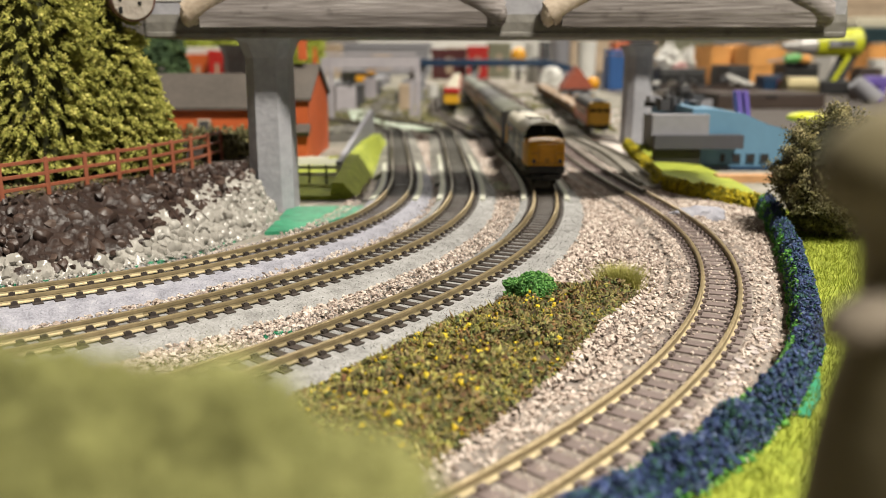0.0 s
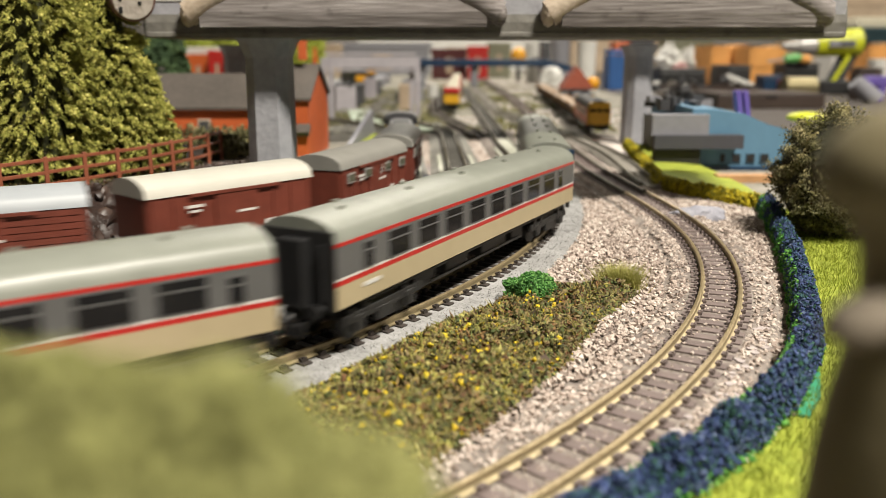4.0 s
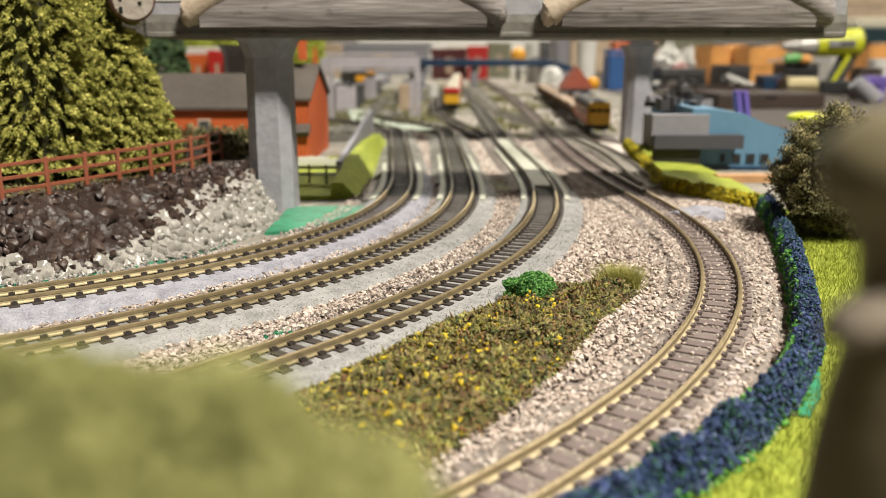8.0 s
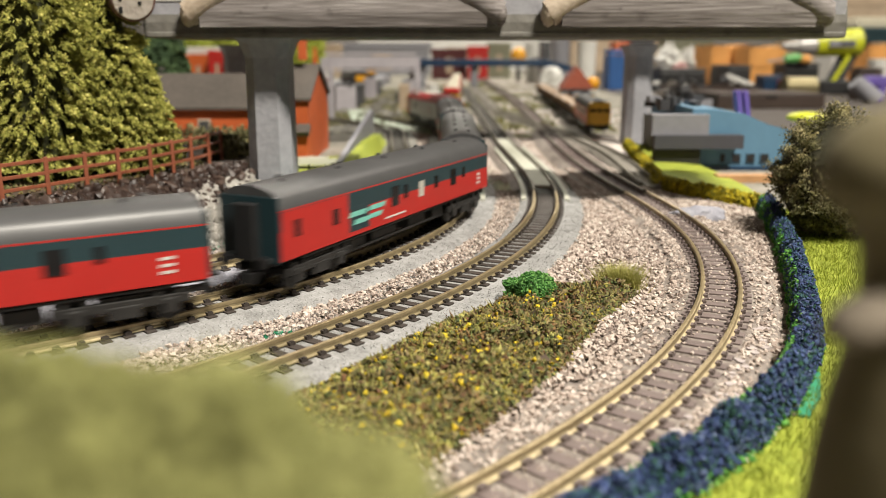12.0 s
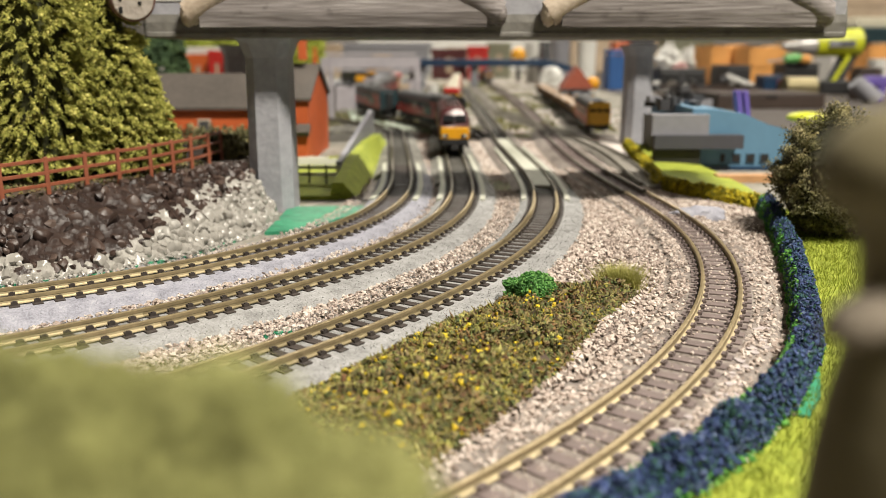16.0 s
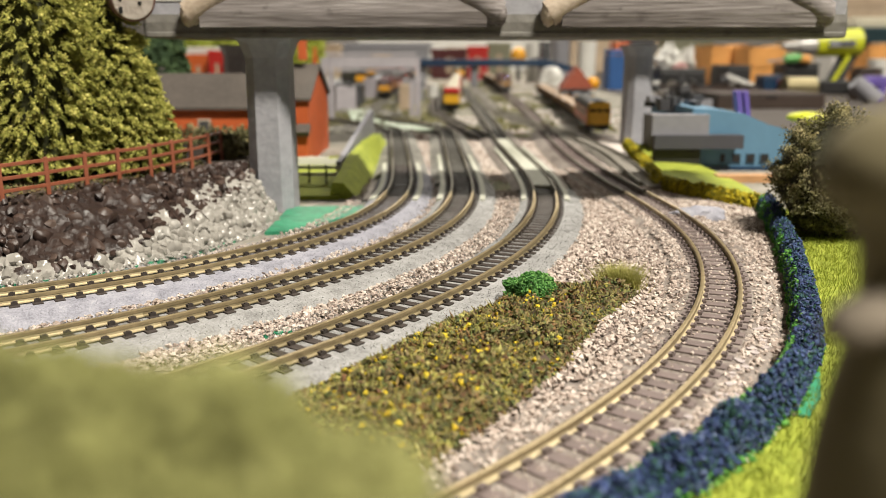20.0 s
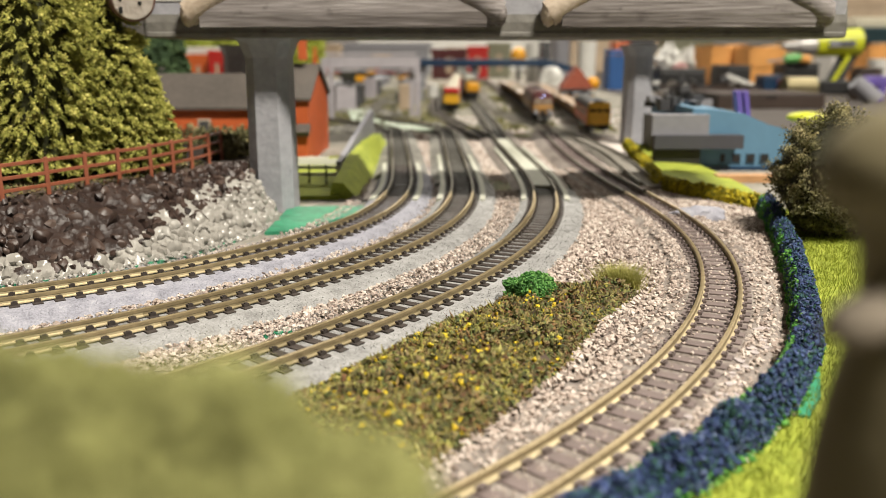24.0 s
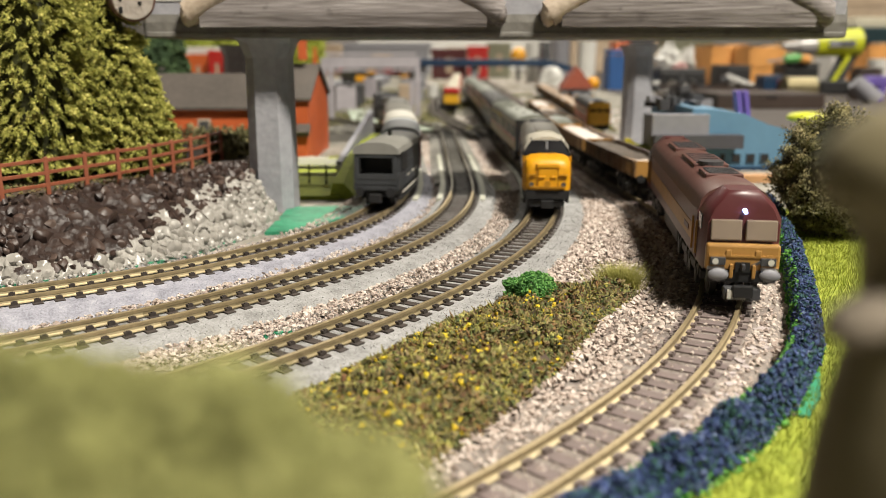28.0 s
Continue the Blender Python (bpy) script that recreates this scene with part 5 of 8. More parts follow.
def window(parent, x, z, w, h, width, frame_mat=None, glass=None, bars=True):
    """A pane on each side, proud of the panel, with a slim frame and a vent bar."""
    for k in (-1, 1):
        if frame_mat:
            f = bx("window_frame", (x, k * (width / 2 + 0.03), z), (w + 0.9, 0.22, h + 0.9), frame_mat, parent, bevel=0.05)
            tgt = f
        else:
            tgt = parent
        bx("window_pane", (x, k * (width / 2 + 0.11), z), (w, 0.2, h), glass or P_GLASS, tgt)
        if bars and frame_mat and h > 3.5:
            bx("vent_bar", (x, k * (width / 2 + 0.24), z + h * 0.18), (w, 0.16, 0.35), frame_mat, tgt)


def vehicle(name, label, category, group):
    return tagged(empty(name), label, category, group)


def coach(label, group, bands, cant, roof_mat, windows, frame_mat, L=134.0, W=18.6, marks=None, end_mat=None):
    root = vehicle("coach", label, "railway coach", group)
    x0, x1 = -L / 2, L / 2
    for nm, z0, z1, m in bands:
        band(root, nm, x0, x1, W, z0, z1, m)
    top = bands[-1][2]
    if cant:
        band(root, "cantrail_stripe", x0, x1, W + 0.06, top, top + 0.8, cant)
        top += 0.8
    roof_part(root, x0, x1, W - 0.1, top, 25.2, roof_mat, label="grey coach roof")
    for i in range(5):
        x = -L * 0.4 + L * 0.2 * i
        for y in (-2.6, 2.6):
            bm = bmesh.new()
            cyl(bm, (x + y, y, 24.2), (x + y, y, 25.7), 0.9, 0.7, 8)
            part("roof_vent", bm, roof_mat, root)
    for s, x in ((-1, x0), (1, x1)):
        e = bx("end_panel", (x + s * 0.25, 0, 14.3), (0.5, W - 0.4, 16.5), end_mat or M_BLACK, root, "black coach end")
        bx("gangway", (x + s * 1.6, 0, 13.8), (2.6, 6.6, 14.5), M_BLACK, e, bevel=0.4)
        bx("end_step", (x + s * 0.9, 6.4, 14), (0.8, 0.5, 12), M_BLACK, e)
        buffers(root, x + s * 0.5, s, 6.6)
        coupler(root, x - s * 3, s)
    for x, z, w, h in windows:
        window(root, x, z, w, h, W, frame_mat)
    bx("solebar", (0, 0, 6.3), (L - 2, 15.5, 1.6), M_UNDER, root)
    for x, w in ((-10, 16), (12, 12), (28, 9), (-26, 8)):
        bx("underframe_box", (x, 0, 3.9), (w, 13, 3.6), M_UNDER, root, bevel=0.3)
    for k in (-1, 1):
        bx("truss_rod", (0, k * 6.6, 2.8), (52, 0.6, 0.7), M_UNDER, root)
        bx("step_board", (0, k * 8.4, 5.6), (L * 0.86, 0.7, 0.6), M_UNDER, root)
    for x in (-L * 0.36, L * 0.36):
        bogie(root, x, 17.5, 2, 3.1)
    for mk in marks or ():
        nm, x, z, w, h, m, sk = mk
        for k in (-1, 1):
            bm = bmesh.new()
            yy = k * (W / 2 + (0.05 if h > 4 and nm not in ("pale_window", "cream_door") else 0.13))
            loft(bm, [[(x - w / 2 - sk * k * 0, yy - k * 0.1, z - h / 2), (x + w / 2, yy - k * 0.1, z - h / 2), (x + w / 2 + sk, yy - k * 0.1, z + h / 2), (x - w / 2 + sk, yy - k * 0.1, z + h / 2)], [(x - w / 2, yy, z - h / 2), (x + w / 2, yy, z - h / 2), (x + w / 2 + sk, yy, z + h / 2), (x - w / 2 + sk, yy, z + h / 2)]])
            part(nm, bm, m, root)
    return root


def ic_bands(stripe=P_RED):
    return [("lower_panel", 6.4, 11.3, P_CREAM), ("red_stripe", 11.3, 12.4, stripe), ("white_stripe", 12.4, 12.9, M_WHITE), ("window_band", 12.9, 19.4, P_BANDGREY)]


BLUEGREY = [("lower_panel", 6.4, 12.2, P_BLUE), ("white_line", 12.2, 12.6, M_WHITE), ("window_band", 12.6, 19.4, P_PALE)]
WIN_OPEN = [(-54, 15.9, 3, 5.2)] + [(-44 + 12.6 * i, 16.1, 8.4, 5.6) for i in range(8)] + [(56, 15.9, 3, 5.2)]
WIN_SIDE = [(-60, 15.6, 2.6, 4.6), (-51, 16.1, 8, 5.6), (-39, 16.1, 8.4, 5.6), (-26, 16.1, 8.4, 5.6), (-13, 16.1, 8.4, 4.6), (1, 15.6, 2.6, 4.4), (12, 16.1, 8.4, 5.6), (24, 16.1, 8.4, 5.6), (36, 16.1, 8.4, 5.6), (47, 16.1, 8.4, 5.6), (56, 15.6, 2.6, 4.4), (62, 15.6, 3.4, 5)]
WIN_FIRST = [(56, 16.0, 4.4, 5.8), (41, 16.0, 3.6, 5.4), (11, 16.0, 3.2, 4.8), (3, 16.0, 3.2, 4.8), (-15, 16.1, 8.2, 6.0), (-30, 16.1, 7.6, 6.0), (-41.5, 16.1, 7.2, 6.0), (-52, 16.1, 6.8, 6.0), (-64, 16.0, 2.6, 5.0)]
MARKS_FIRST = [("cream_door", 23.5, 16.0, 4.6, 6.0, P_CREAM, 0), ("cream_door", -3.5, 16.0, 4.2, 6.0, P_CREAM, 0), ("cream_door", -59.5, 16.0, 3.0, 5.6, P_CREAM, 0), ("yellow_stripe", -31, 19.8, 71, 0.8, P_LEMON, 0), ("crest_marking", 22, 9.6, 7, 0.9, K_LOUVRE, 0)]
NUMBER = [("number_marking", 55, 9.6, 6, 0.9, M_WHITE, 0)]
G_C = "coaches behind the blue locomotive"


def class_logo(root, x, z, h, W, m):
    """Two offset arrows built of bars, on both sides."""
    for k in (-1, 1):
        bm = bmesh.new()
        y = k * (W / 2 + 0.08)
        t = h * 0.15
        w = h * 1.45
        for c, s, r in (((x, y, z + h * 0.17), (w, 0.2, t), 0), ((x, y, z - h * 0.17), (w, 0.2, t), 0), ((x, y, z), (h * 0.6, 0.2, t), -40), ((x - k * h * 0.26, y, z + h * 0.36), (h * 0.62, 0.2, t), 40), ((x + k * h * 0.26, y, z - h * 0.36), (h * 0.62, 0.2, t), 40)):
            box(bm, c, s, ry=-r * k)
        part("double_arrow_marking", bm, m, root, "white double arrow shape")


def grille(root, x, z, w, h, W, m, slats=9):
    for k in (-1, 1):
        g = bx("grille", (x, k * (W / 2 + 0.05), z), (w, 0.2, h), M_DARKGREY, root)
        bm = bmesh.new()
        for i in range(slats):
            box(bm, (x, k * (W / 2 + 0.2), z - h / 2 + h * (i + 0.5) / slats), (w, 0.25, h / slats * 0.45))
        part("louvre", bm, m, g)


def nose_loco(label, group):
    """A diesel with a bonnet at each end: blue sides, white roof, yellow ends."""
    root = vehicle("diesel_locomotive", label, "locomotive", group)
    W, L = 18.0, 126.0
    band(root, "body_side", -46, 46, W, 6.2, 19.2, P_NAVY, "dark blue body side")
    roof_part(root, -47, 47, W - 0.05, 19.2, 25.4, P_ROOFWHITE, label="off-white roof")
    for s in (-1, 1):
        # bonnet
        bm = bmesh.new()
        rings = []
        for x, sc, zt in ((46, 1.0, 19.6), (53, 0.99, 19.4), (58, 0.965, 19.0), (61, 0.92, 18.4), (62.2, 0.84, 17.3), (62.7, 0.72, 15.9)):
            z0 = 6.2 + (0 if x < 62 else 0.6)
            w = W * sc / 2
            rings.append([(s * x, -w, z0), (s * x, w, z0), (s * x, w, zt - 3.2), (s * x, w * 0.93, zt - 1.4), (s * x, w * 0.72, zt - 0.4), (s * x, w * 0.35, zt), (s * x, -w * 0.35, zt), (s * x, -w * 0.72, zt - 0.4), (s * x, -w * 0.93, zt - 1.4), (s * x, -w, zt - 3.2)])
        loft(bm, rings)
        nose = part("bonnet", bm, P_YELLOW, root, "yellow rounded bonnet", smooth=True)
        bx("nose_door", (s * 62.6, 0, 11.2), (0.9, 7.4, 8.0), P_YELLOW, nose, bevel=0.5)
        bx("code_panel", (s * 62.5, 0, 16.0), (1.7, 8.8, 2.0), P_YELLOW, nose, bevel=0.5)
        for y in (-3.9, 3.9):
            bx("door_seam", (s * 63.0, y, 11.0), (0.25, 0.3, 7.0), P_SEAM, nose)
            bx("lamp_bracket", (s * 63.2, y * 0.55, 11.9), (0.7, 2.2, 0.7), P_YELLOW, nose, bevel=0.15)
            bx("handrail", (s * 63.2, y * 1.55, 12.6), (0.6, 3.2, 0.45), P_SEAM, nose)
        bx("nose_ledge", (s * 63.1, 0, 8.0), (0.6, 13.0, 0.6), P_SEAM, nose)
        for y in (-6, 6):
            bm = bmesh.new()
            cyl(bm, (s * 61.9, y, 9.0), (s * 63.1, y, 9.0), 0.9, n=10)
            part("marker_lamp", bm, M_DARKGREY, nose)
        bm = bmesh.new()
        cyl(bm, (s * 62.4, 0, 9.3), (s * 63.5, 0, 9.3), 1.2, n=12)
        part("headlamp", bm, P_SEAM, nose)
        # cab with raked windscreen
        bm = bmesh.new()
        loft(bm, [[(s * 40.0, y, z) for y, z in ((-W / 2, 18.2), (W / 2, 18.2), (W / 2, 20.3), (6.2, 24.2), (-6.2, 24.2), (-W / 2, 20.3))], [(s * x, y, z) for x, y, z in ((51.5, -W / 2 + 0.3, 18.2), (51.5, W / 2 - 0.3, 18.2), (50.6, W / 2 - 0.4, 20.3), (47.6, 6.0, 24.0), (47.6, -6.0, 24.0), (50.6, -W / 2 + 0.4, 20.3))]])
        cab = part("cab", bm, P_GLASS, root, "black windscreen surround")
        bx("windscreen_pillar", (s * 49.6, 0, 21.0), (0.5, 1.0, 6.2), M_DARKGREY, cab, ry=-28 * s)
        for k in (-1, 1):
            bx("cab_door", (s * 39.5, k * (W / 2 + 0.05), 13), (4.6, 0.3, 12), P_NAVY, root)
            bx("side_panel", (s * 47.8, k * (W / 2 + 0.0), 12.2), (11, 0.5, 12), P_YELLOW, root)
            bx("cab_window", (s * 46.5, k * (W / 2 + 0.12), 17.6), (6.4, 0.3, 3.4), P_GLASS, root)
        bx("buffer_beam", (s * 61.2, 0, 5.0), (2.4, 16.5, 3.6), M_BLACK, root, bevel=0.3)
        bx("valance", (s * 60.0, 0, 2.9), (3, 13, 2.4), M_BLACK, root)
        buffers(root, s * 62.2, s, 5.4)
        coupler(root, s * 60, s)
        bogie(root, s * 35, 27.5, 3, 3.6, 15.5)
    bx("fuel_tank", (0, 0, 4.0), (24, 15, 4.4), M_UNDER, root, bevel=0.6)
    bx("solebar", (0, 0, 5.9), (104, 16.6, 1.2), M_UNDER, root)
    class_logo(root, 14, 12.6, 11.0, W, M_WHITE)
    grille(root, -36, 13.5, 10, 7.6, W, M_BLACK)
    grille(root, 0, 16.8, 12, 3.0, W, P_NAVY, 5)
    grille(root, 26, 16.8, 12, 3.0, W, P_NAVY, 5)
    for k in (-1, 1):
        bx("name_plate", (-22, k * (W / 2 + 0.1), 16.6), (10, 0.3, 1.5), P_RED, root, "small red name plate")
        bx("number_marking", (-22, k * (W / 2 + 0.1), 11.6), (11, 0.2, 2.4), M_WHITE, root)
        bx("side_window", (-10, k * (W / 2 + 0.1), 16.8), (4, 0.3, 2.4), P_GLASS, root)
    bm = bmesh.new()
    cyl(bm, (-34, 0, 24.8), (-34, 0, 25.7), 5.2, n=20)
    part("roof_fan", bm, M_DARKGREY, root)
    bx("roof_hatch", (8, 0, 25.2), (26, 7, 0.8), P_ROOFWHITE, root, bevel=0.2)
    return root


def box_loco(label, group, kind):
    """Diesels with a full-width cab at each end; kind picks the paint and the face."""
    root = vehicle("diesel_locomotive", label, "locomotive", group)
    red = kind == "red_silver"
    goods = kind == "maroon_gold"
    L = {"red_silver": 126.0, "maroon_yellow": 130.0, "maroon_gold": 143.0}[kind]
    W = 18.2
    h = L / 2
    side = P_SILVER if red else P_MAROON
    roofm = P_RED if red else (P_MAROON_ROOF if goods else P_MAROON)
    zc = 19.0 if red else 18.2
    band(root, "body_side", -h + 12, h - 12, W, 6.2, zc, side)
    roof_part(root, -h + 12, h - 12, W - 0.05, zc, 25.2, roofm)
    for s in (-1, 1):
        # cab shell: lower face and raked upper face
        bm = bmesh.new()
        steep = 1.6 if goods else (3.2 if red else 6.5)
        rings = []
        for x, dz in ((h - 12.2, 0), (h - 2.4 - steep, 0)):
            rings.append([(s * x, y, z) for y, z in ((-W / 2, 6.2), (W / 2, 6.2), (W / 2, zc), (W * 0.4, zc + 3.6), (W * 0.2, 25.1), (-W * 0.2, 25.1), (-W * 0.4, zc + 3.6), (-W / 2, zc))])
        f = W / 2 - 0.8
        rings.append([(s * x, y, z) for x, y, z in ((h - 1.2, -f, 6.2), (h - 1.2, f, 6.2), (h - 0.8 - steep * 0.45, f, zc - 1), (h - 1.2 - steep * 0.8, f * 0.8, zc + 2.8), (h - 1.6 - steep, f * 0.45, 24.0), (h - 1.6 - steep, -f * 0.45, 24.0), (h - 1.2 - steep * 0.8, -f * 0.8, zc + 2.8), (h - 0.8 - steep * 0.45, -f, zc - 1))])
        loft(bm, rings)
        cab = part("cab", bm, P_RED if red else P_MAROON, root, smooth=True)
        lower = P_GOLD if goods else P_YELLOW
        hh = 6.6 if goods else (8.6 if red else 7.4)
        nose = bx("lower_face", (s * (h - 0.5), 0, 6.2 + hh / 2), (2.2, W - 1.0, hh), lower, cab, "gold lower cab front" if goods else "yellow lower cab front", bevel=0.7)
        for y in (-1, 1):
            if goods:
                bx("windscreen", (s * (h - 1.0), y * 4.05, 15.9), (1.0, 7.2, 5.0), P_GLASSPALE, cab, "hazy windscreen", bevel=0.3, ry=-8 * s)
                bx("marker_light", (s * (h + 0.5), y * 3.4, 10.6), (0.8, 1.4, 1.6), P_GOLD, nose, bevel=0.2)
                bx("air_pipe", (s * (h + 0.8), y * 2.6, 6.2), (0.8, 0.9, 3.4), P_GOLD, nose, bevel=0.2)
                bx("foot_step", (s * (h + 0.7), y * 6.2, 6.9), (1.0, 4.0, 0.6), M_STEEL, nose)
            else:
                bx("windscreen", (s * (h - 1.3 - steep * 0.55), y * 3.7, 18.4), (1.0, 6.9, 5.0), P_GLASS, cab, "dark windscreen", bevel=0.3, ry=-(24 if red else 38) * s)
            bx("lamp_housing", (s * (h + 0.6), y * 5.8, 8.6), (0.9, 3.6, 2.0), M_DARKGREY, nose, bevel=0.2)
            bm = bmesh.new()
            cyl(bm, (s * (h + 0.6), y * 6.4, 8.6), (s * (h + 1.3), y * 6.4, 8.6), 0.75, n=10)
            part("lamp_lens", bm, P_LAMPOFF, nose)
            bx("cab_window", (s * (h - 7.0), y * (W / 2 + 0.05), 17.0), (4.4, 0.3, 3.6), P_GLASS, cab)
            bx("cab_door", (s * (h - 13.5), y * (W / 2 + 0.06), 12.6), (4.6, 0.3, 12.2), P_RED if red else P_MAROON, cab)
            for o in (-3, 3):
                bx("handrail", (s * (h - 13.5) + o, y * (W / 2 + 0.4), 12.0), (0.5, 0.5, 8.5), M_WHITE if red else P_GOLD, cab)
        if red:
            bx("coupling_recess", (s * (h + 0.55), 0, 9.2), (0.6, 4.2, 4.6), M_BLACK, nose, bevel=0.3)
            bx("window_pillar", (s * (h - 1.0 - steep * 0.55), 0, 18.2), (1.4, 0.9, 5.2), P_YELLOW, cab, ry=-24 * s)
            bx("face_band", (s * (h - 0.6 - steep * 0.3), 0, 15.8), (1.6, W - 1.2, 1.6), P_YELLOW, cab)
            for y in (-1, 1):
                bx("yellow_cab_side", (s * (h - 4.2), y * (W / 2 - 0.25), 13.5), (4.6, 0.8, 13.0), P_YELLOW, cab)
                bm = bmesh.new()
                for i in range(10):
                    a0, a1 = i * math.pi / 20, (i + 1) * math.pi / 20
                    loft(bm, [[(s * (h - 33 + 15.5 * math.sin(a)), y * (W / 2 + 0.09 + o), 6.6 + 12 * math.cos(a)) for a in (a0, a1)] + [(s * (h - 33 + 9.5 * math.sin(a)), y * (W / 2 + 0.09 + o), 6.6 + 12 * math.cos(a) * 0.9) for a in (a1, a0)] for o in (-0.1, 0.03)])
                part("white_sweep", bm, M_WHITE, root, "white curved stripe")
                bx("tail_lamp", (s * (h + 0.9), y * 4.4, 10.2), (0.8, 1.3, 1.3), P_RED, nose, bevel=0.2)
                bx("lamp_bracket", (s * (h + 0.7), y * 5.6, 13.6), (0.8, 3.4, 0.6), P_PALE, nose)
                bx("jumper_cable", (s * (h + 0.8), y * 3.0, 7.6), (0.6, 0.7, 3.2), M_BLACK, nose)
                bx("red_side", (s * (h - 15), y * (W / 2 + 0.02), 12.6), (6, 0.2, 12.6), P_RED, root)
        bx("buffer_beam", (s * (h - 0.6), 0, 4.9), (2.4, 16, 3.2), M_BLACK, root, bevel=0.3)
        if goods:
            bx("face_ledge", (s * (h + 0.5), 0, 9.9), (0.7, W - 2.2, 0.5), P_GOLD, nose)
            bx("coupling_recess", (s * (h + 0.6), 0, 7.2), (0.5, 3.4, 2.6), M_BLACK, nose)
            bx("coupling_hook", (s * (h + 1.2), 0, 7.4), (1.6, 0.9, 1.6), M_DARKGREY, nose, bevel=0.2)
            bx("jumper_cable", (s * (h + 0.6), 3.2, 8.2), (0.7, 2.6, 0.6), M_DARKGREY, nose, rx=30)
            bx("snow_plough", (s * (h + 1.6), 0, 3.2), (2.2, 8.5, 3.2), M_DARKGREY, root, "grey coupler box", bevel=0.3)
            bx("coupler_plate", (s * (h + 3.0), -1.4, 3.2), (0.8, 4.2, 2.0), P_PALE, root)
            for y in (-1, 1):
                bm = bmesh.new()
                cyl(bm, (s * (h + 0.4), y * 5.9, 5.8), (s * (h + 2.8), y * 5.9, 5.8), 1.0, n=10)
                bmesh.ops.create_icosphere(bm, subdivisions=2, radius=2.0, matrix=Matrix.Translation((s * (h + 2.9), y * 5.9, 5.8)) @ Matrix.Diagonal((0.4, 1.25, 0.8, 1)))
                part("buffer", bm, M_GREY_CARD if s > 0 else M_DARKGREY, root, smooth=True)
        else:
            buffers(root, s * (h + 0.4), s, 5.2)
        coupler(root, s * (h - 2), s)
        bogie(root, s * (h - 27), 27.5, 3 if kind != "maroon_yellow" else 2, 3.6, 15.5)
    bx("fuel_tank", (0, 0, 3.8), (32, 15.5, 4.6), M_UNDER, root, bevel=0.6)
    bx("solebar", (0, 0, 5.9), (L - 8, 16.8, 1.2), M_UNDER, root)
    if red:
        for k in (-1, 1):
            for z in (3.6, 4.8, 6.0):
                bx("tank_rail", (0, k * 8.2, z), (24, 0.6, 0.5), M_WHITE, root)
            bx("name_plate", (28, k * (W / 2 + 0.1), 13.4), (8, 0.3, 2.4), M_BLACK, root)
            bx("crest", (28, k * (W / 2 + 0.1), 16.4), (2.6, 0.3, 1.4), M_DARKGREY, root)
            for tilt in (35, -50):
                bx("pink_marking", (-20, k * (W / 2 + 0.08), 12.4), (6.4, 0.2, 0.9), P_PINKMARK, root, ry=tilt)
            bx("cantrail", (0, k * (W / 2 - 0.3), 19.4), (L - 34, 0.9, 1.6), P_RED, root)
        for x, w, m in ((38, 26, P_SILVER), (10, 22, P_PALE), (-12, 9, P_SILVER)):
            bx("roof_panel", (x, 0, 25.0), (w, 9.5, 0.9), m, root, bevel=0.3)
        bx("roof_grille", (38, 0, 23.4), (24, 15.6, 1.6), P_SILVER, root, bevel=0.5)
        for i in range(3):
            bm = bmesh.new()
            cyl(bm, (30 + i * 8, 0, 25.3), (30 + i * 8, 0, 25.7), 2.8, n=14)
            part("roof_fan", bm, M_DARKGREY, root)
        for i in range(9):
            bx("roof_rib", (-46 + i * 3.4, 0, 24.9), (0.7, 9.5, 0.7), P_RED, root)
        for s in (-1, 1):
            bx("horn_grille", (s * (h - 9), 0, 24.7), (3.6, 6.5, 1.0), M_DARKGREY, root, bevel=0.3)
    else:
        for k in (-1, 1):
            bx("gold_band", (0, k * (W / 2 + 0.04), 11.6), (L - 30, 0.2, 4.4), P_GOLD, root, "gold yellow side band")
            bx("number_marking", (L * 0.3, k * (W / 2 + 0.2), 11.6), (8, 0.2, 1.4), P_MAROON, root)
        for x, w in ((-30, 20), (8, 26), (36, 12)):
            g = bx("roof_grille", (x, 0, 24.8), (w, 10, 1.2), P_MAROON_ROOF, root, "dusty brown roof grille", bevel=0.3)
            for i in range(5):
                bx("grille_bar", (x - w * 0.4 + i * w * 0.2, 0, 25.5), (0.9, 8, 0.4), M_DARKGREY, g)
        bm = bmesh.new()
        cyl(bm, (20, 0, 24.6), (20, 0, 26.2), 3.6, n=16)
        part("exhaust", bm, M_DARKGREY, root)
    if goods:
        bm = bmesh.new()
        cyl(bm, (h - 2.2, 0, 20.6), (h - 0.4, 0, 20.4), 0.48, n=12)
        part("headlamp", bm, P_LAMP, root, "lit blue-white headlamp")
    return root


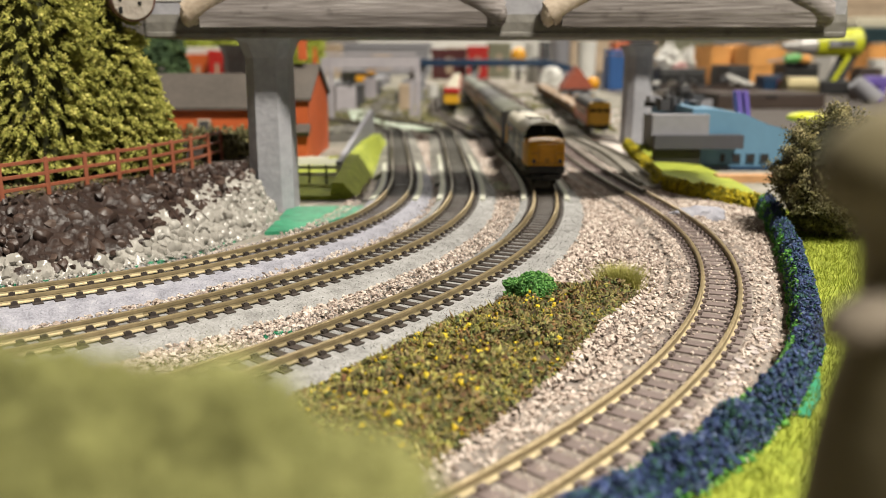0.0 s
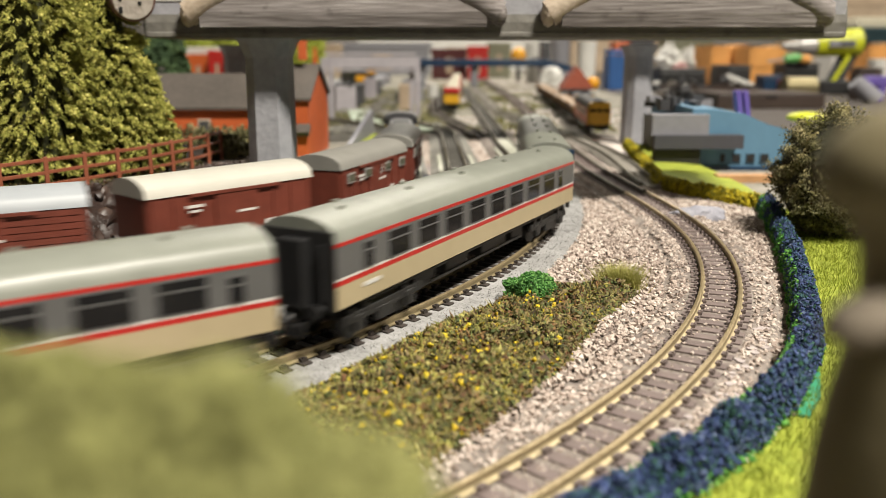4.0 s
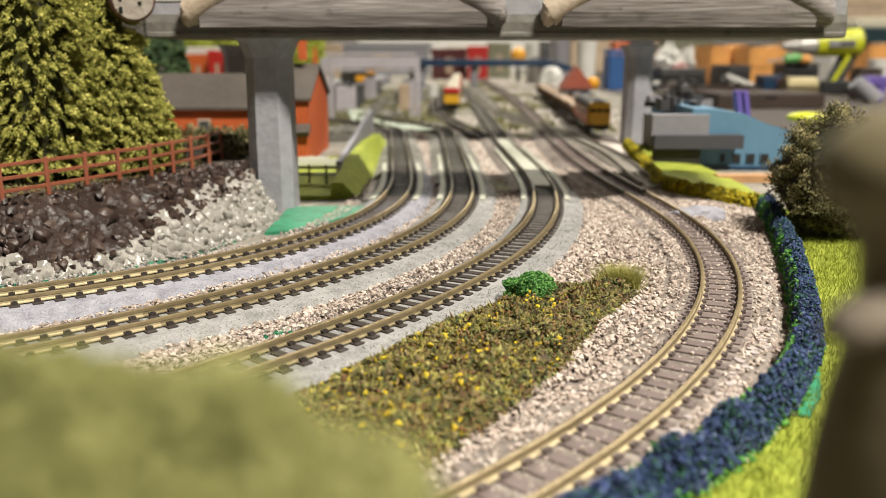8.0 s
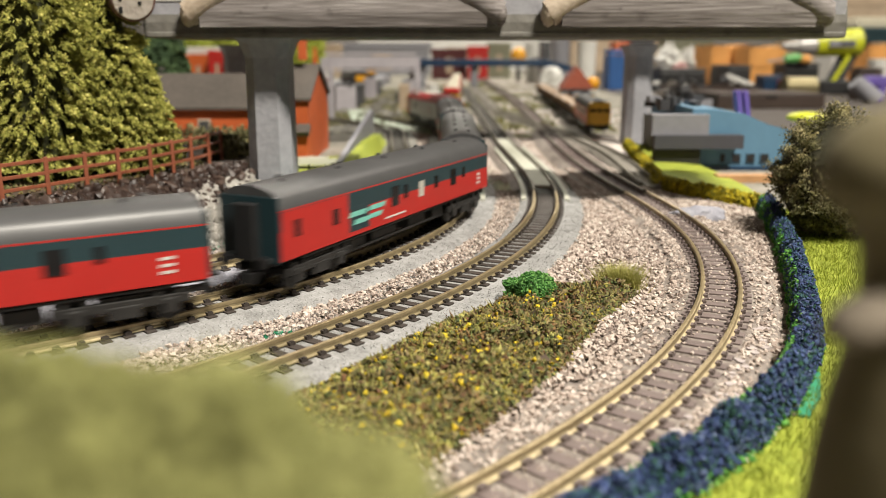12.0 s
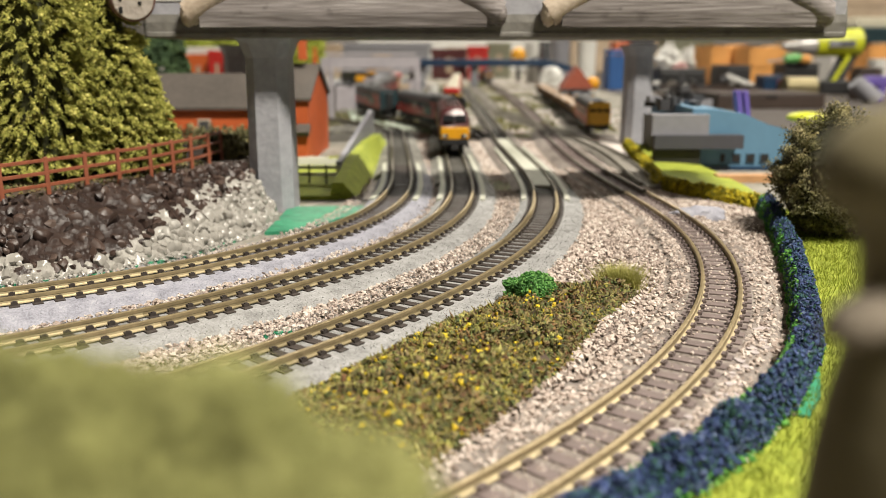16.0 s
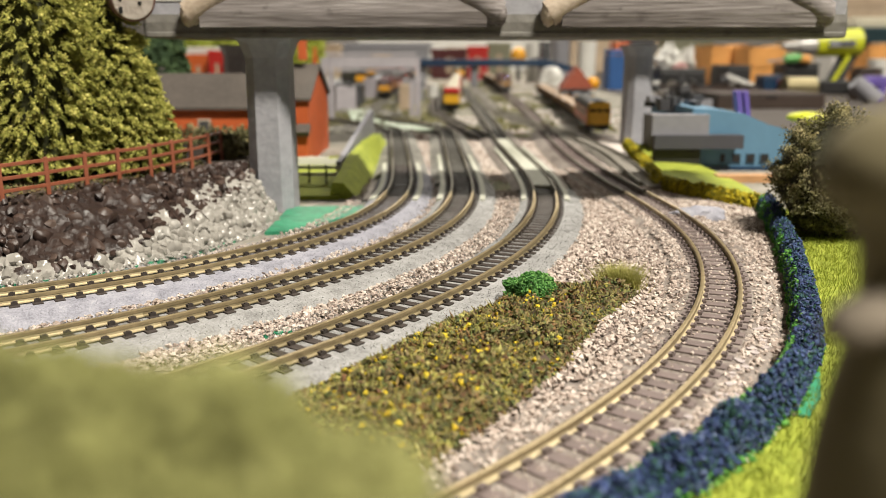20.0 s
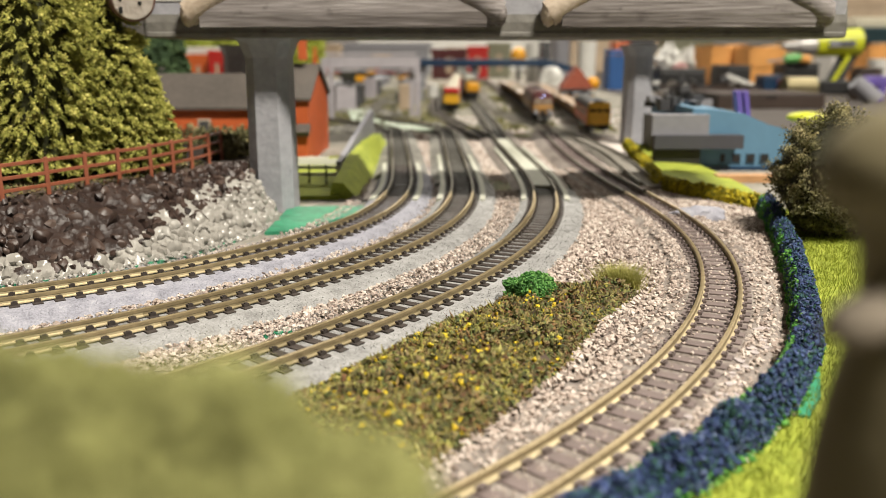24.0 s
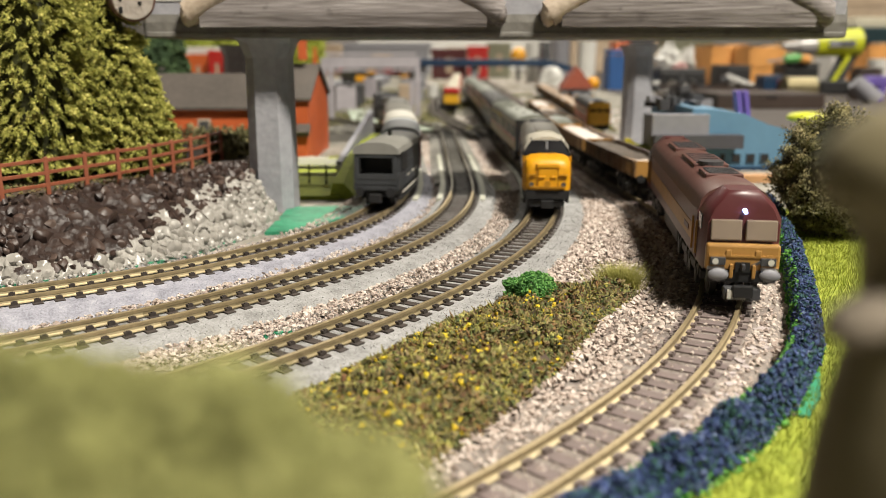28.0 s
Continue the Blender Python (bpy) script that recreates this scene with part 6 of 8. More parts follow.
def shunter(label, group):
    root = vehicle("shunting_locomotive", label, "locomotive", group)
    bx("running_plate", (0, 0, 7.6), (58, 17.4, 1.4), M_BLACK, root, bevel=0.2)
    bm = bmesh.new()
    ring = [(-6.6, 8.3), (6.6, 8.3), (6.6, 19.4), (5.6, 21.0), (2.6, 21.8), (-2.6, 21.8), (-5.6, 21.0), (-6.6, 19.4)]
    loft(bm, [[(x, y, z) for y, z in ring] for x in (-10, 27)])
    hood = part("bonnet", bm, P_HOODGREY, root, "grey bonnet with louvred doors", smooth=True)
    for i in range(7):
        for k in (-1, 1):
            bx("bonnet_door", (-7.5 + i * 5, k * 6.75, 13.4), (4.4, 0.3, 8.4), P_HOODGREY, hood, bevel=0.1)
            bx("louvre", (-7.5 + i * 5, k * 6.95, 15.4), (3.2, 0.2, 2.0), M_DARKGREY, hood)
    bx("battery_box", (4, 0, 10.4), (26, 16.6, 4.0), P_PALE, root, bevel=0.3)
    bx("fuel_box", (20, 0, 10.0), (8, 16, 3.2), P_PALE, root, bevel=0.3)
    bx("radiator", (27.4, 0, 14), (1.4, 10.2, 10.5), M_DARKGREY, root, bevel=0.3)
    bx("bonnet_side_line", (8, 0, 12.6), (37, 17.0, 0.5), M_DARKGREY, root)
    bx("bonnet_top", (9, 0, 21.6), (36, 8, 0.8), M_DARKGREY, root, "dark grey bonnet top")
    cabm = bx("cab", (-19, 0, 14.8), (17, 17.6, 13.2), M_DARKGREY, root, bevel=0.3)
    bm = bmesh.new()
    ringc = roof_arc(17.8, 21.2, 24.2)
    loft(bm, [[(x, y, z) for y, z in ringc] for x in (-28.2, -9.6)])
    part("cab_roof", bm, M_DARKGREY, root, smooth=True)
    bx("bonnet_face", (28.3, 0, 14.8), (0.8, 15.6, 12.6), P_WASP, root, "yellow bonnet end with black stripes", bevel=0.2)
    for k in (-1, 1):
        bx("side_cheek", (24.2, k * 7.6, 14.8), (8.6, 0.9, 12.8), P_WASP, root, "yellow cheek with black stripes")
        for i in range(4):
            bx("warning_stripe", (28.8, k * 5.4, 10.2 + i * 3.0), (0.4, 4.8, 1.4), M_BLACK, root, rx=35 * k)
            bx("warning_stripe", (24.2, k * 8.05, 9.9 + i * 3.1), (8.0, 0.3, 1.4), M_BLACK, root, ry=32 if i < 2 else -32)
        bx("cab_window", (-19, k * 8.9, 18.4), (9, 0.3, 4.2), P_GLASS, cabm)
        bx("end_window", (-28.3, k * 4.0, 18.2), (0.4, 4.4, 3.8), P_GLASS, cabm)
        for i in range(3):
            bm = bmesh.new()
            x = -13 + i * 13
            cyl(bm, (x, k * 4.2, 4.4), (x, k * 6.4, 4.4), 4.4, n=20)
            part("wheel", bm, M_UNDER, root)
        bx("side_frame", (0, k * 7.0, 5.6), (52, 1.0, 2.4), M_BLACK, root)
        bx("coupling_rod", (0, k * 7.9, 3.6), (28, 0.5, 1.0), P_WASP, root, "yellow coupling rod")
        for i in range(3):
            bx("spring_hanger", (-13 + i * 13, k * 7.7, 5.4), (7, 0.4, 0.8), P_WASP, root)
        bx("handrail", (8, k * 7.6, 17.4), (32, 0.4, 0.4), M_WHITE, root)
    for s in (-1, 1):
        bx("buffer_beam", (s * 28.6, 0, 6.4), (1.2, 17, 3.4), M_BLACK, root)
        buffers(root, s * 29.2, s, 6.4)
        coupler(root, s * 27, s)
    for c in root.children:
        c.matrix_basis = Matrix.Rotation(math.pi, 4, "Z") @ c.matrix_basis
    return root


def van(label, group, L, W=17.8, roof_mat=None, plank=False, vents=False, text=True, logo=True):
    root = vehicle("goods_van", label, "goods wagon", group)
    h = L / 2
    bx("body", (0, 0, 12.6), (L, W, 12.4), P_BAUXITE, root, "red-brown van body", bevel=0.2)
    roof_part(root, -h - 0.6, h + 0.6, W + 0.7, 18.8, 23.2, roof_mat or P_VANROOF, label="pale curved van roof")
    for k in (-1, 1):
        y = k * (W / 2 + 0.12)
        for i in range(9):
            x = -h + 1.2 + (L - 2.4) * i / 8
            bx("body_rib", (x, y, 12.6), (0.7, 0.5, 12.2), P_BAUXITE, root)
        if plank:
            for i in range(8):
                bx("plank", (0, k * (W / 2 + 0.05), 7.4 + i * 1.5), (L - 2, 0.3, 1.2), P_BAUXITE, root)
        bx("door", (0, k * (W / 2 + 0.35), 12.8), (L * 0.26, 0.7, 11.4), P_BAUXITE, root, bevel=0.15)
        bx("door_rail", (0, k * (W / 2 + 0.6), 18.4), (L * 0.55, 0.6, 0.7), P_BAUXITE, root)
        if vents:
            for x in (-h * 0.76, -h * 0.16 - 4, h * 0.30, h * 0.80):
                bx("vent_window", (x, k * (W / 2 + 0.5), 16.0), (6.0, 0.5, 2.9), P_SILVER, root, "pale louvred vent", bevel=0.1)
                bx("vent_louvre", (x, k * (W / 2 + 0.75), 16.0), (5.0, 0.2, 2.0), K_LOUVRE, root, "olive louvre glass")
        if logo:
            class_logo(root, h * (0.10 if vents else -0.72), 15.2 if not vents else 15.6, 2.8, W + 1.2, M_WHITE)
        if text:
            for x, z, w, hh in ((-h * 0.5, 15.8, 5.5, 0.7), (-h * 0.5, 14.6, 3.6, 0.6), (h * 0.42, 9.2, 4.2, 1.2), (h * 0.78, 9.4, 2.4, 1.0), (-h * 0.74, 8.8, 3.4, 0.9), (h * 0.12, 13.0, 6.5, 0.6)):
                bx("white_marking", (x, k * (W / 2 + 0.72), z), (w, 0.12, hh), M_WHITE, root)
        bx("solebar", (0, k * 7.4, 5.8), (L, 1.0, 1.6), M_UNDER, root)
        bx("brake_lever", (2, k * 8.2, 3.6), (18, 0.5, 0.8), P_PALE if vents else M_UNDER, root)
        for s in (-1, 1):
            bx("axle_guard", (s * h * 0.62, k * 7.2, 4.0), (5.5, 0.8, 3.6), M_UNDER, root)
            bx("axle_box", (s * h * 0.62, k * 7.8, 3.3), (2.2, 1.0, 2.2), M_UNDER, root, bevel=0.2)
    for s in (-1, 1):
        wheelset(root, s * h * 0.62, 3.2)
        bx("end_panel", (s * (h + 0.2), 0, 12.6), (0.4, W - 1.2, 11.8), M_BLACK if plank else P_BAUXITE, root)
        buffers(root, s * h, s, 6.2)
        coupler(root, s * (h - 3), s)
    bx("floor_frame", (0, 0, 5.9), (L - 1, 14, 1.2), M_UNDER, root)
    return root


def brake_van(label, group, L=52, W=17.4):
    root = vehicle("brake_van", label, "goods wagon", group)
    h = L / 2
    bx("cabin", (6, 0, 12.6), (L - 12.5, W, 12.2), P_VANGREY, root, "grey planked cabin")
    for k in (-1, 1):
        for i in range(7):
            bx("plank", (6, k * (W / 2 + 0.05), 7.4 + i * 1.7), (L - 13, 0.3, 1.35), P_VANGREY, root)
        bx("veranda_side", (-h + 7, k * (W / 2 - 0.4), 9.2), (14, 0.8, 5.4), P_VANGREY, root)
        # Black panel paints the shaded inside of the open veranda.
        bx("veranda_opening_shade", (-h + 13.5, k * (W / 2 + 0.12), 15.2), (13, 0.3, 5.4), M_BLACK, root, "black panel painting the shade in the veranda opening")
        for x in (-h + 0.5, -h + 6.5):
            bx("veranda_post", (x, k * (W / 2 - 0.6), 15), (0.9, 0.9, 8), P_VANGREY, root)
        for x in (-4, 8, 16):
            bx("white_marking", (x, k * (W / 2 + 0.3), 9.6), (5, 0.15, 0.8), P_PALE, root)
        bx("step_board", (0, k * 8.6, 3.2), (L - 8, 1.0, 0.6), M_UNDER, root)
        bx("handrail", (0, k * 9.0, 5.0), (L - 16, 0.4, 0.5), P_PALE, root)
        bx("solebar", (0, k * 7.4, 5.8), (L, 1.0, 1.6), M_UNDER, root)
        for s in (-1, 1):
            bx("axle_guard", (s * h * 0.6, k * 7.2, 4.0), (5, 0.8, 3.6), M_UNDER, root)
    roof_part(root, -h - 0.4, h + 0.4, W + 0.8, 18.7, 22.6, P_VANROOF, label="pale curved roof")
    bx("veranda_end", (-h + 0.3, 0, 9.2), (0.6, W - 0.6, 5.8), P_VANGREY, root, "grey planked veranda end")
    for i in range(3):
        bx("end_plank", (-h - 0.05, 0, 7.4 + i * 1.8), (0.3, W - 1, 1.4), P_VANGREY, root)
    # Black board: shade on the cabin wall inside the veranda, as colour.
    bx("cabin_end", (-h + 12.0, 0, 15.2), (0.6, W - 1.0, 6.6), M_BLACK, root, "cabin end blackened as veranda shade")
    bx("end_arch", (-h + 0.3, 0, 18.3), (0.8, W - 0.4, 1.6), P_VANGREY, root)
    for k in (-1, 1):
        bx("end_post", (-h + 0.3, k * (W / 2 - 1.4), 15.0), (0.8, 1.6, 6.6), P_VANGREY, root)
    for s in (-1, 1):
        wheelset(root, s * h * 0.6, 3.2)
        buffers(root, s * h, s, 6.2)
        coupler(root, s * (h - 3), s)
    bm = bmesh.new()
    cyl(bm, (4, 0, 21.5), (4, 0, 24.5), 0.8, n=8)
    part("stove_pipe", bm, M_BLACK, root)
    bx("floor_frame", (0, 0, 5.9), (L - 1, 14, 1.2), M_UNDER, root)
    return root


def box_wagon(label, group, L=86, W=16.6, load=None):
    root = vehicle("box_wagon", label, "goods wagon", group)
    h = L / 2
    for k in (-1, 1):
        bx("side_wall", (0, k * (W / 2 - 0.5), 9.8), (L, 1.0, 6.6), P_TAN, root, "brown wagon side")
        for i in range(10):
            bx("side_rib", (-h + 2 + (L - 4) * i / 9, k * (W / 2 + 0.2), 9.6), (0.9, 0.6, 6.4), P_TAN, root)
        bx("top_rail", (0, k * (W / 2), 13.2), (L, 1.5, 0.8), P_TAN, root)
        bx("gold_panel", (h - 6, k * (W / 2 + 0.3), 10), (8, 0.6, 4), P_GOLD, root)
    for s in (-1, 1):
        bx("end_wall", (s * (h - 0.5), 0, 9.8), (1.0, W, 6.6), P_GOLD, root)
        bogie(root, s * (h - 16), 12, 2, 3.0, 14)
        buffers(root, s * h, s, 6.0)
        coupler(root, s * (h - 3), s)
    bx("floor_frame", (0, 0, 6.3), (L - 1, W - 2, 1.2), M_UNDER, root)
    bm = bmesh.new()
    n = 20
    ring = []
    for i in range(n + 1):
        x = -h + 1.4 + (L - 2.8) * i / n
        t = 12.2 + 0.9 * noise.noise((x * 0.1, 3, len(label)))
        ring.append([(x, -W / 2 + 1.2, 7), (x, W / 2 - 1.2, 7), (x, W / 2 - 1.2, t - 0.6), (x, 0, t + 0.5), (x, -W / 2 + 1.2, t - 0.6)])
    loft(bm, ring)
    part("load", bm, load or P_LOAD, root, "pale load", smooth=True)
    return root


def railcar(label, front, lower, roofm, L=120, upper=None):
    root = vehicle("railcar", label, "railcar", "parked trains")
    h = L / 2
    band(root, "body_side", -h + 2, h - 2, 18, 6.2, 18.5, lower)
    roof_part(root, -h + 2, h - 2, 18, 18.5, 25, roofm)
    for s in (-1, 1):
        f = bx("cab_front", (s * (h - 1), 0, 11.6), (2.4, 17.4, 10.6), front, root, "bright cab front", bevel=0.8)
        for y in (-5.4, 0, 5.4):
            bx("windscreen", (s * (h + 0.25), y, 17.4), (0.5, 4.4, 2.2 if upper else 3.6), P_GLASS, f)
        bx("upper_front", (s * (h - 1), 0, 20.2), (2.6, 16.8, 6.8), upper or lower, f, bevel=1.2)
        buffers(root, s * h, s, 5.6)
        bogie(root, s * h * 0.68, 17, 2, 3.1)
    for i in range(7):
        window(root, -h + 16 + i * (L - 32) / 6, 15.4, 7, 4, 18, None)
    bx("underframe", (0, 0, 4.6), (L * 0.5, 14, 3.4), M_UNDER, root)
    return root


# trains: (vehicle, its length, gap behind it)
RAIL_BLUE = nose_loco("dark blue diesel locomotive with white roof and yellow noses", "moving trains")
TRAIN_C = [(RAIL_BLUE, 127, 8),
           (coach("beige and grey coach with yellow cantrail stripe", G_C, ic_bands(), P_CREAM, P_ROOFGREY, WIN_FIRST, P_BANDGREY, marks=MARKS_FIRST + NUMBER), 148, 8),
           (coach("blue and pale grey buffet coach with red cantrail stripe", G_C, BLUEGREY, P_RED, P_ROOFDARK, WIN_SIDE, M_WHITE, marks=NUMBER), 148, 8),
           (coach("beige and grey coach with red cantrail stripe", G_C, ic_bands(), P_RED, P_ROOFGREY, WIN_SIDE, P_BANDGREY, marks=NUMBER), 148, 8),
           (coach("beige and grey open coach with red cantrail stripe", G_C, ic_bands(), P_RED, P_ROOFGREY, WIN_OPEN, P_BANDGREY, marks=NUMBER), 148, 8),
           (coach("blue and pale grey brake coach with blue cantrail", G_C, [("lower_panel", 6.4, 11.0, P_NAVY), ("white_line", 11.0, 11.4, M_WHITE), ("window_band", 11.4, 18.8, P_PALE), ("blue_cantrail", 18.8, 19.9, P_NAVY)], None, P_ROOFGREY, [(-58, 15.2, 3.0, 4.6), (-44, 15.2, 6.4, 5.2), (-30, 15.2, 6.4, 5.2), (-16, 15.2, 6.4, 5.2), (0, 15.2, 6.4, 5.2), (20, 15.2, 4, 5), (44, 15.2, 4, 5)], None, end_mat=P_NAVY, marks=[("number_marking", -56, 9.2, 7, 0.7, M_WHITE, 0)]), 148, 8)]

G_A = "wagons behind the grey shunter"
TRAIN_A = [(shunter("grey shunting locomotive with yellow and black striped end", "moving trains"), 58, 12),
           (van("red-brown ferry van with pale louvred vents", G_A, 60, vents=True), 60, 12),
           (van("red-brown ferry van with pale louvred vents", G_A, 60, vents=True), 60, 12),
           (van("red-brown planked van with white roof and markings", G_A, 56, logo=False, roof_mat=P_PALE), 56, 12),
           (van("red-brown planked van with pale grey roof", G_A, 52, plank=True, roof_mat=P_BLUEGREY_ROOF), 52, 12),
           (brake_van("grey brake van with open veranda and pale roof", G_A), 52, 12)]

RES_BANDS = [("lower_panel", 6.4, 14.0, P_RED), ("upper_panel", 14.0, 18.9, P_TEAL), ("red_line", 18.9, 19.3, P_RED)]
RES_MARKS = [("teal_panel", -29.5, 11.2, 11, 7.0, P_TEAL, 0), ("red_door", -51, 13.0, 31, 11.5, P_RED, 0), ("mint_bar", -31, 12.6, 9, 1.4, P_MINT, 1.5), ("mint_bar", -29, 10.2, 8, 1.4, P_MINT, 1.5), ("mint_bar", -20, 12.9, 9, 1.4, P_MINT, 1.5), ("mint_bar", -21, 10.5, 7, 1.4, P_MINT, 1.5), ("white_line", -8, 8.2, 13, 0.5, M_WHITE, 0), ("number_marking", 58, 12.4, 3.0, 0.7, M_WHITE, 0), ("number_marking", 58, 10.8, 3.0, 0.7, M_WHITE, 0), ("number_marking", 58, 9.2, 3.0, 0.7, M_WHITE, 0), ("pale_window", 10, 13.8, 3.6, 5.0, P_PALE, 0)]
RES_WIN = [(-60, 14.0, 2.6, 4.4), (-42, 13.6, 3.0, 4.2), (-8, 14.2, 4.6, 6.0), (-1, 14.6, 2.4, 4.2), (21, 14.6, 2.4, 4.0), (35, 14.4, 4.2, 5.6), (44, 15.0, 2.0, 3.6)]
G_B = "red parcels coaches"
TRAIN_B = [(box_loco("red and silver diesel locomotive with yellow cab front", "moving trains", "red_silver"), 126, 12)]
for _ in range(5):
    TRAIN_B.append((coach("bright red parcels coach with dark teal upper band", G_B, RES_BANDS, None, P_ROOFDARK, RES_WIN, None, marks=RES_MARKS, end_mat=P_TEAL), 136, 12))
TRAIN_B.append((box_loco("maroon diesel locomotive with yellow front and sloping windscreen", "moving trains", "maroon_yellow"), 131, 12))

G_D = "brown box wagons"
TRAIN_D = [(box_loco("maroon and gold freight locomotive with lit headlamp", "moving trains", "maroon_gold"), 145, 9)]
for i in range(5):
    TRAIN_D.append((box_wagon("brown box wagon with pale load and gold ends", G_D, load=(P_LOAD, M_PALE, P_ROOFGREY, P_LOAD, M_PALE)[i]), 86, 8))


def place_at(line, s, L, toward):
    """The pose of a vehicle whose middle is at s; toward is +1 along the line or -1 against it."""
    a, b = line.at(s + toward * L * 0.34), line.at(s - toward * L * 0.34)
    rz = math.degrees(math.atan2(a[1] - b[1], a[0] - b[0]))
    return pose((a[0] + b[0]) / 2 * MM, (a[1] + b[1]) / 2 * MM, 0, 0, 0, rz)


LIFT = 3.0


def raise_body(ob):
    """Lets the body ride higher over its wheels, as these small models do."""
    for c in ob.children:
        base = c.name.split(".")[0]
        if base in ("bogie", "wheelset", "wheel", "coupling_rod"):
            c.scale = (1.14, 1.0, 1.36) if base == "bogie" else (1.0, 1.0, 1.0)
        elif base in ("coupler", "snow_plough", "coupler_plate"):
            c.location.z += 0.8 * MM
        elif base in ("axle_guard", "axle_box", "side_frame", "fuel_tank", "underframe_box", "truss_rod", "valance", "brake_lever"):
            c.location.z += 1.6 * MM
        else:
            c.location.z += LIFT * MM


for train in (TRAIN_B, TRAIN_C, TRAIN_D):
    for ob, _, _ in train:
        raise_body(ob)
for ob, _, _ in TRAIN_C[1:]:
    ob.scale = (1.09, 1.0, 1.0)
for ob, _, _ in TRAIN_A:
    ob.scale = (1.0, 1.03, 1.17)


def run_train(train, line, toward, fronts, step=0.2):
    """Keys every vehicle from the places of the train's front along its line."""
    ts, ss = zip(*fronts)
    back = 0.0
    for ob, L, gap in train:
        rows = []
        t = 0.0
        while t < 28.0001:
            s = float(np.interp(t, ts, ss)) - toward * (back + L / 2)
            rows.append((round(t, 3), place_at(line, s, L, toward)))
            t += step
        if rows[-1][0] < 28.0:
            rows.append((28.0, rows[-1][1]))
        walk(ob, rows)
        back += L + gap

# ---- farther parts of the layout and the room ----
K_ORANGE = mat("orange_card", (0.62, 0.29, 0.075), 0.7, 0, 0.2, 30, 0.1)
K_BLUE = mat("blue_card", (0.0222, 0.0888, 0.2664), 0.5, 0, 0.15, 30, 0.1)
K_PINK = mat("pink_plastic", (0.518, 0.296, 0.2812), 0.5, 0, 0.3, 40, 0.2)
K_BROWN = mat("dark_brown_plastic", (0.037, 0.02368, 0.01776), 0.5, 0, 0.2, 40, 0.1)
K_OLIVE = mat("olive_grey_paint", (0.1776, 0.1776, 0.1184), 0.5, 0, 0.2, 40, 0.1)
K_GREEN = mat("green_plastic", (0.0888, 0.3108, 0.074), 0.4, 0, 0.15, 40, 0.05)
K_PURPLE = mat("purple_plastic", (0.1184, 0.0814, 0.3108), 0.45, 0, 0.15, 40, 0.05)
K_TAN = mat("tan_card", (0.3848, 0.296, 0.2072), 0.7, 0, 0.2, 30, 0.1)
K_LIMEPLASTIC = mat("lime_yellow_plastic", (0.4588, 0.4884, 0.0148), 0.4, 0, 0.12, 40, 0.05)
K_BRASS = mat("brass_tin", (0.3108, 0.2664, 0.148), 0.3, 0.7, 0.2, 60, 0.1)
K_BENCH = mat("dark_bench_top", (0.0444, 0.03478, 0.0296), 0.6, 0, 0.25, 30, 0.2)

slab("workbench", (1040, 2030, -26), (1500, 3000, 40), K_BENCH, "dark wooden workbench beside the layout")
bm = bmesh.new()
for x, y in ((330, 560), (1750, 560), (330, 2850), (1750, 2850)):
    box(bm, (x, y, -478), (50, 50, 864))
tagged(part("bench_frame", bm, K_BENCH), "bench legs", kind="structure")
bm = bmesh.new()
for x, y in ((-900, -130), (240, -130), (-900, 3080), (240, 3080)):
    box(bm, (x, y, -472), (60, 60, 876))
tagged(part("table_frame", bm, K_BENCH), "layout table legs", kind="structure")


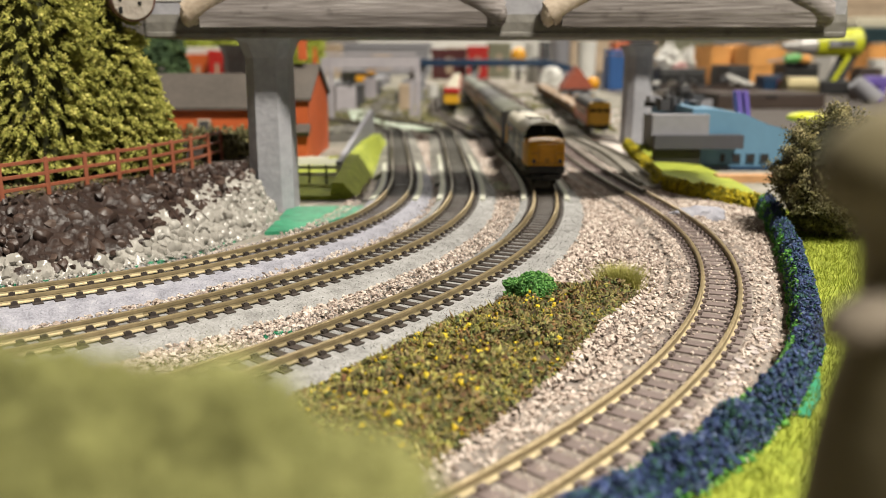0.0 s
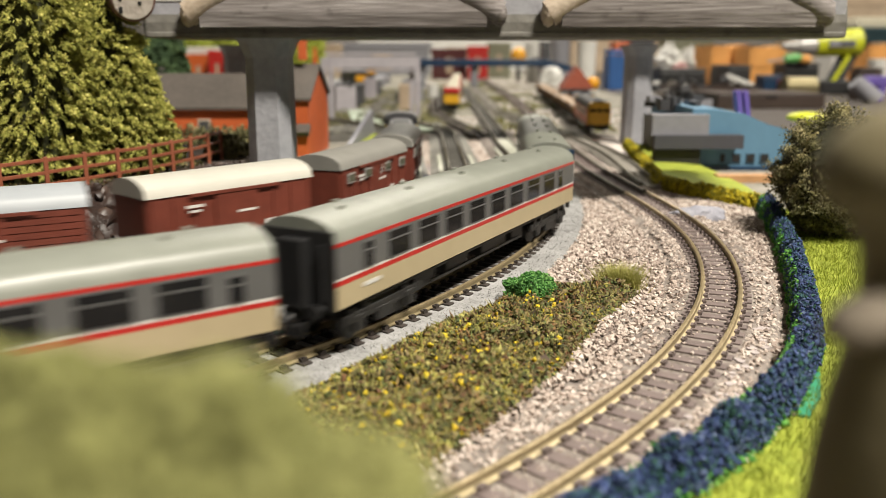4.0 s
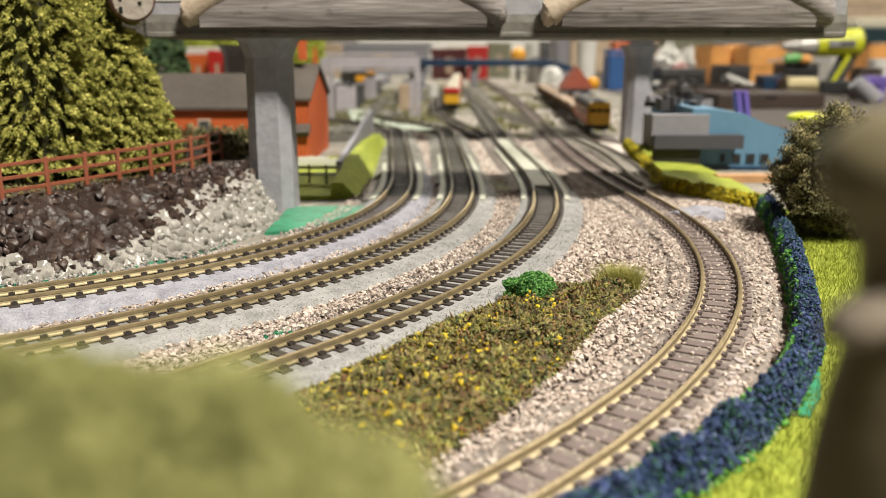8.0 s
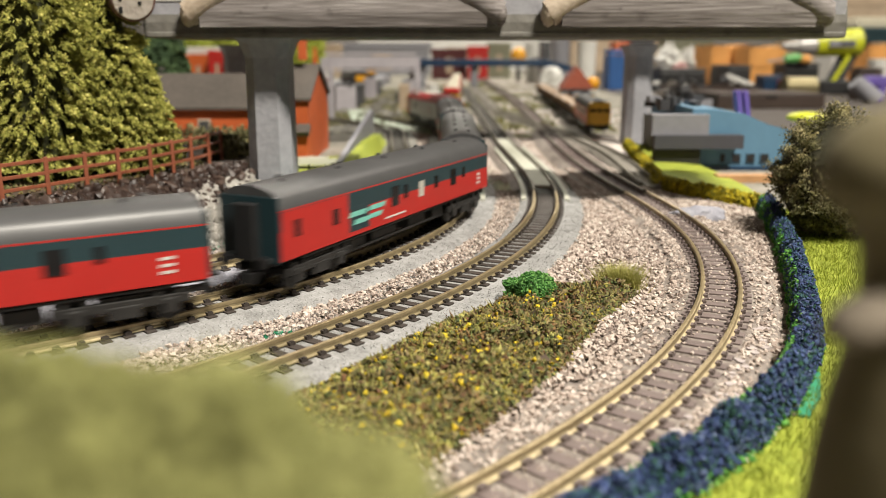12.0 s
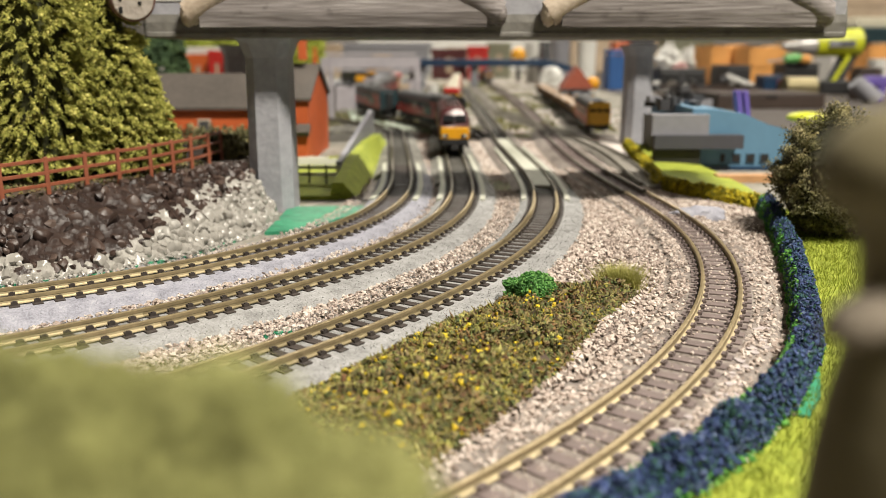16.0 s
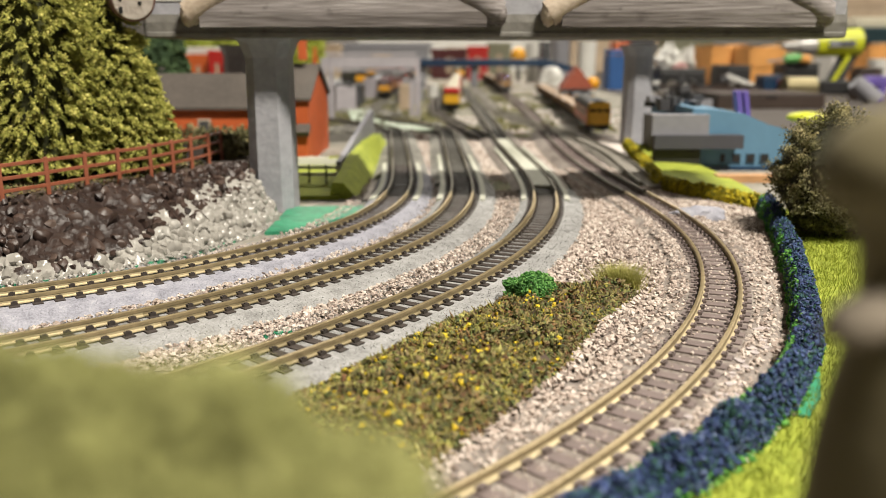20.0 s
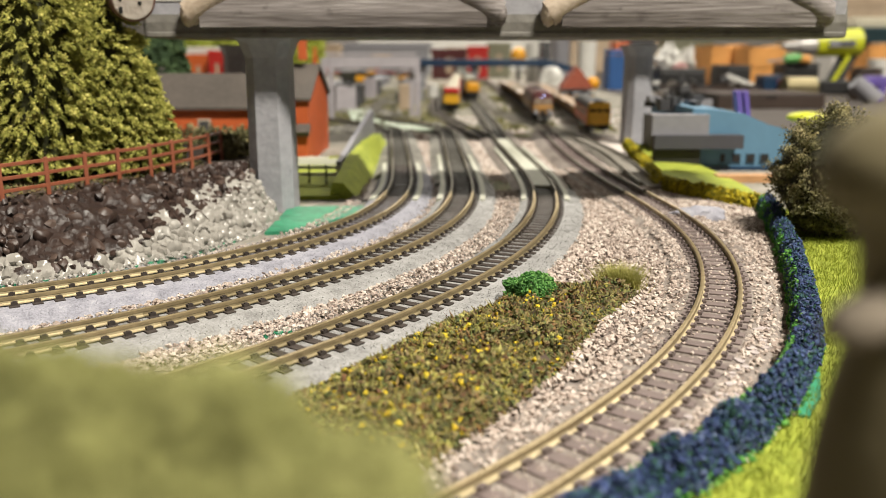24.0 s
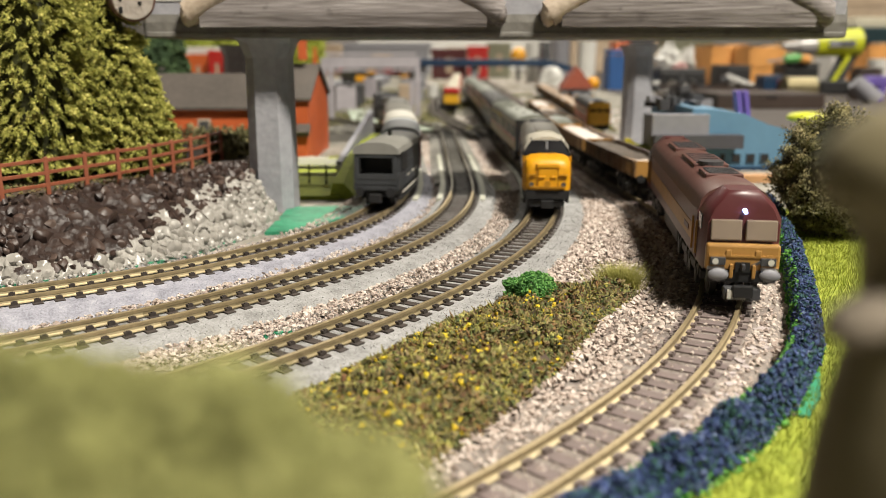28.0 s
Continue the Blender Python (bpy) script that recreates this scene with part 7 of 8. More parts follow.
def clutter(name, label, category, shape, x, y, z, sx, sy, sz, material):
    root = tagged(empty(name, x, y, z), label, category)
    if shape == "box":
        bx("carton", (0, 0, sz * 0.47), (sx, sy, sz * 0.94), material, root, bevel=min(sx, sz) * 0.03)
        bx("lid", (0, 0, sz * 0.92), (sx * 1.04, sy * 1.04, sz * 0.16), material, root, bevel=min(sx, sz) * 0.02)
        bx("tape", (0, -sy * 0.53, sz * 0.45), (sx * 0.2, 0.6, sz * 0.5), K_TAN, root)
    elif shape == "plain":
        bx("case_body", (0, 0, sz * 0.44), (sx, sy, sz * 0.88), material, root, bevel=min(sx, sz) * 0.05)
        bx("lid", (0, 0, sz * 0.945), (sx * 1.01, sy * 1.01, sz * 0.11), material, root, bevel=min(sx, sz) * 0.03)
        bx("catch", (0, -sy * 0.515, sz * 0.86), (sx * 0.1, 1.5, sz * 0.08), M_DARKGREY, root)
    elif shape == "flaps":
        bx("carton", (0, 0, sz * 0.48), (sx, sy, sz * 0.96), material, root, bevel=0.6)
        for k in (-1, 1):
            bx("flap", (k * sx * 0.26, 0, sz * 0.985), (sx * 0.47, sy * 0.98, 1.0), material, root, ry=-k * 5)
            bx("flap", (k * sx * 0.2, -sy * 0.51, sz * 0.72), (sx * 0.37, 1.0, sz * 0.42), material, root, rx=-3)
    elif shape == "drum":
        r0 = sz * 0.5
        bx("cradle", (0, 0, sz * 0.06), (sx * 0.7, sy * 0.6, sz * 0.12), K_BROWN, root)
        bm = bmesh.new()
        cyl(bm, (-sx * 0.48, 0, r0), (sx * 0.48, 0, r0), r0 * 0.94, n=28)
        part("can", bm, material, root, smooth=True)
        for k in (-1, 1):
            bm = bmesh.new()
            cyl(bm, (k * sx * 0.46, 0, r0), (k * sx * 0.5, 0, r0), r0 * 0.98, n=28)
            part("rim", bm, material, root, smooth=True)
    elif shape == "bag":
        bm = bmesh.new()
        bmesh.ops.create_icosphere(bm, subdivisions=4, radius=1)
        for v in bm.verts:
            q = v.co * 1.5 + Vector((x * 0.1, y * 0.1, 0))
            n = 0.55 * abs(noise.noise(q)) + 0.5 * abs(noise.noise(q * 2.3)) + 0.25 * abs(noise.noise(q * 5.1))
            v.co = Vector((v.co.x * sx * 0.42, v.co.y * sy * 0.42, v.co.z * sz * 0.42)) * (0.72 + n) + Vector((0, 0, sz * 0.46))
        part("wrapping", bm, material, root)
    elif shape == "can":
        bm = bmesh.new()
        cyl(bm, (0, 0, 0), (0, 0, sz * 0.9), sx * 0.47, sx * 0.5, 24)
        part("can", bm, material, root, smooth=True)
        bm = bmesh.new()
        cyl(bm, (0, 0, sz * 0.88), (0, 0, sz), sx * 0.52, n=24)
        part("lid", bm, material, root, smooth=True)
    elif shape == "cone":
        bm = bmesh.new()
        cyl(bm, (0, 0, 2), (0, 0, sz), sx * 0.4, sx * 0.1, 20)
        part("cone_body", bm, material, root, smooth=True)
        bx("foot", (0, 0, 1), (sx, sx, 2), material, root)
    elif shape == "ball":
        bm = bmesh.new()
        cyl(bm, (0, 0, 0), (0, 0, sz * 0.5), sx * 0.12, n=10)
        part("stand", bm, M_DARKGREY, root)
        bm = bmesh.new()
        bmesh.ops.create_icosphere(bm, subdivisions=3, radius=sx * 0.5, matrix=Matrix.Translation((0, 0, sz - sx * 0.5)))
        part("ball", bm, material, root, smooth=True)
    elif shape == "tray":
        bx("tray_floor", (0, 0, 1), (sx, sy, 2), material, root)
        for k in (-1, 1):
            bx("tray_side", (0, k * sy / 2, sz * 0.3), (sx, 2, sz * 0.6), material, root)
            bx("tray_end", (k * sx / 2, 0, sz * 0.3), (2, sy, sz * 0.6), material, root)
        r = random.Random(4)
        for i in range(26):
            s = r.uniform(4, 14)
            bx("loose_part", (r.uniform(-0.42, 0.42) * sx, r.uniform(-0.45, 0.3) * sy, sz * r.uniform(0.3, 0.95)), (s, s * 0.7, s * 0.5), r.choice((M_DARKGREY, M_STEEL, M_BLACK, M_WHITE)), root, rz=r.uniform(0, 90), rx=r.uniform(-30, 30))
    else:
        bm = bmesh.new()
        bmesh.ops.create_icosphere(bm, subdivisions=4, radius=1)
        for v in bm.verts:
            n = noise.noise(v.co * 1.6 + Vector((x, y, 0))) * 0.35 + noise.noise(v.co * 4 + Vector((y, x, 0))) * 0.2
            v.co = Vector((v.co.x * sx / 2, v.co.y * sy / 2, v.co.z * sz / 2)) * (1 + n) + Vector((0, 0, sz * 0.45))
        part("wrapping", bm, material, root, smooth=True)
    return root


for row in (
    ("storage_box", "orange cardboard box with folded flaps on the workbench", "box", "flaps", 579, 1760, -6, 72, 120, 83, K_ORANGE),
    ("storage_box", "orange cardboard box with folded flaps on the workbench", "box", "flaps", 617, 1645, -6, 68, 90, 80, K_ORANGE),
    ("storage_box", "orange cardboard box with folded flaps on the workbench", "box", "flaps", 895, 1745, -6, 67, 90, 85, K_ORANGE),
    ("tub", "white plastic tub on the workbench", "tub", "can", 262, 1535, -6, 33, 70, 88, M_WHITE),
    ("tub", "white plastic tub on the workbench", "tub", "can", 208, 1935, -6, 37, 70, 89, M_WHITE),
    ("tub", "pale grey plastic tub on the workbench", "tub", "can", 283, 2035, -6, 44, 70, 98, M_GREY_CARD),
    ("storage_box", "blue cardboard box on the workbench", "box", "plain", 324, 1580, -6, 34, 60, 73, K_BLUE),
    ("storage_box", "orange red box behind the blue box", "box", "plain", 365, 1750, -6, 29, 60, 89, P_ORANGE),
    ("crate", "dark plastic crate on the workbench", "crate", "plain", 222, 1840, -6, 17, 80, 91, M_DARKGREY),
    ("parts_tray", "grey tray with loose metal parts", "tray", "tray", 260, 975, -6, 62, 150, 29, M_GREY_CARD),
    ("bag", "crumpled white plastic bag", "bag", "bag", 440, 1645, -6, 56, 90, 90, M_WHITE),
    ("bag", "crumpled pale plastic bag", "bag", "bag", 502, 1730, -6, 32, 60, 89, M_WHITE),
    ("bag", "crumpled pink plastic bag", "bag", "bag", 430, 1525, -6, 34, 50, 57, K_PINK),
    ("crate", "black crate below the bags", "crate", "plain", 407, 1450, -6, 78, 60, 41, M_BLACK),
    ("crate", "dark tool box on the workbench", "crate", "plain", 512, 1495, -6, 42, 90, 46, M_BLACK),
    ("parts_tray", "brown tray with loose parts", "tray", "tray", 381, 1260, -6, 148, 120, 31, K_BROWN),
    ("tool_case", "dark brown tool case on the workbench", "case", "plain", 403, 1075, -6, 132, 110, 18, K_BROWN),
    ("paint_tin", "brass coloured tin lying on its side", "tin", "drum", 522, 1225, -6, 45, 50, 34, K_BRASS),
    ("storage_box", "dark blue box with white lid", "box", "plain", 514, 1320, -6, 29, 40, 33, P_NAVY),
    ("storage_box", "small red box on the workbench", "box", "plain", 525, 1290, -6, 10, 20, 25, P_RED),
    ("crate", "black crate behind the drill", "crate", "plain", 643, 1530, -6, 61, 60, 49, M_BLACK),
    ("tool_case", "dark grey machine case below the drill", "case", "plain", 614, 1215, -6, 33, 30, 46, K_BROWN),
    ("tub", "white tub beside the purple clamp", "tub", "can", 688, 1325, -6, 32, 50, 58, M_WHITE),
    ("storage_box", "maroon box beyond the tracks", "box", "box", 16, 2230, -6, 92, 60, 79, P_MAROON),
    ("storage_box", "red box beyond the tracks", "box", "box", 87, 2130, -6, 50, 60, 84, P_RED),
    ("ball", "yellow ball beyond the tracks", "ball", "ball", 181, 2020, -6, 39, 40, 80, P_YELLOW),
    ("ball", "yellow ball near the small house", "ball", "ball", 181, 1010, -6, 16, 20, 39, P_YELLOW),
    ("storage_box", "grey green box beyond the tracks", "box", "box", 154, 2330, -6, 61, 60, 94, K_OLIVE),
    ("storage_box", "white box beyond the station", "box", "box", -434, 1530, -6, 52, 60, 77, M_WHITE),
    ("storage_box", "orange red box beyond the station", "box", "box", -423, 1465, -6, 37, 30, 65, P_ORANGE),
    ("storage_box", "red box beyond the station", "box", "box", -382, 1440, -6, 29, 40, 71, P_RED),
    ("storage_box", "white box beyond the station", "box", "box", -350, 1420, -6, 24, 40, 67, M_WHITE),
    ("traffic_cone", "orange cone beyond the station", "cone", "cone", -185, 1215, -6, 19, 30, 75, P_ORANGE),
    ("storage_box", "pale grey long box beyond the gantry", "box", "box", -190, 2660, -6, 297, 120, 98, M_GREY_CARD),
    ("storage_box", "cream box beyond the gantry", "box", "box", -328, 2440, -6, 66, 80, 93, K_TAN),
    ("storage_box", "white long box by the wall", "box", "box", 90, 3375, -6, 816, 150, 128, M_WHITE),
    ("storage_box", "pale box by the wall", "box", "box", 644, 3075, -6, 378, 150, 134, K_TAN),
    ("storage_box", "dark box by the wall", "box", "box", 564, 2445, -6, 77, 90, 111, M_DARKGREY),
    ("storage_box", "grey green box by the wall", "box", "box", 760, 2660, -6, 139, 120, 122, K_OLIVE),
    ("storage_box", "tan box by the wall", "box", "box", 958, 2260, -6, 97, 120, 116, K_TAN),
    ("storage_box", "white box by the wall", "box", "box", 913, 1945, -6, 69, 90, 97, M_WHITE),
    ("storage_box", "cream cardboard box standing by the wall", "box", "box", 1275, 2500, -6, 150, 90, 168, M_CREAM),
    ("storage_box", "dark teal box standing by the wall", "box", "box", 1240, 2440, -6, 190, 60, 138, P_TEAL),
    ("storage_box", "tan cardboard box standing by the wall", "box", "box", 1330, 2720, -6, 260, 90, 250, K_TAN),
    ("hut", "small grey hut beyond the tracks", "hut", "box", -40, 1115, -6, 26, 30, 33, M_GREY_CARD),
    ("hut", "small tan hut beyond the tracks", "hut", "box", -44, 960, -6, 12, 20, 32, K_TAN),
    ("crate", "dark crate beyond the gantry", "crate", "box", -121, 1075, -6, 36, 50, 28, M_DARKGREY),
    ("storage_box", "white plastic pot beyond the tracks", "box", "can", -15, 1210, -6, 16, 20, 23, M_WHITE),
    ("glue_bottle", "white glue bottle lying beyond the siding", "bottle", "lump", 185, 1415, -6, 37, 30, 47, M_WHITE),
):
    clutter(*row)


def drill():
    root = tagged(empty("cordless_drill", 638, 1400, -6), "lime yellow cordless drill with grey chuck standing on the bench", "drill")
    bm = bmesh.new()
    cyl(bm, (-22, 0, 80), (50, 0, 84), 19, 23, 20)
    part("motor_housing", bm, K_LIMEPLASTIC, root, smooth=True)
    bm = bmesh.new()
    cyl(bm, (50, 0, 84), (60, 0, 84), 20, 13, 20)
    part("end_cap", bm, M_BLACK, root, smooth=True)
    bm = bmesh.new()
    cyl(bm, (-76, 0, 78), (-48, 0, 78), 4, 11, 16)
    cyl(bm, (-48, 0, 78), (-22, 0, 79), 13, 16, 16)
    part("chuck", bm, P_SILVER, root, smooth=True)
    bm = bmesh.new()
    cyl(bm, (40, 6, 66), (16, 6, 14), 14, 13, 12)
    part("grip", bm, M_DARKGREY, root, smooth=True)
    bx("grip_stripe", (20, -12, 41), (7, 5, 48), K_LIMEPLASTIC, root, ry=28, bevel=1)
    bx("battery", (18, 4, 11), (60, 44, 22), M_BLACK, root, bevel=3)
    bx("label_plate", (14, -21, 82), (42, 4, 10), M_GREY_CARD, root)
    bx("label_window", (22, -23.4, 82), (22, 1, 5), M_DARKGREY, root)


def screwdriver():
    root = tagged(empty("screwdriver", 625, 1495, 52), "green and orange screwdriver lying on a black crate", "screwdriver")
    bm = bmesh.new()
    cyl(bm, (-18, 0, -2), (10, 0, 1), 7, 9, 12)
    part("handle", bm, K_GREEN, root, smooth=True)
    bm = bmesh.new()
    cyl(bm, (9, 0, 0), (26, 0, -3), 9, 7, 12)
    part("grip_end", bm, K_ORANGE, root, smooth=True)
    bm = bmesh.new()
    cyl(bm, (-48, 0, -6), (-18, 0, -2), 2, n=8)
    part("blade", bm, M_GREY_CARD, root, smooth=True)


def clamp():
    root = tagged(empty("clamp", 588, 1130, -6), "purple plastic spring clamp on the bench", "clamp")
    bx("jaw", (0, 0, 30), (38, 14, 13), K_PURPLE, root, bevel=2)
    bx("arm", (4, 0, 14), (11, 12, 28), K_PURPLE, root, ry=8, bevel=2)
    bm = bmesh.new()
    cyl(bm, (-34, -6, 29), (-6, -10, 4), 11, 13, 16)
    part("spring_cover", bm, M_GREY_CARD, root, smooth=True)


def white_strip():
    root = tagged(empty("plastic_strip", 512, 1440, 0), "white plastic strip leaning on the tool box", "plastic strip")
    bx("strip", (0, 0, 14), (52, 8, 8), M_WHITE, root, ry=20, bevel=1.5)
    bx("strip_foot", (22, 0, 1), (6, 8, 14), M_WHITE, root)


screwdriver()
clamp()
white_strip()
drill()


def blue_building():
    root = tagged(empty("blue_building"), "light blue card building with grey canopy and small windows", "building")
    bm = bmesh.new()
    out = [(138, -6), (215, -6), (215, 10), (200, 17), (186, 20.5), (172, 26.5), (155, 29), (143, 29.5), (140, 20)]
    prism(bm, out, 472, 560)
    part("blue_wall", bm, M_BLUE_CARD, root)
    bx("grey_front", (134, 470, 20.5), (32, 10, 12), M_GREY_CARD, root)
    bx("canopy", (144, 466, 11.5), (50, 9, 7.5), M_GREYDK, root, "dark slate canopy")
    for i in range(4):
        w = bx("window", (161 + i * 8.1, 471.8, 1.4), (4.6 if i else 2.4, 1.2, 4.8), M_BLACK, root)
        bx("window_frame", (161 + i * 8.1, 471.9, 1.4), (5.6 if i else 3.2, 0.8, 5.8), M_BLUE_CARD, w)
    # Black box added as the dark, shaded gap under the canopy.
    bx("canopy_gap_shade", (133, 467, 1), (26, 5, 12), M_BLACK, root, "black box as the shaded gap under the canopy")
    bx("plinth", (178, 471, -4.6), (76, 3, 2.4), P_NAVY, root)
    for k in (-1, 1):
        bx("roof_fin", (187 + k * 2.3, 520, 28.5), (2.7, 8, 18), K_PURPLE, root, ry=-10)
    r = random.Random(8)
    for i in range(12):
        bx("roof_unit", (126 + r.uniform(0, 32), 500 + r.uniform(0, 30), 28 + r.uniform(0, 7)), (r.uniform(4, 10), 6, r.uniform(3, 8)), r.choice((M_BLACK, M_DARKGREY, M_GREY_CARD)), root, rz=r.uniform(0, 40))
    bx("back_block", (152, 520, 8), (40, 50, 28), M_GREY_CARD, root)


blue_building()
bx("timber_edge", (168, 427, -3.9), (50, 8, 4.4), M_PLY, None)
tagged(bpy.data.objects["timber_edge"], "pale orange wooden board edge", kind="structure")
bm = bmesh.new()
bmesh.ops.create_icosphere(bm, subdivisions=3, radius=1)
for v in bm.verts:
    v.co = Vector((v.co.x * 13, v.co.y * 10, v.co.z * 3.6))
bmesh.ops.translate(bm, vec=(229, 520, 21), verts=bm.verts[:])
cyl(bm, (229, 520, -6), (229, 520, 19), 5, n=10)
tagged(part("yellow_disc", bm, K_LIMEPLASTIC, smooth=True), "lime yellow plastic disc on a stem", "disc")


K_LILAC = mat("lilac_grey_card", (0.3256, 0.3034, 0.3256), 0.6, 0, 0.15, 120, 0.1)


def gantry():
    root = tagged(empty("signal_gantry"), "pale grey signal gantry across the far tracks", "gantry")
    for x, y in ((-114, 800), (-108, 806), (-31, 826), (-25, 832)):
        bx("gantry_post", (x, y, 25), (4.4, 5, 62), K_LILAC, root)
        bx("post_foot", (x, y, -4), (7, 7, 4), K_LILAC, root)
    for z, h, y in ((52, 11, 815), (44, 1.6, 812), (60, 2, 812)):
        bm = bmesh.new()
        box(bm, (-70, y, z), (88, 7 if h > 5 else 4, h), rz=10)
        part("gantry_beam", bm, K_LILAC, root)


gantry()


def viaduct():
    root = tagged(empty("blue_viaduct"), "dark blue girder bridge across the far end", "bridge")
    bx("girder", (75, 1600, 43), (250, 30, 13), P_NAVY, root, bevel=1)
    for x in (-40, 60, 200):
        bx("bridge_pier", (x, 1606, 16), (14, 20, 44), M_GREY_CARD, root)
    bx("girder", (213, 1560, 38), (52, 30, 11), P_NAVY, root, ry=14)
    for i in range(10):
        bx("girder_rib", (-40 + i * 26, 1584, 44), (2, 2, 12), P_NAVY, root)


viaduct()


def small_house(label, x, y, w, d, h, wall, roof):
    root = tagged(empty("small_house", x, y, -6), label, "house")
    bx("wall", (0, 0, h * 0.3), (w, d, h * 0.6), wall, root)
    bm = bmesh.new()
    prism(bm, [(-w * 0.62, h * 0.5), (0, h), (w * 0.62, h * 0.5)], -d * 0.6, d * 0.6)
    part("roof", bm, roof, root)
    for k in (-1, 1):
        bx("window", (k * w * 0.25, -d / 2 - 0.4, h * 0.32), (w * 0.2, 1, h * 0.2), P_GLASS, root)


M_REDROOF = mat("brick_red_roof", (0.2664, 0.0629, 0.0333), 0.7, 0, 0.2, 200, 0.2)
small_house("small house with brick red roof by the siding", 160, 1010, 32, 30, 51, M_GREY_CARD, M_REDROOF)
small_house("tiny grey house beyond the station", -175, 900, 60, 40, 45, M_GREY_CARD, M_ROOF)

# far greenery and loose scatter
M_STRIP = mat("olive_ground_tone", [(0.0888, 0.0888, 0.0222), (0.1776, 0.1702, 0.0444)], 0.9, 0, 0, 300, 0.4)
def far_scatter(label, box4, n, z, size, material, seed, shape=None):
    rg = np.random.default_rng(seed)
    x0, x1, y0, y1 = box4
    q = np.column_stack([rg.uniform(x0, x1, n), rg.uniform(y0, y1, n)])
    q = q[[noise.noise((x * 0.02, y * 0.012, seed)) > -0.02 for x, y in q]]
    q = clear_of(q, [LINE_D, LINE_C, LINE_E, LINE_F], 9) if y0 < 900 else q
    ob = pebbles("ground_scatter", with_z(q, z, 0.6, seed), size * rg.uniform(0.5, 1.5, len(q)), material, seed=seed, shape=shape)
    tagged(ob, label, "ground cover", kind="stuff")


far_scatter("olive green scatter between the far tracks", (-30, 150, 700, 1900), 5200, -4.6, 1.6, M_STRIP, 301)
far_scatter("pale stone scatter between the far tracks", (-60, 220, 690, 2000), 5200, -4.8, 1.7, M_PALE, 302)
far_scatter("dark grey scatter beyond the gantry", (-190, 0, 690, 1500), 5200, -4.6, 2.4, M_DARKBED, 303)
far_scatter("dark green scatter beyond the gantry", (-190, 10, 700, 1500), 3200, -4.0, 2.6, M_DARKTREE, 304)
for i in range(26):
    r = random.Random(700 + i)
    x, y = r.uniform(-150, 5), r.uniform(860, 1500)
    if min(np.hypot(q.p[:1700:5, 0] - x, q.p[:1700:5, 1] - y).min() for q in (LINE_A, LINE_B, LINE_F)) < 26:
        continue
    root = tagged(empty("scenery_block", x, y, -6), r.choice(("weathered grey card scenery block", "pale card scenery block with dark cap")), "scenery block")
    w, h = r.uniform(8, 26), r.uniform(8, 34)
    bx("block_body", (0, 0, h * 0.45), (w, r.uniform(8, 20), h * 0.9), r.choice((M_GREY_CARD, K_TAN, M_DARKGREY, K_OLIVE, K_LILAC)), root, bevel=0.8, rz=r.uniform(-30, 30))
    bx("cap", (0, 0, h * 0.95), (w * 0.8, 7, h * 0.1), r.choice((M_DARKGREY, M_WHITE, K_BROWN)), root, rz=r.uniform(-30, 30))
M_DKGREEN = mat("dark_green_foliage", [(0.00888, 0.0259, 0.0074), (0.0296, 0.0592, 0.0185), (0.0518, 0.0888, 0.0296)], 0.9, 0, 0, 300, 0.3, island=1.5)
bush("dark green tree beyond the station house", -232, 700, -6, 22, 86, M_DKGREEN, 31, 1500, 2.6, "far_tree")
bush("lime green bush beyond the station", -285, 1720, -6, 46, 104, M_LIME_BLADE, 32, 2200, 4.5, "far_bush")
bush("lime green bush beyond the station", -460, 1740, -6, 84, 112, M_LIME_BLADE, 33, 3600, 5.0, "far_bush")
for i, (x, y) in enumerate(((25, 700), (66, 720), (96, 760), (62, 900), (30, 1050), (75, 1150), (100, 950))):
    bush("low olive scrub between far tracks", x, y, -6, 7, 5, M_DARKTREE, 60 + i, 160, 1.3, "scrub")
# mint green path beyond the tracks
M_MINT = mat("mint_painted_path", (0.37, 0.4292, 0.3404), 0.7, 0, 0.15, 100, 0.1)
bm = bmesh.new()
flat(bm, [(-108, 940), (-84, 945), (-62, 800), (-44, 752), (-8, 722), (-8, 684), (-58, 712), (-86, 780)], -6.5, -1.9)
tagged(part("path", bm, M_MINT), "pale mint green painted path", kind="structure")
# olive strips across the tracks
for x, y, w in ((27, 655, 26), (68, 660, 34)):
    bm = bmesh.new()
    flat(bm, [(x - w / 2, y - 9), (x + w / 2, y - 9), (x + w / 2, y + 9), (x - w / 2, y + 9)], -6.6, -3.7)
    tagged(part("grass_strip", bm, M_STRIP), "flat olive strip between the tracks", kind="structure")

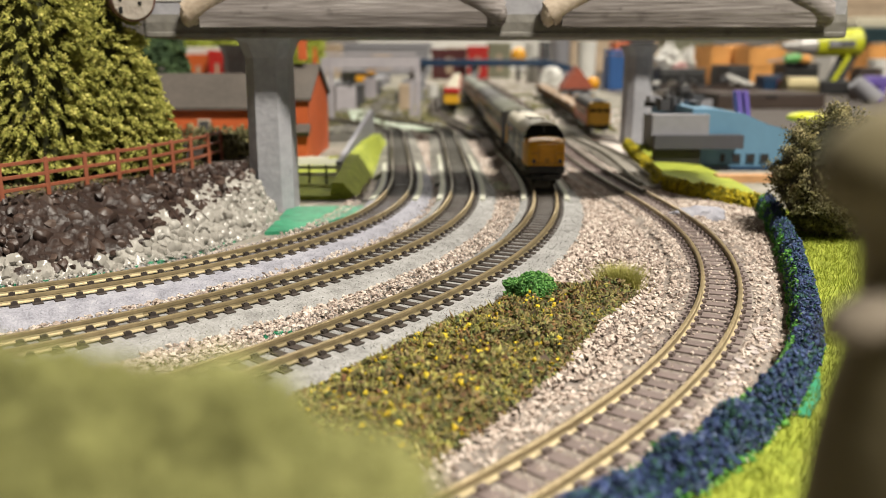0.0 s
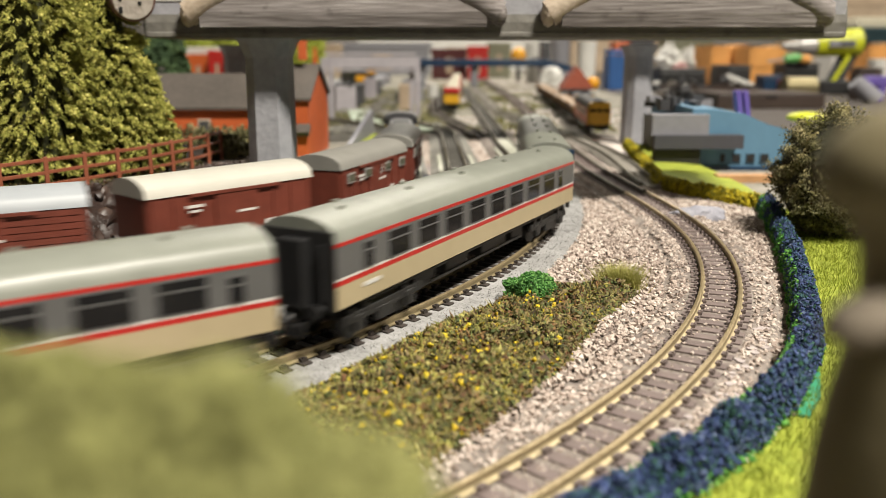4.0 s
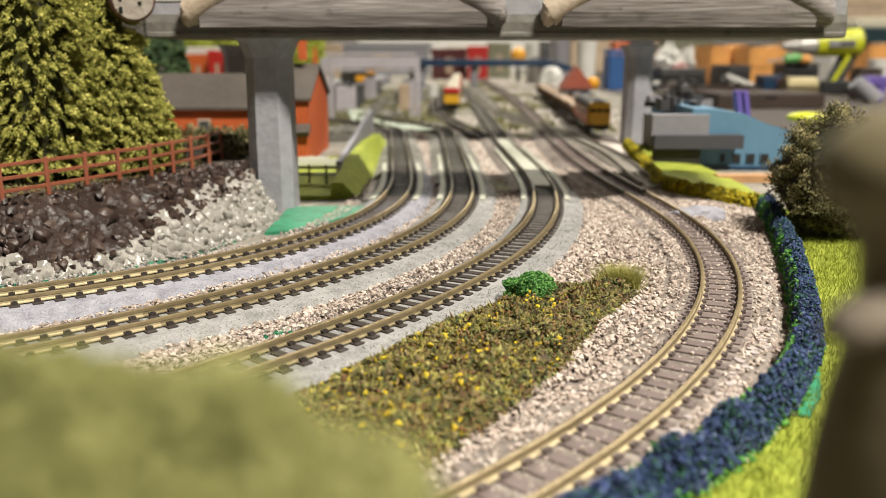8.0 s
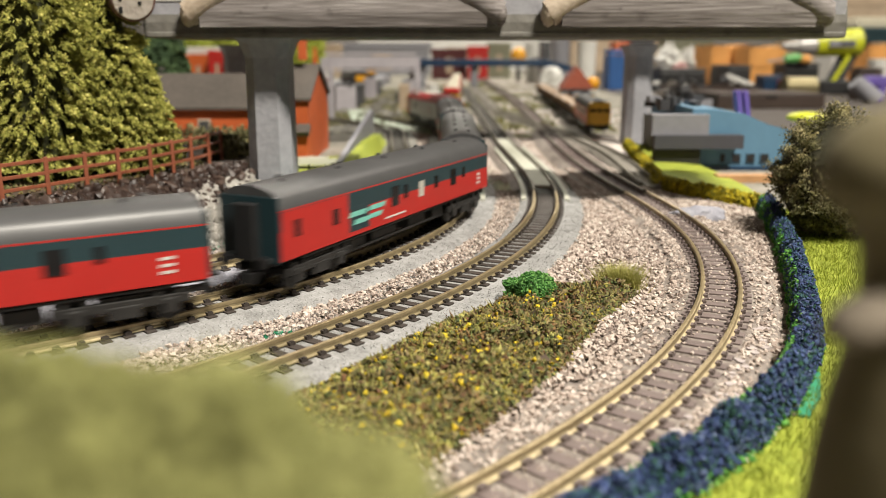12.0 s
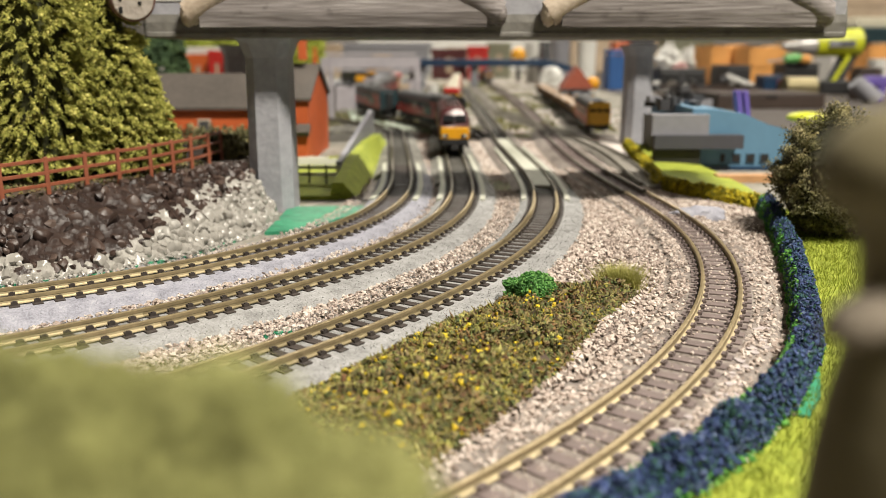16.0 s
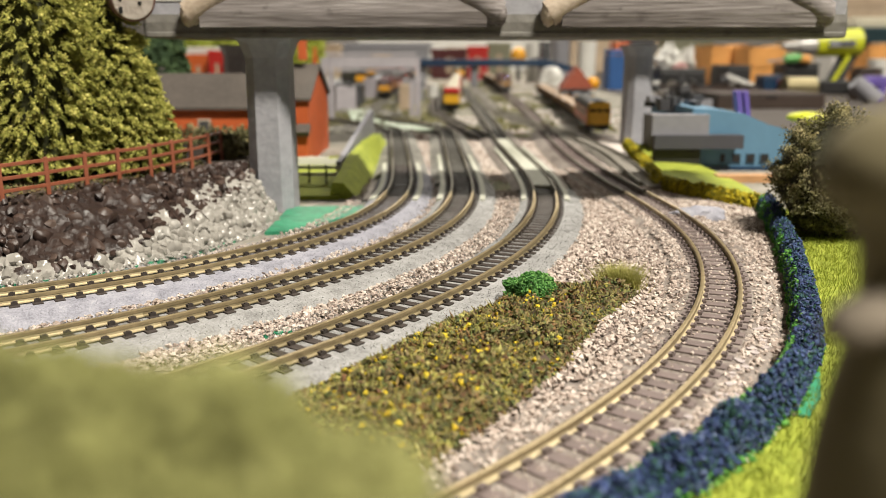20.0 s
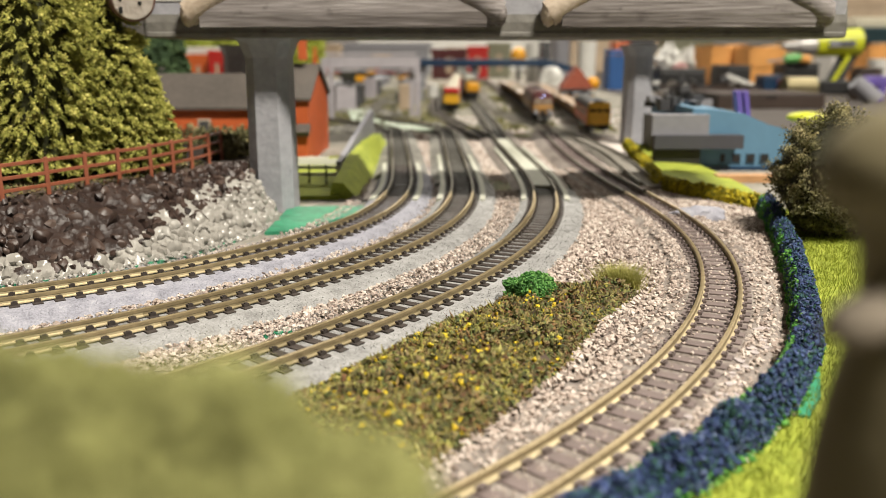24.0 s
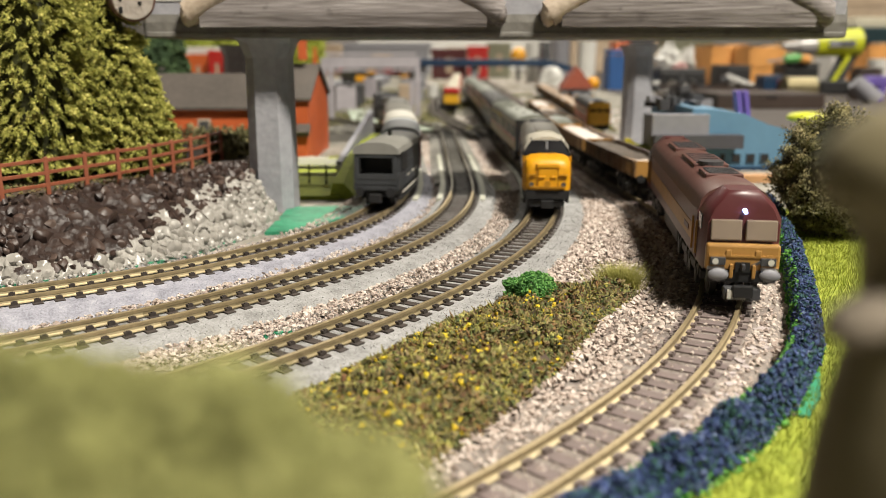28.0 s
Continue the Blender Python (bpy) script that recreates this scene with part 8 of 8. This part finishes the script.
# parked stock
K_AMBER = mat("amber_yellow_paint", (0.5476, 0.296, 0.0148), 0.4, 0, 0.08, 200, 0.05)
rc = railcar("orange and red parked railcar with cream roof", K_AMBER, P_PALE, M_CREAM, upper=P_RED)
rc.matrix_basis = pose(0.0105, 0.972, 0, 0, 0, -91)
for i in range(1, 5):
    q = railcar("red and pale grey parked coach with cream roof", P_RED, P_PALE, M_CREAM, upper=P_RED)
    q.matrix_basis = pose(0.0105 + i * 0.0035, 0.972 + i * 0.126, 0, 0, 0, -91)
pk = railcar("black parked locomotive with yellow front and orange sides", K_AMBER, P_ORANGE, M_BLACK, upper=K_AMBER)
pk.matrix_basis = pose(0.124, 0.695, 0, 0, 0, -94)
pw = box_wagon("orange parked wagon with gold ends", "parked trains")
pw.matrix_basis = pose(0.130, 0.806, 0, 0, 0, -93)
for i in range(1, 6):
    copy_thing(pw, pose(0.130 + i * 0.0045, 0.806 + i * 0.094, 0, 0, 0, -93))
for x, y, rz in ((-143, 1275, -72), (-162, 1774, -80)):
    q = railcar("dark parked locomotive with yellow front", P_YELLOW, M_BLACK, M_DARKGREY)
    q.matrix_basis = pose(x * MM, (y + 60) * MM, 0.012, 0, 0, rz)
bx("platform", (-158, 1560, 0), (74, 760, 24), M_GREY_CARD, None)
tagged(bpy.data.objects["platform"], "grey raised platform", kind="structure")


# ---- what moves ----
def motions():
    la, lc = LINE_A.length, LINE_C.length
    run_train(TRAIN_C, LINE_C, -1, [(0, 319), (1, 120), (2, -90), (3, -300), (5.5, -832), (8, -1340), (21.5, 1560 - lc), (25, 870 - lc), (26, 650 - lc), (27, 452 - lc), (27.5, 350 - lc), (28, 250 - lc)])
    run_train(TRAIN_A, LINE_A, 1, [(0, -390), (2.5, 65), (3, 158), (5.5, 603), (6.5, 810), (7.5, 1010), (8.5, 1190), (23, la - 360), (25.5, la + 105), (26, la + 193), (26.5, la + 281), (27, la + 376), (27.5, la + 476), (28, la + 580)])
    run_train(TRAIN_B, LINE_B, 1, [(0, -330), (7.5, -250), (9, 33.5), (9.5, 131), (10, 228), (11, 442), (12, 662), (12.5, 768), (14.5, 1180), (15, 1255), (15.5, 1333), (16, 1410), (17, 1532), (18, 1648), (19, 1866), (20, 2080), (21, 2290), (21.5, 2385), (24, 2600), (28, 2690)])
    run_train(TRAIN_D, LINE_D, -1, [(0, 2300), (12, 2250), (20, 1280), (25, 552), (26, 420), (27, 288), (28, 152)])


motions()
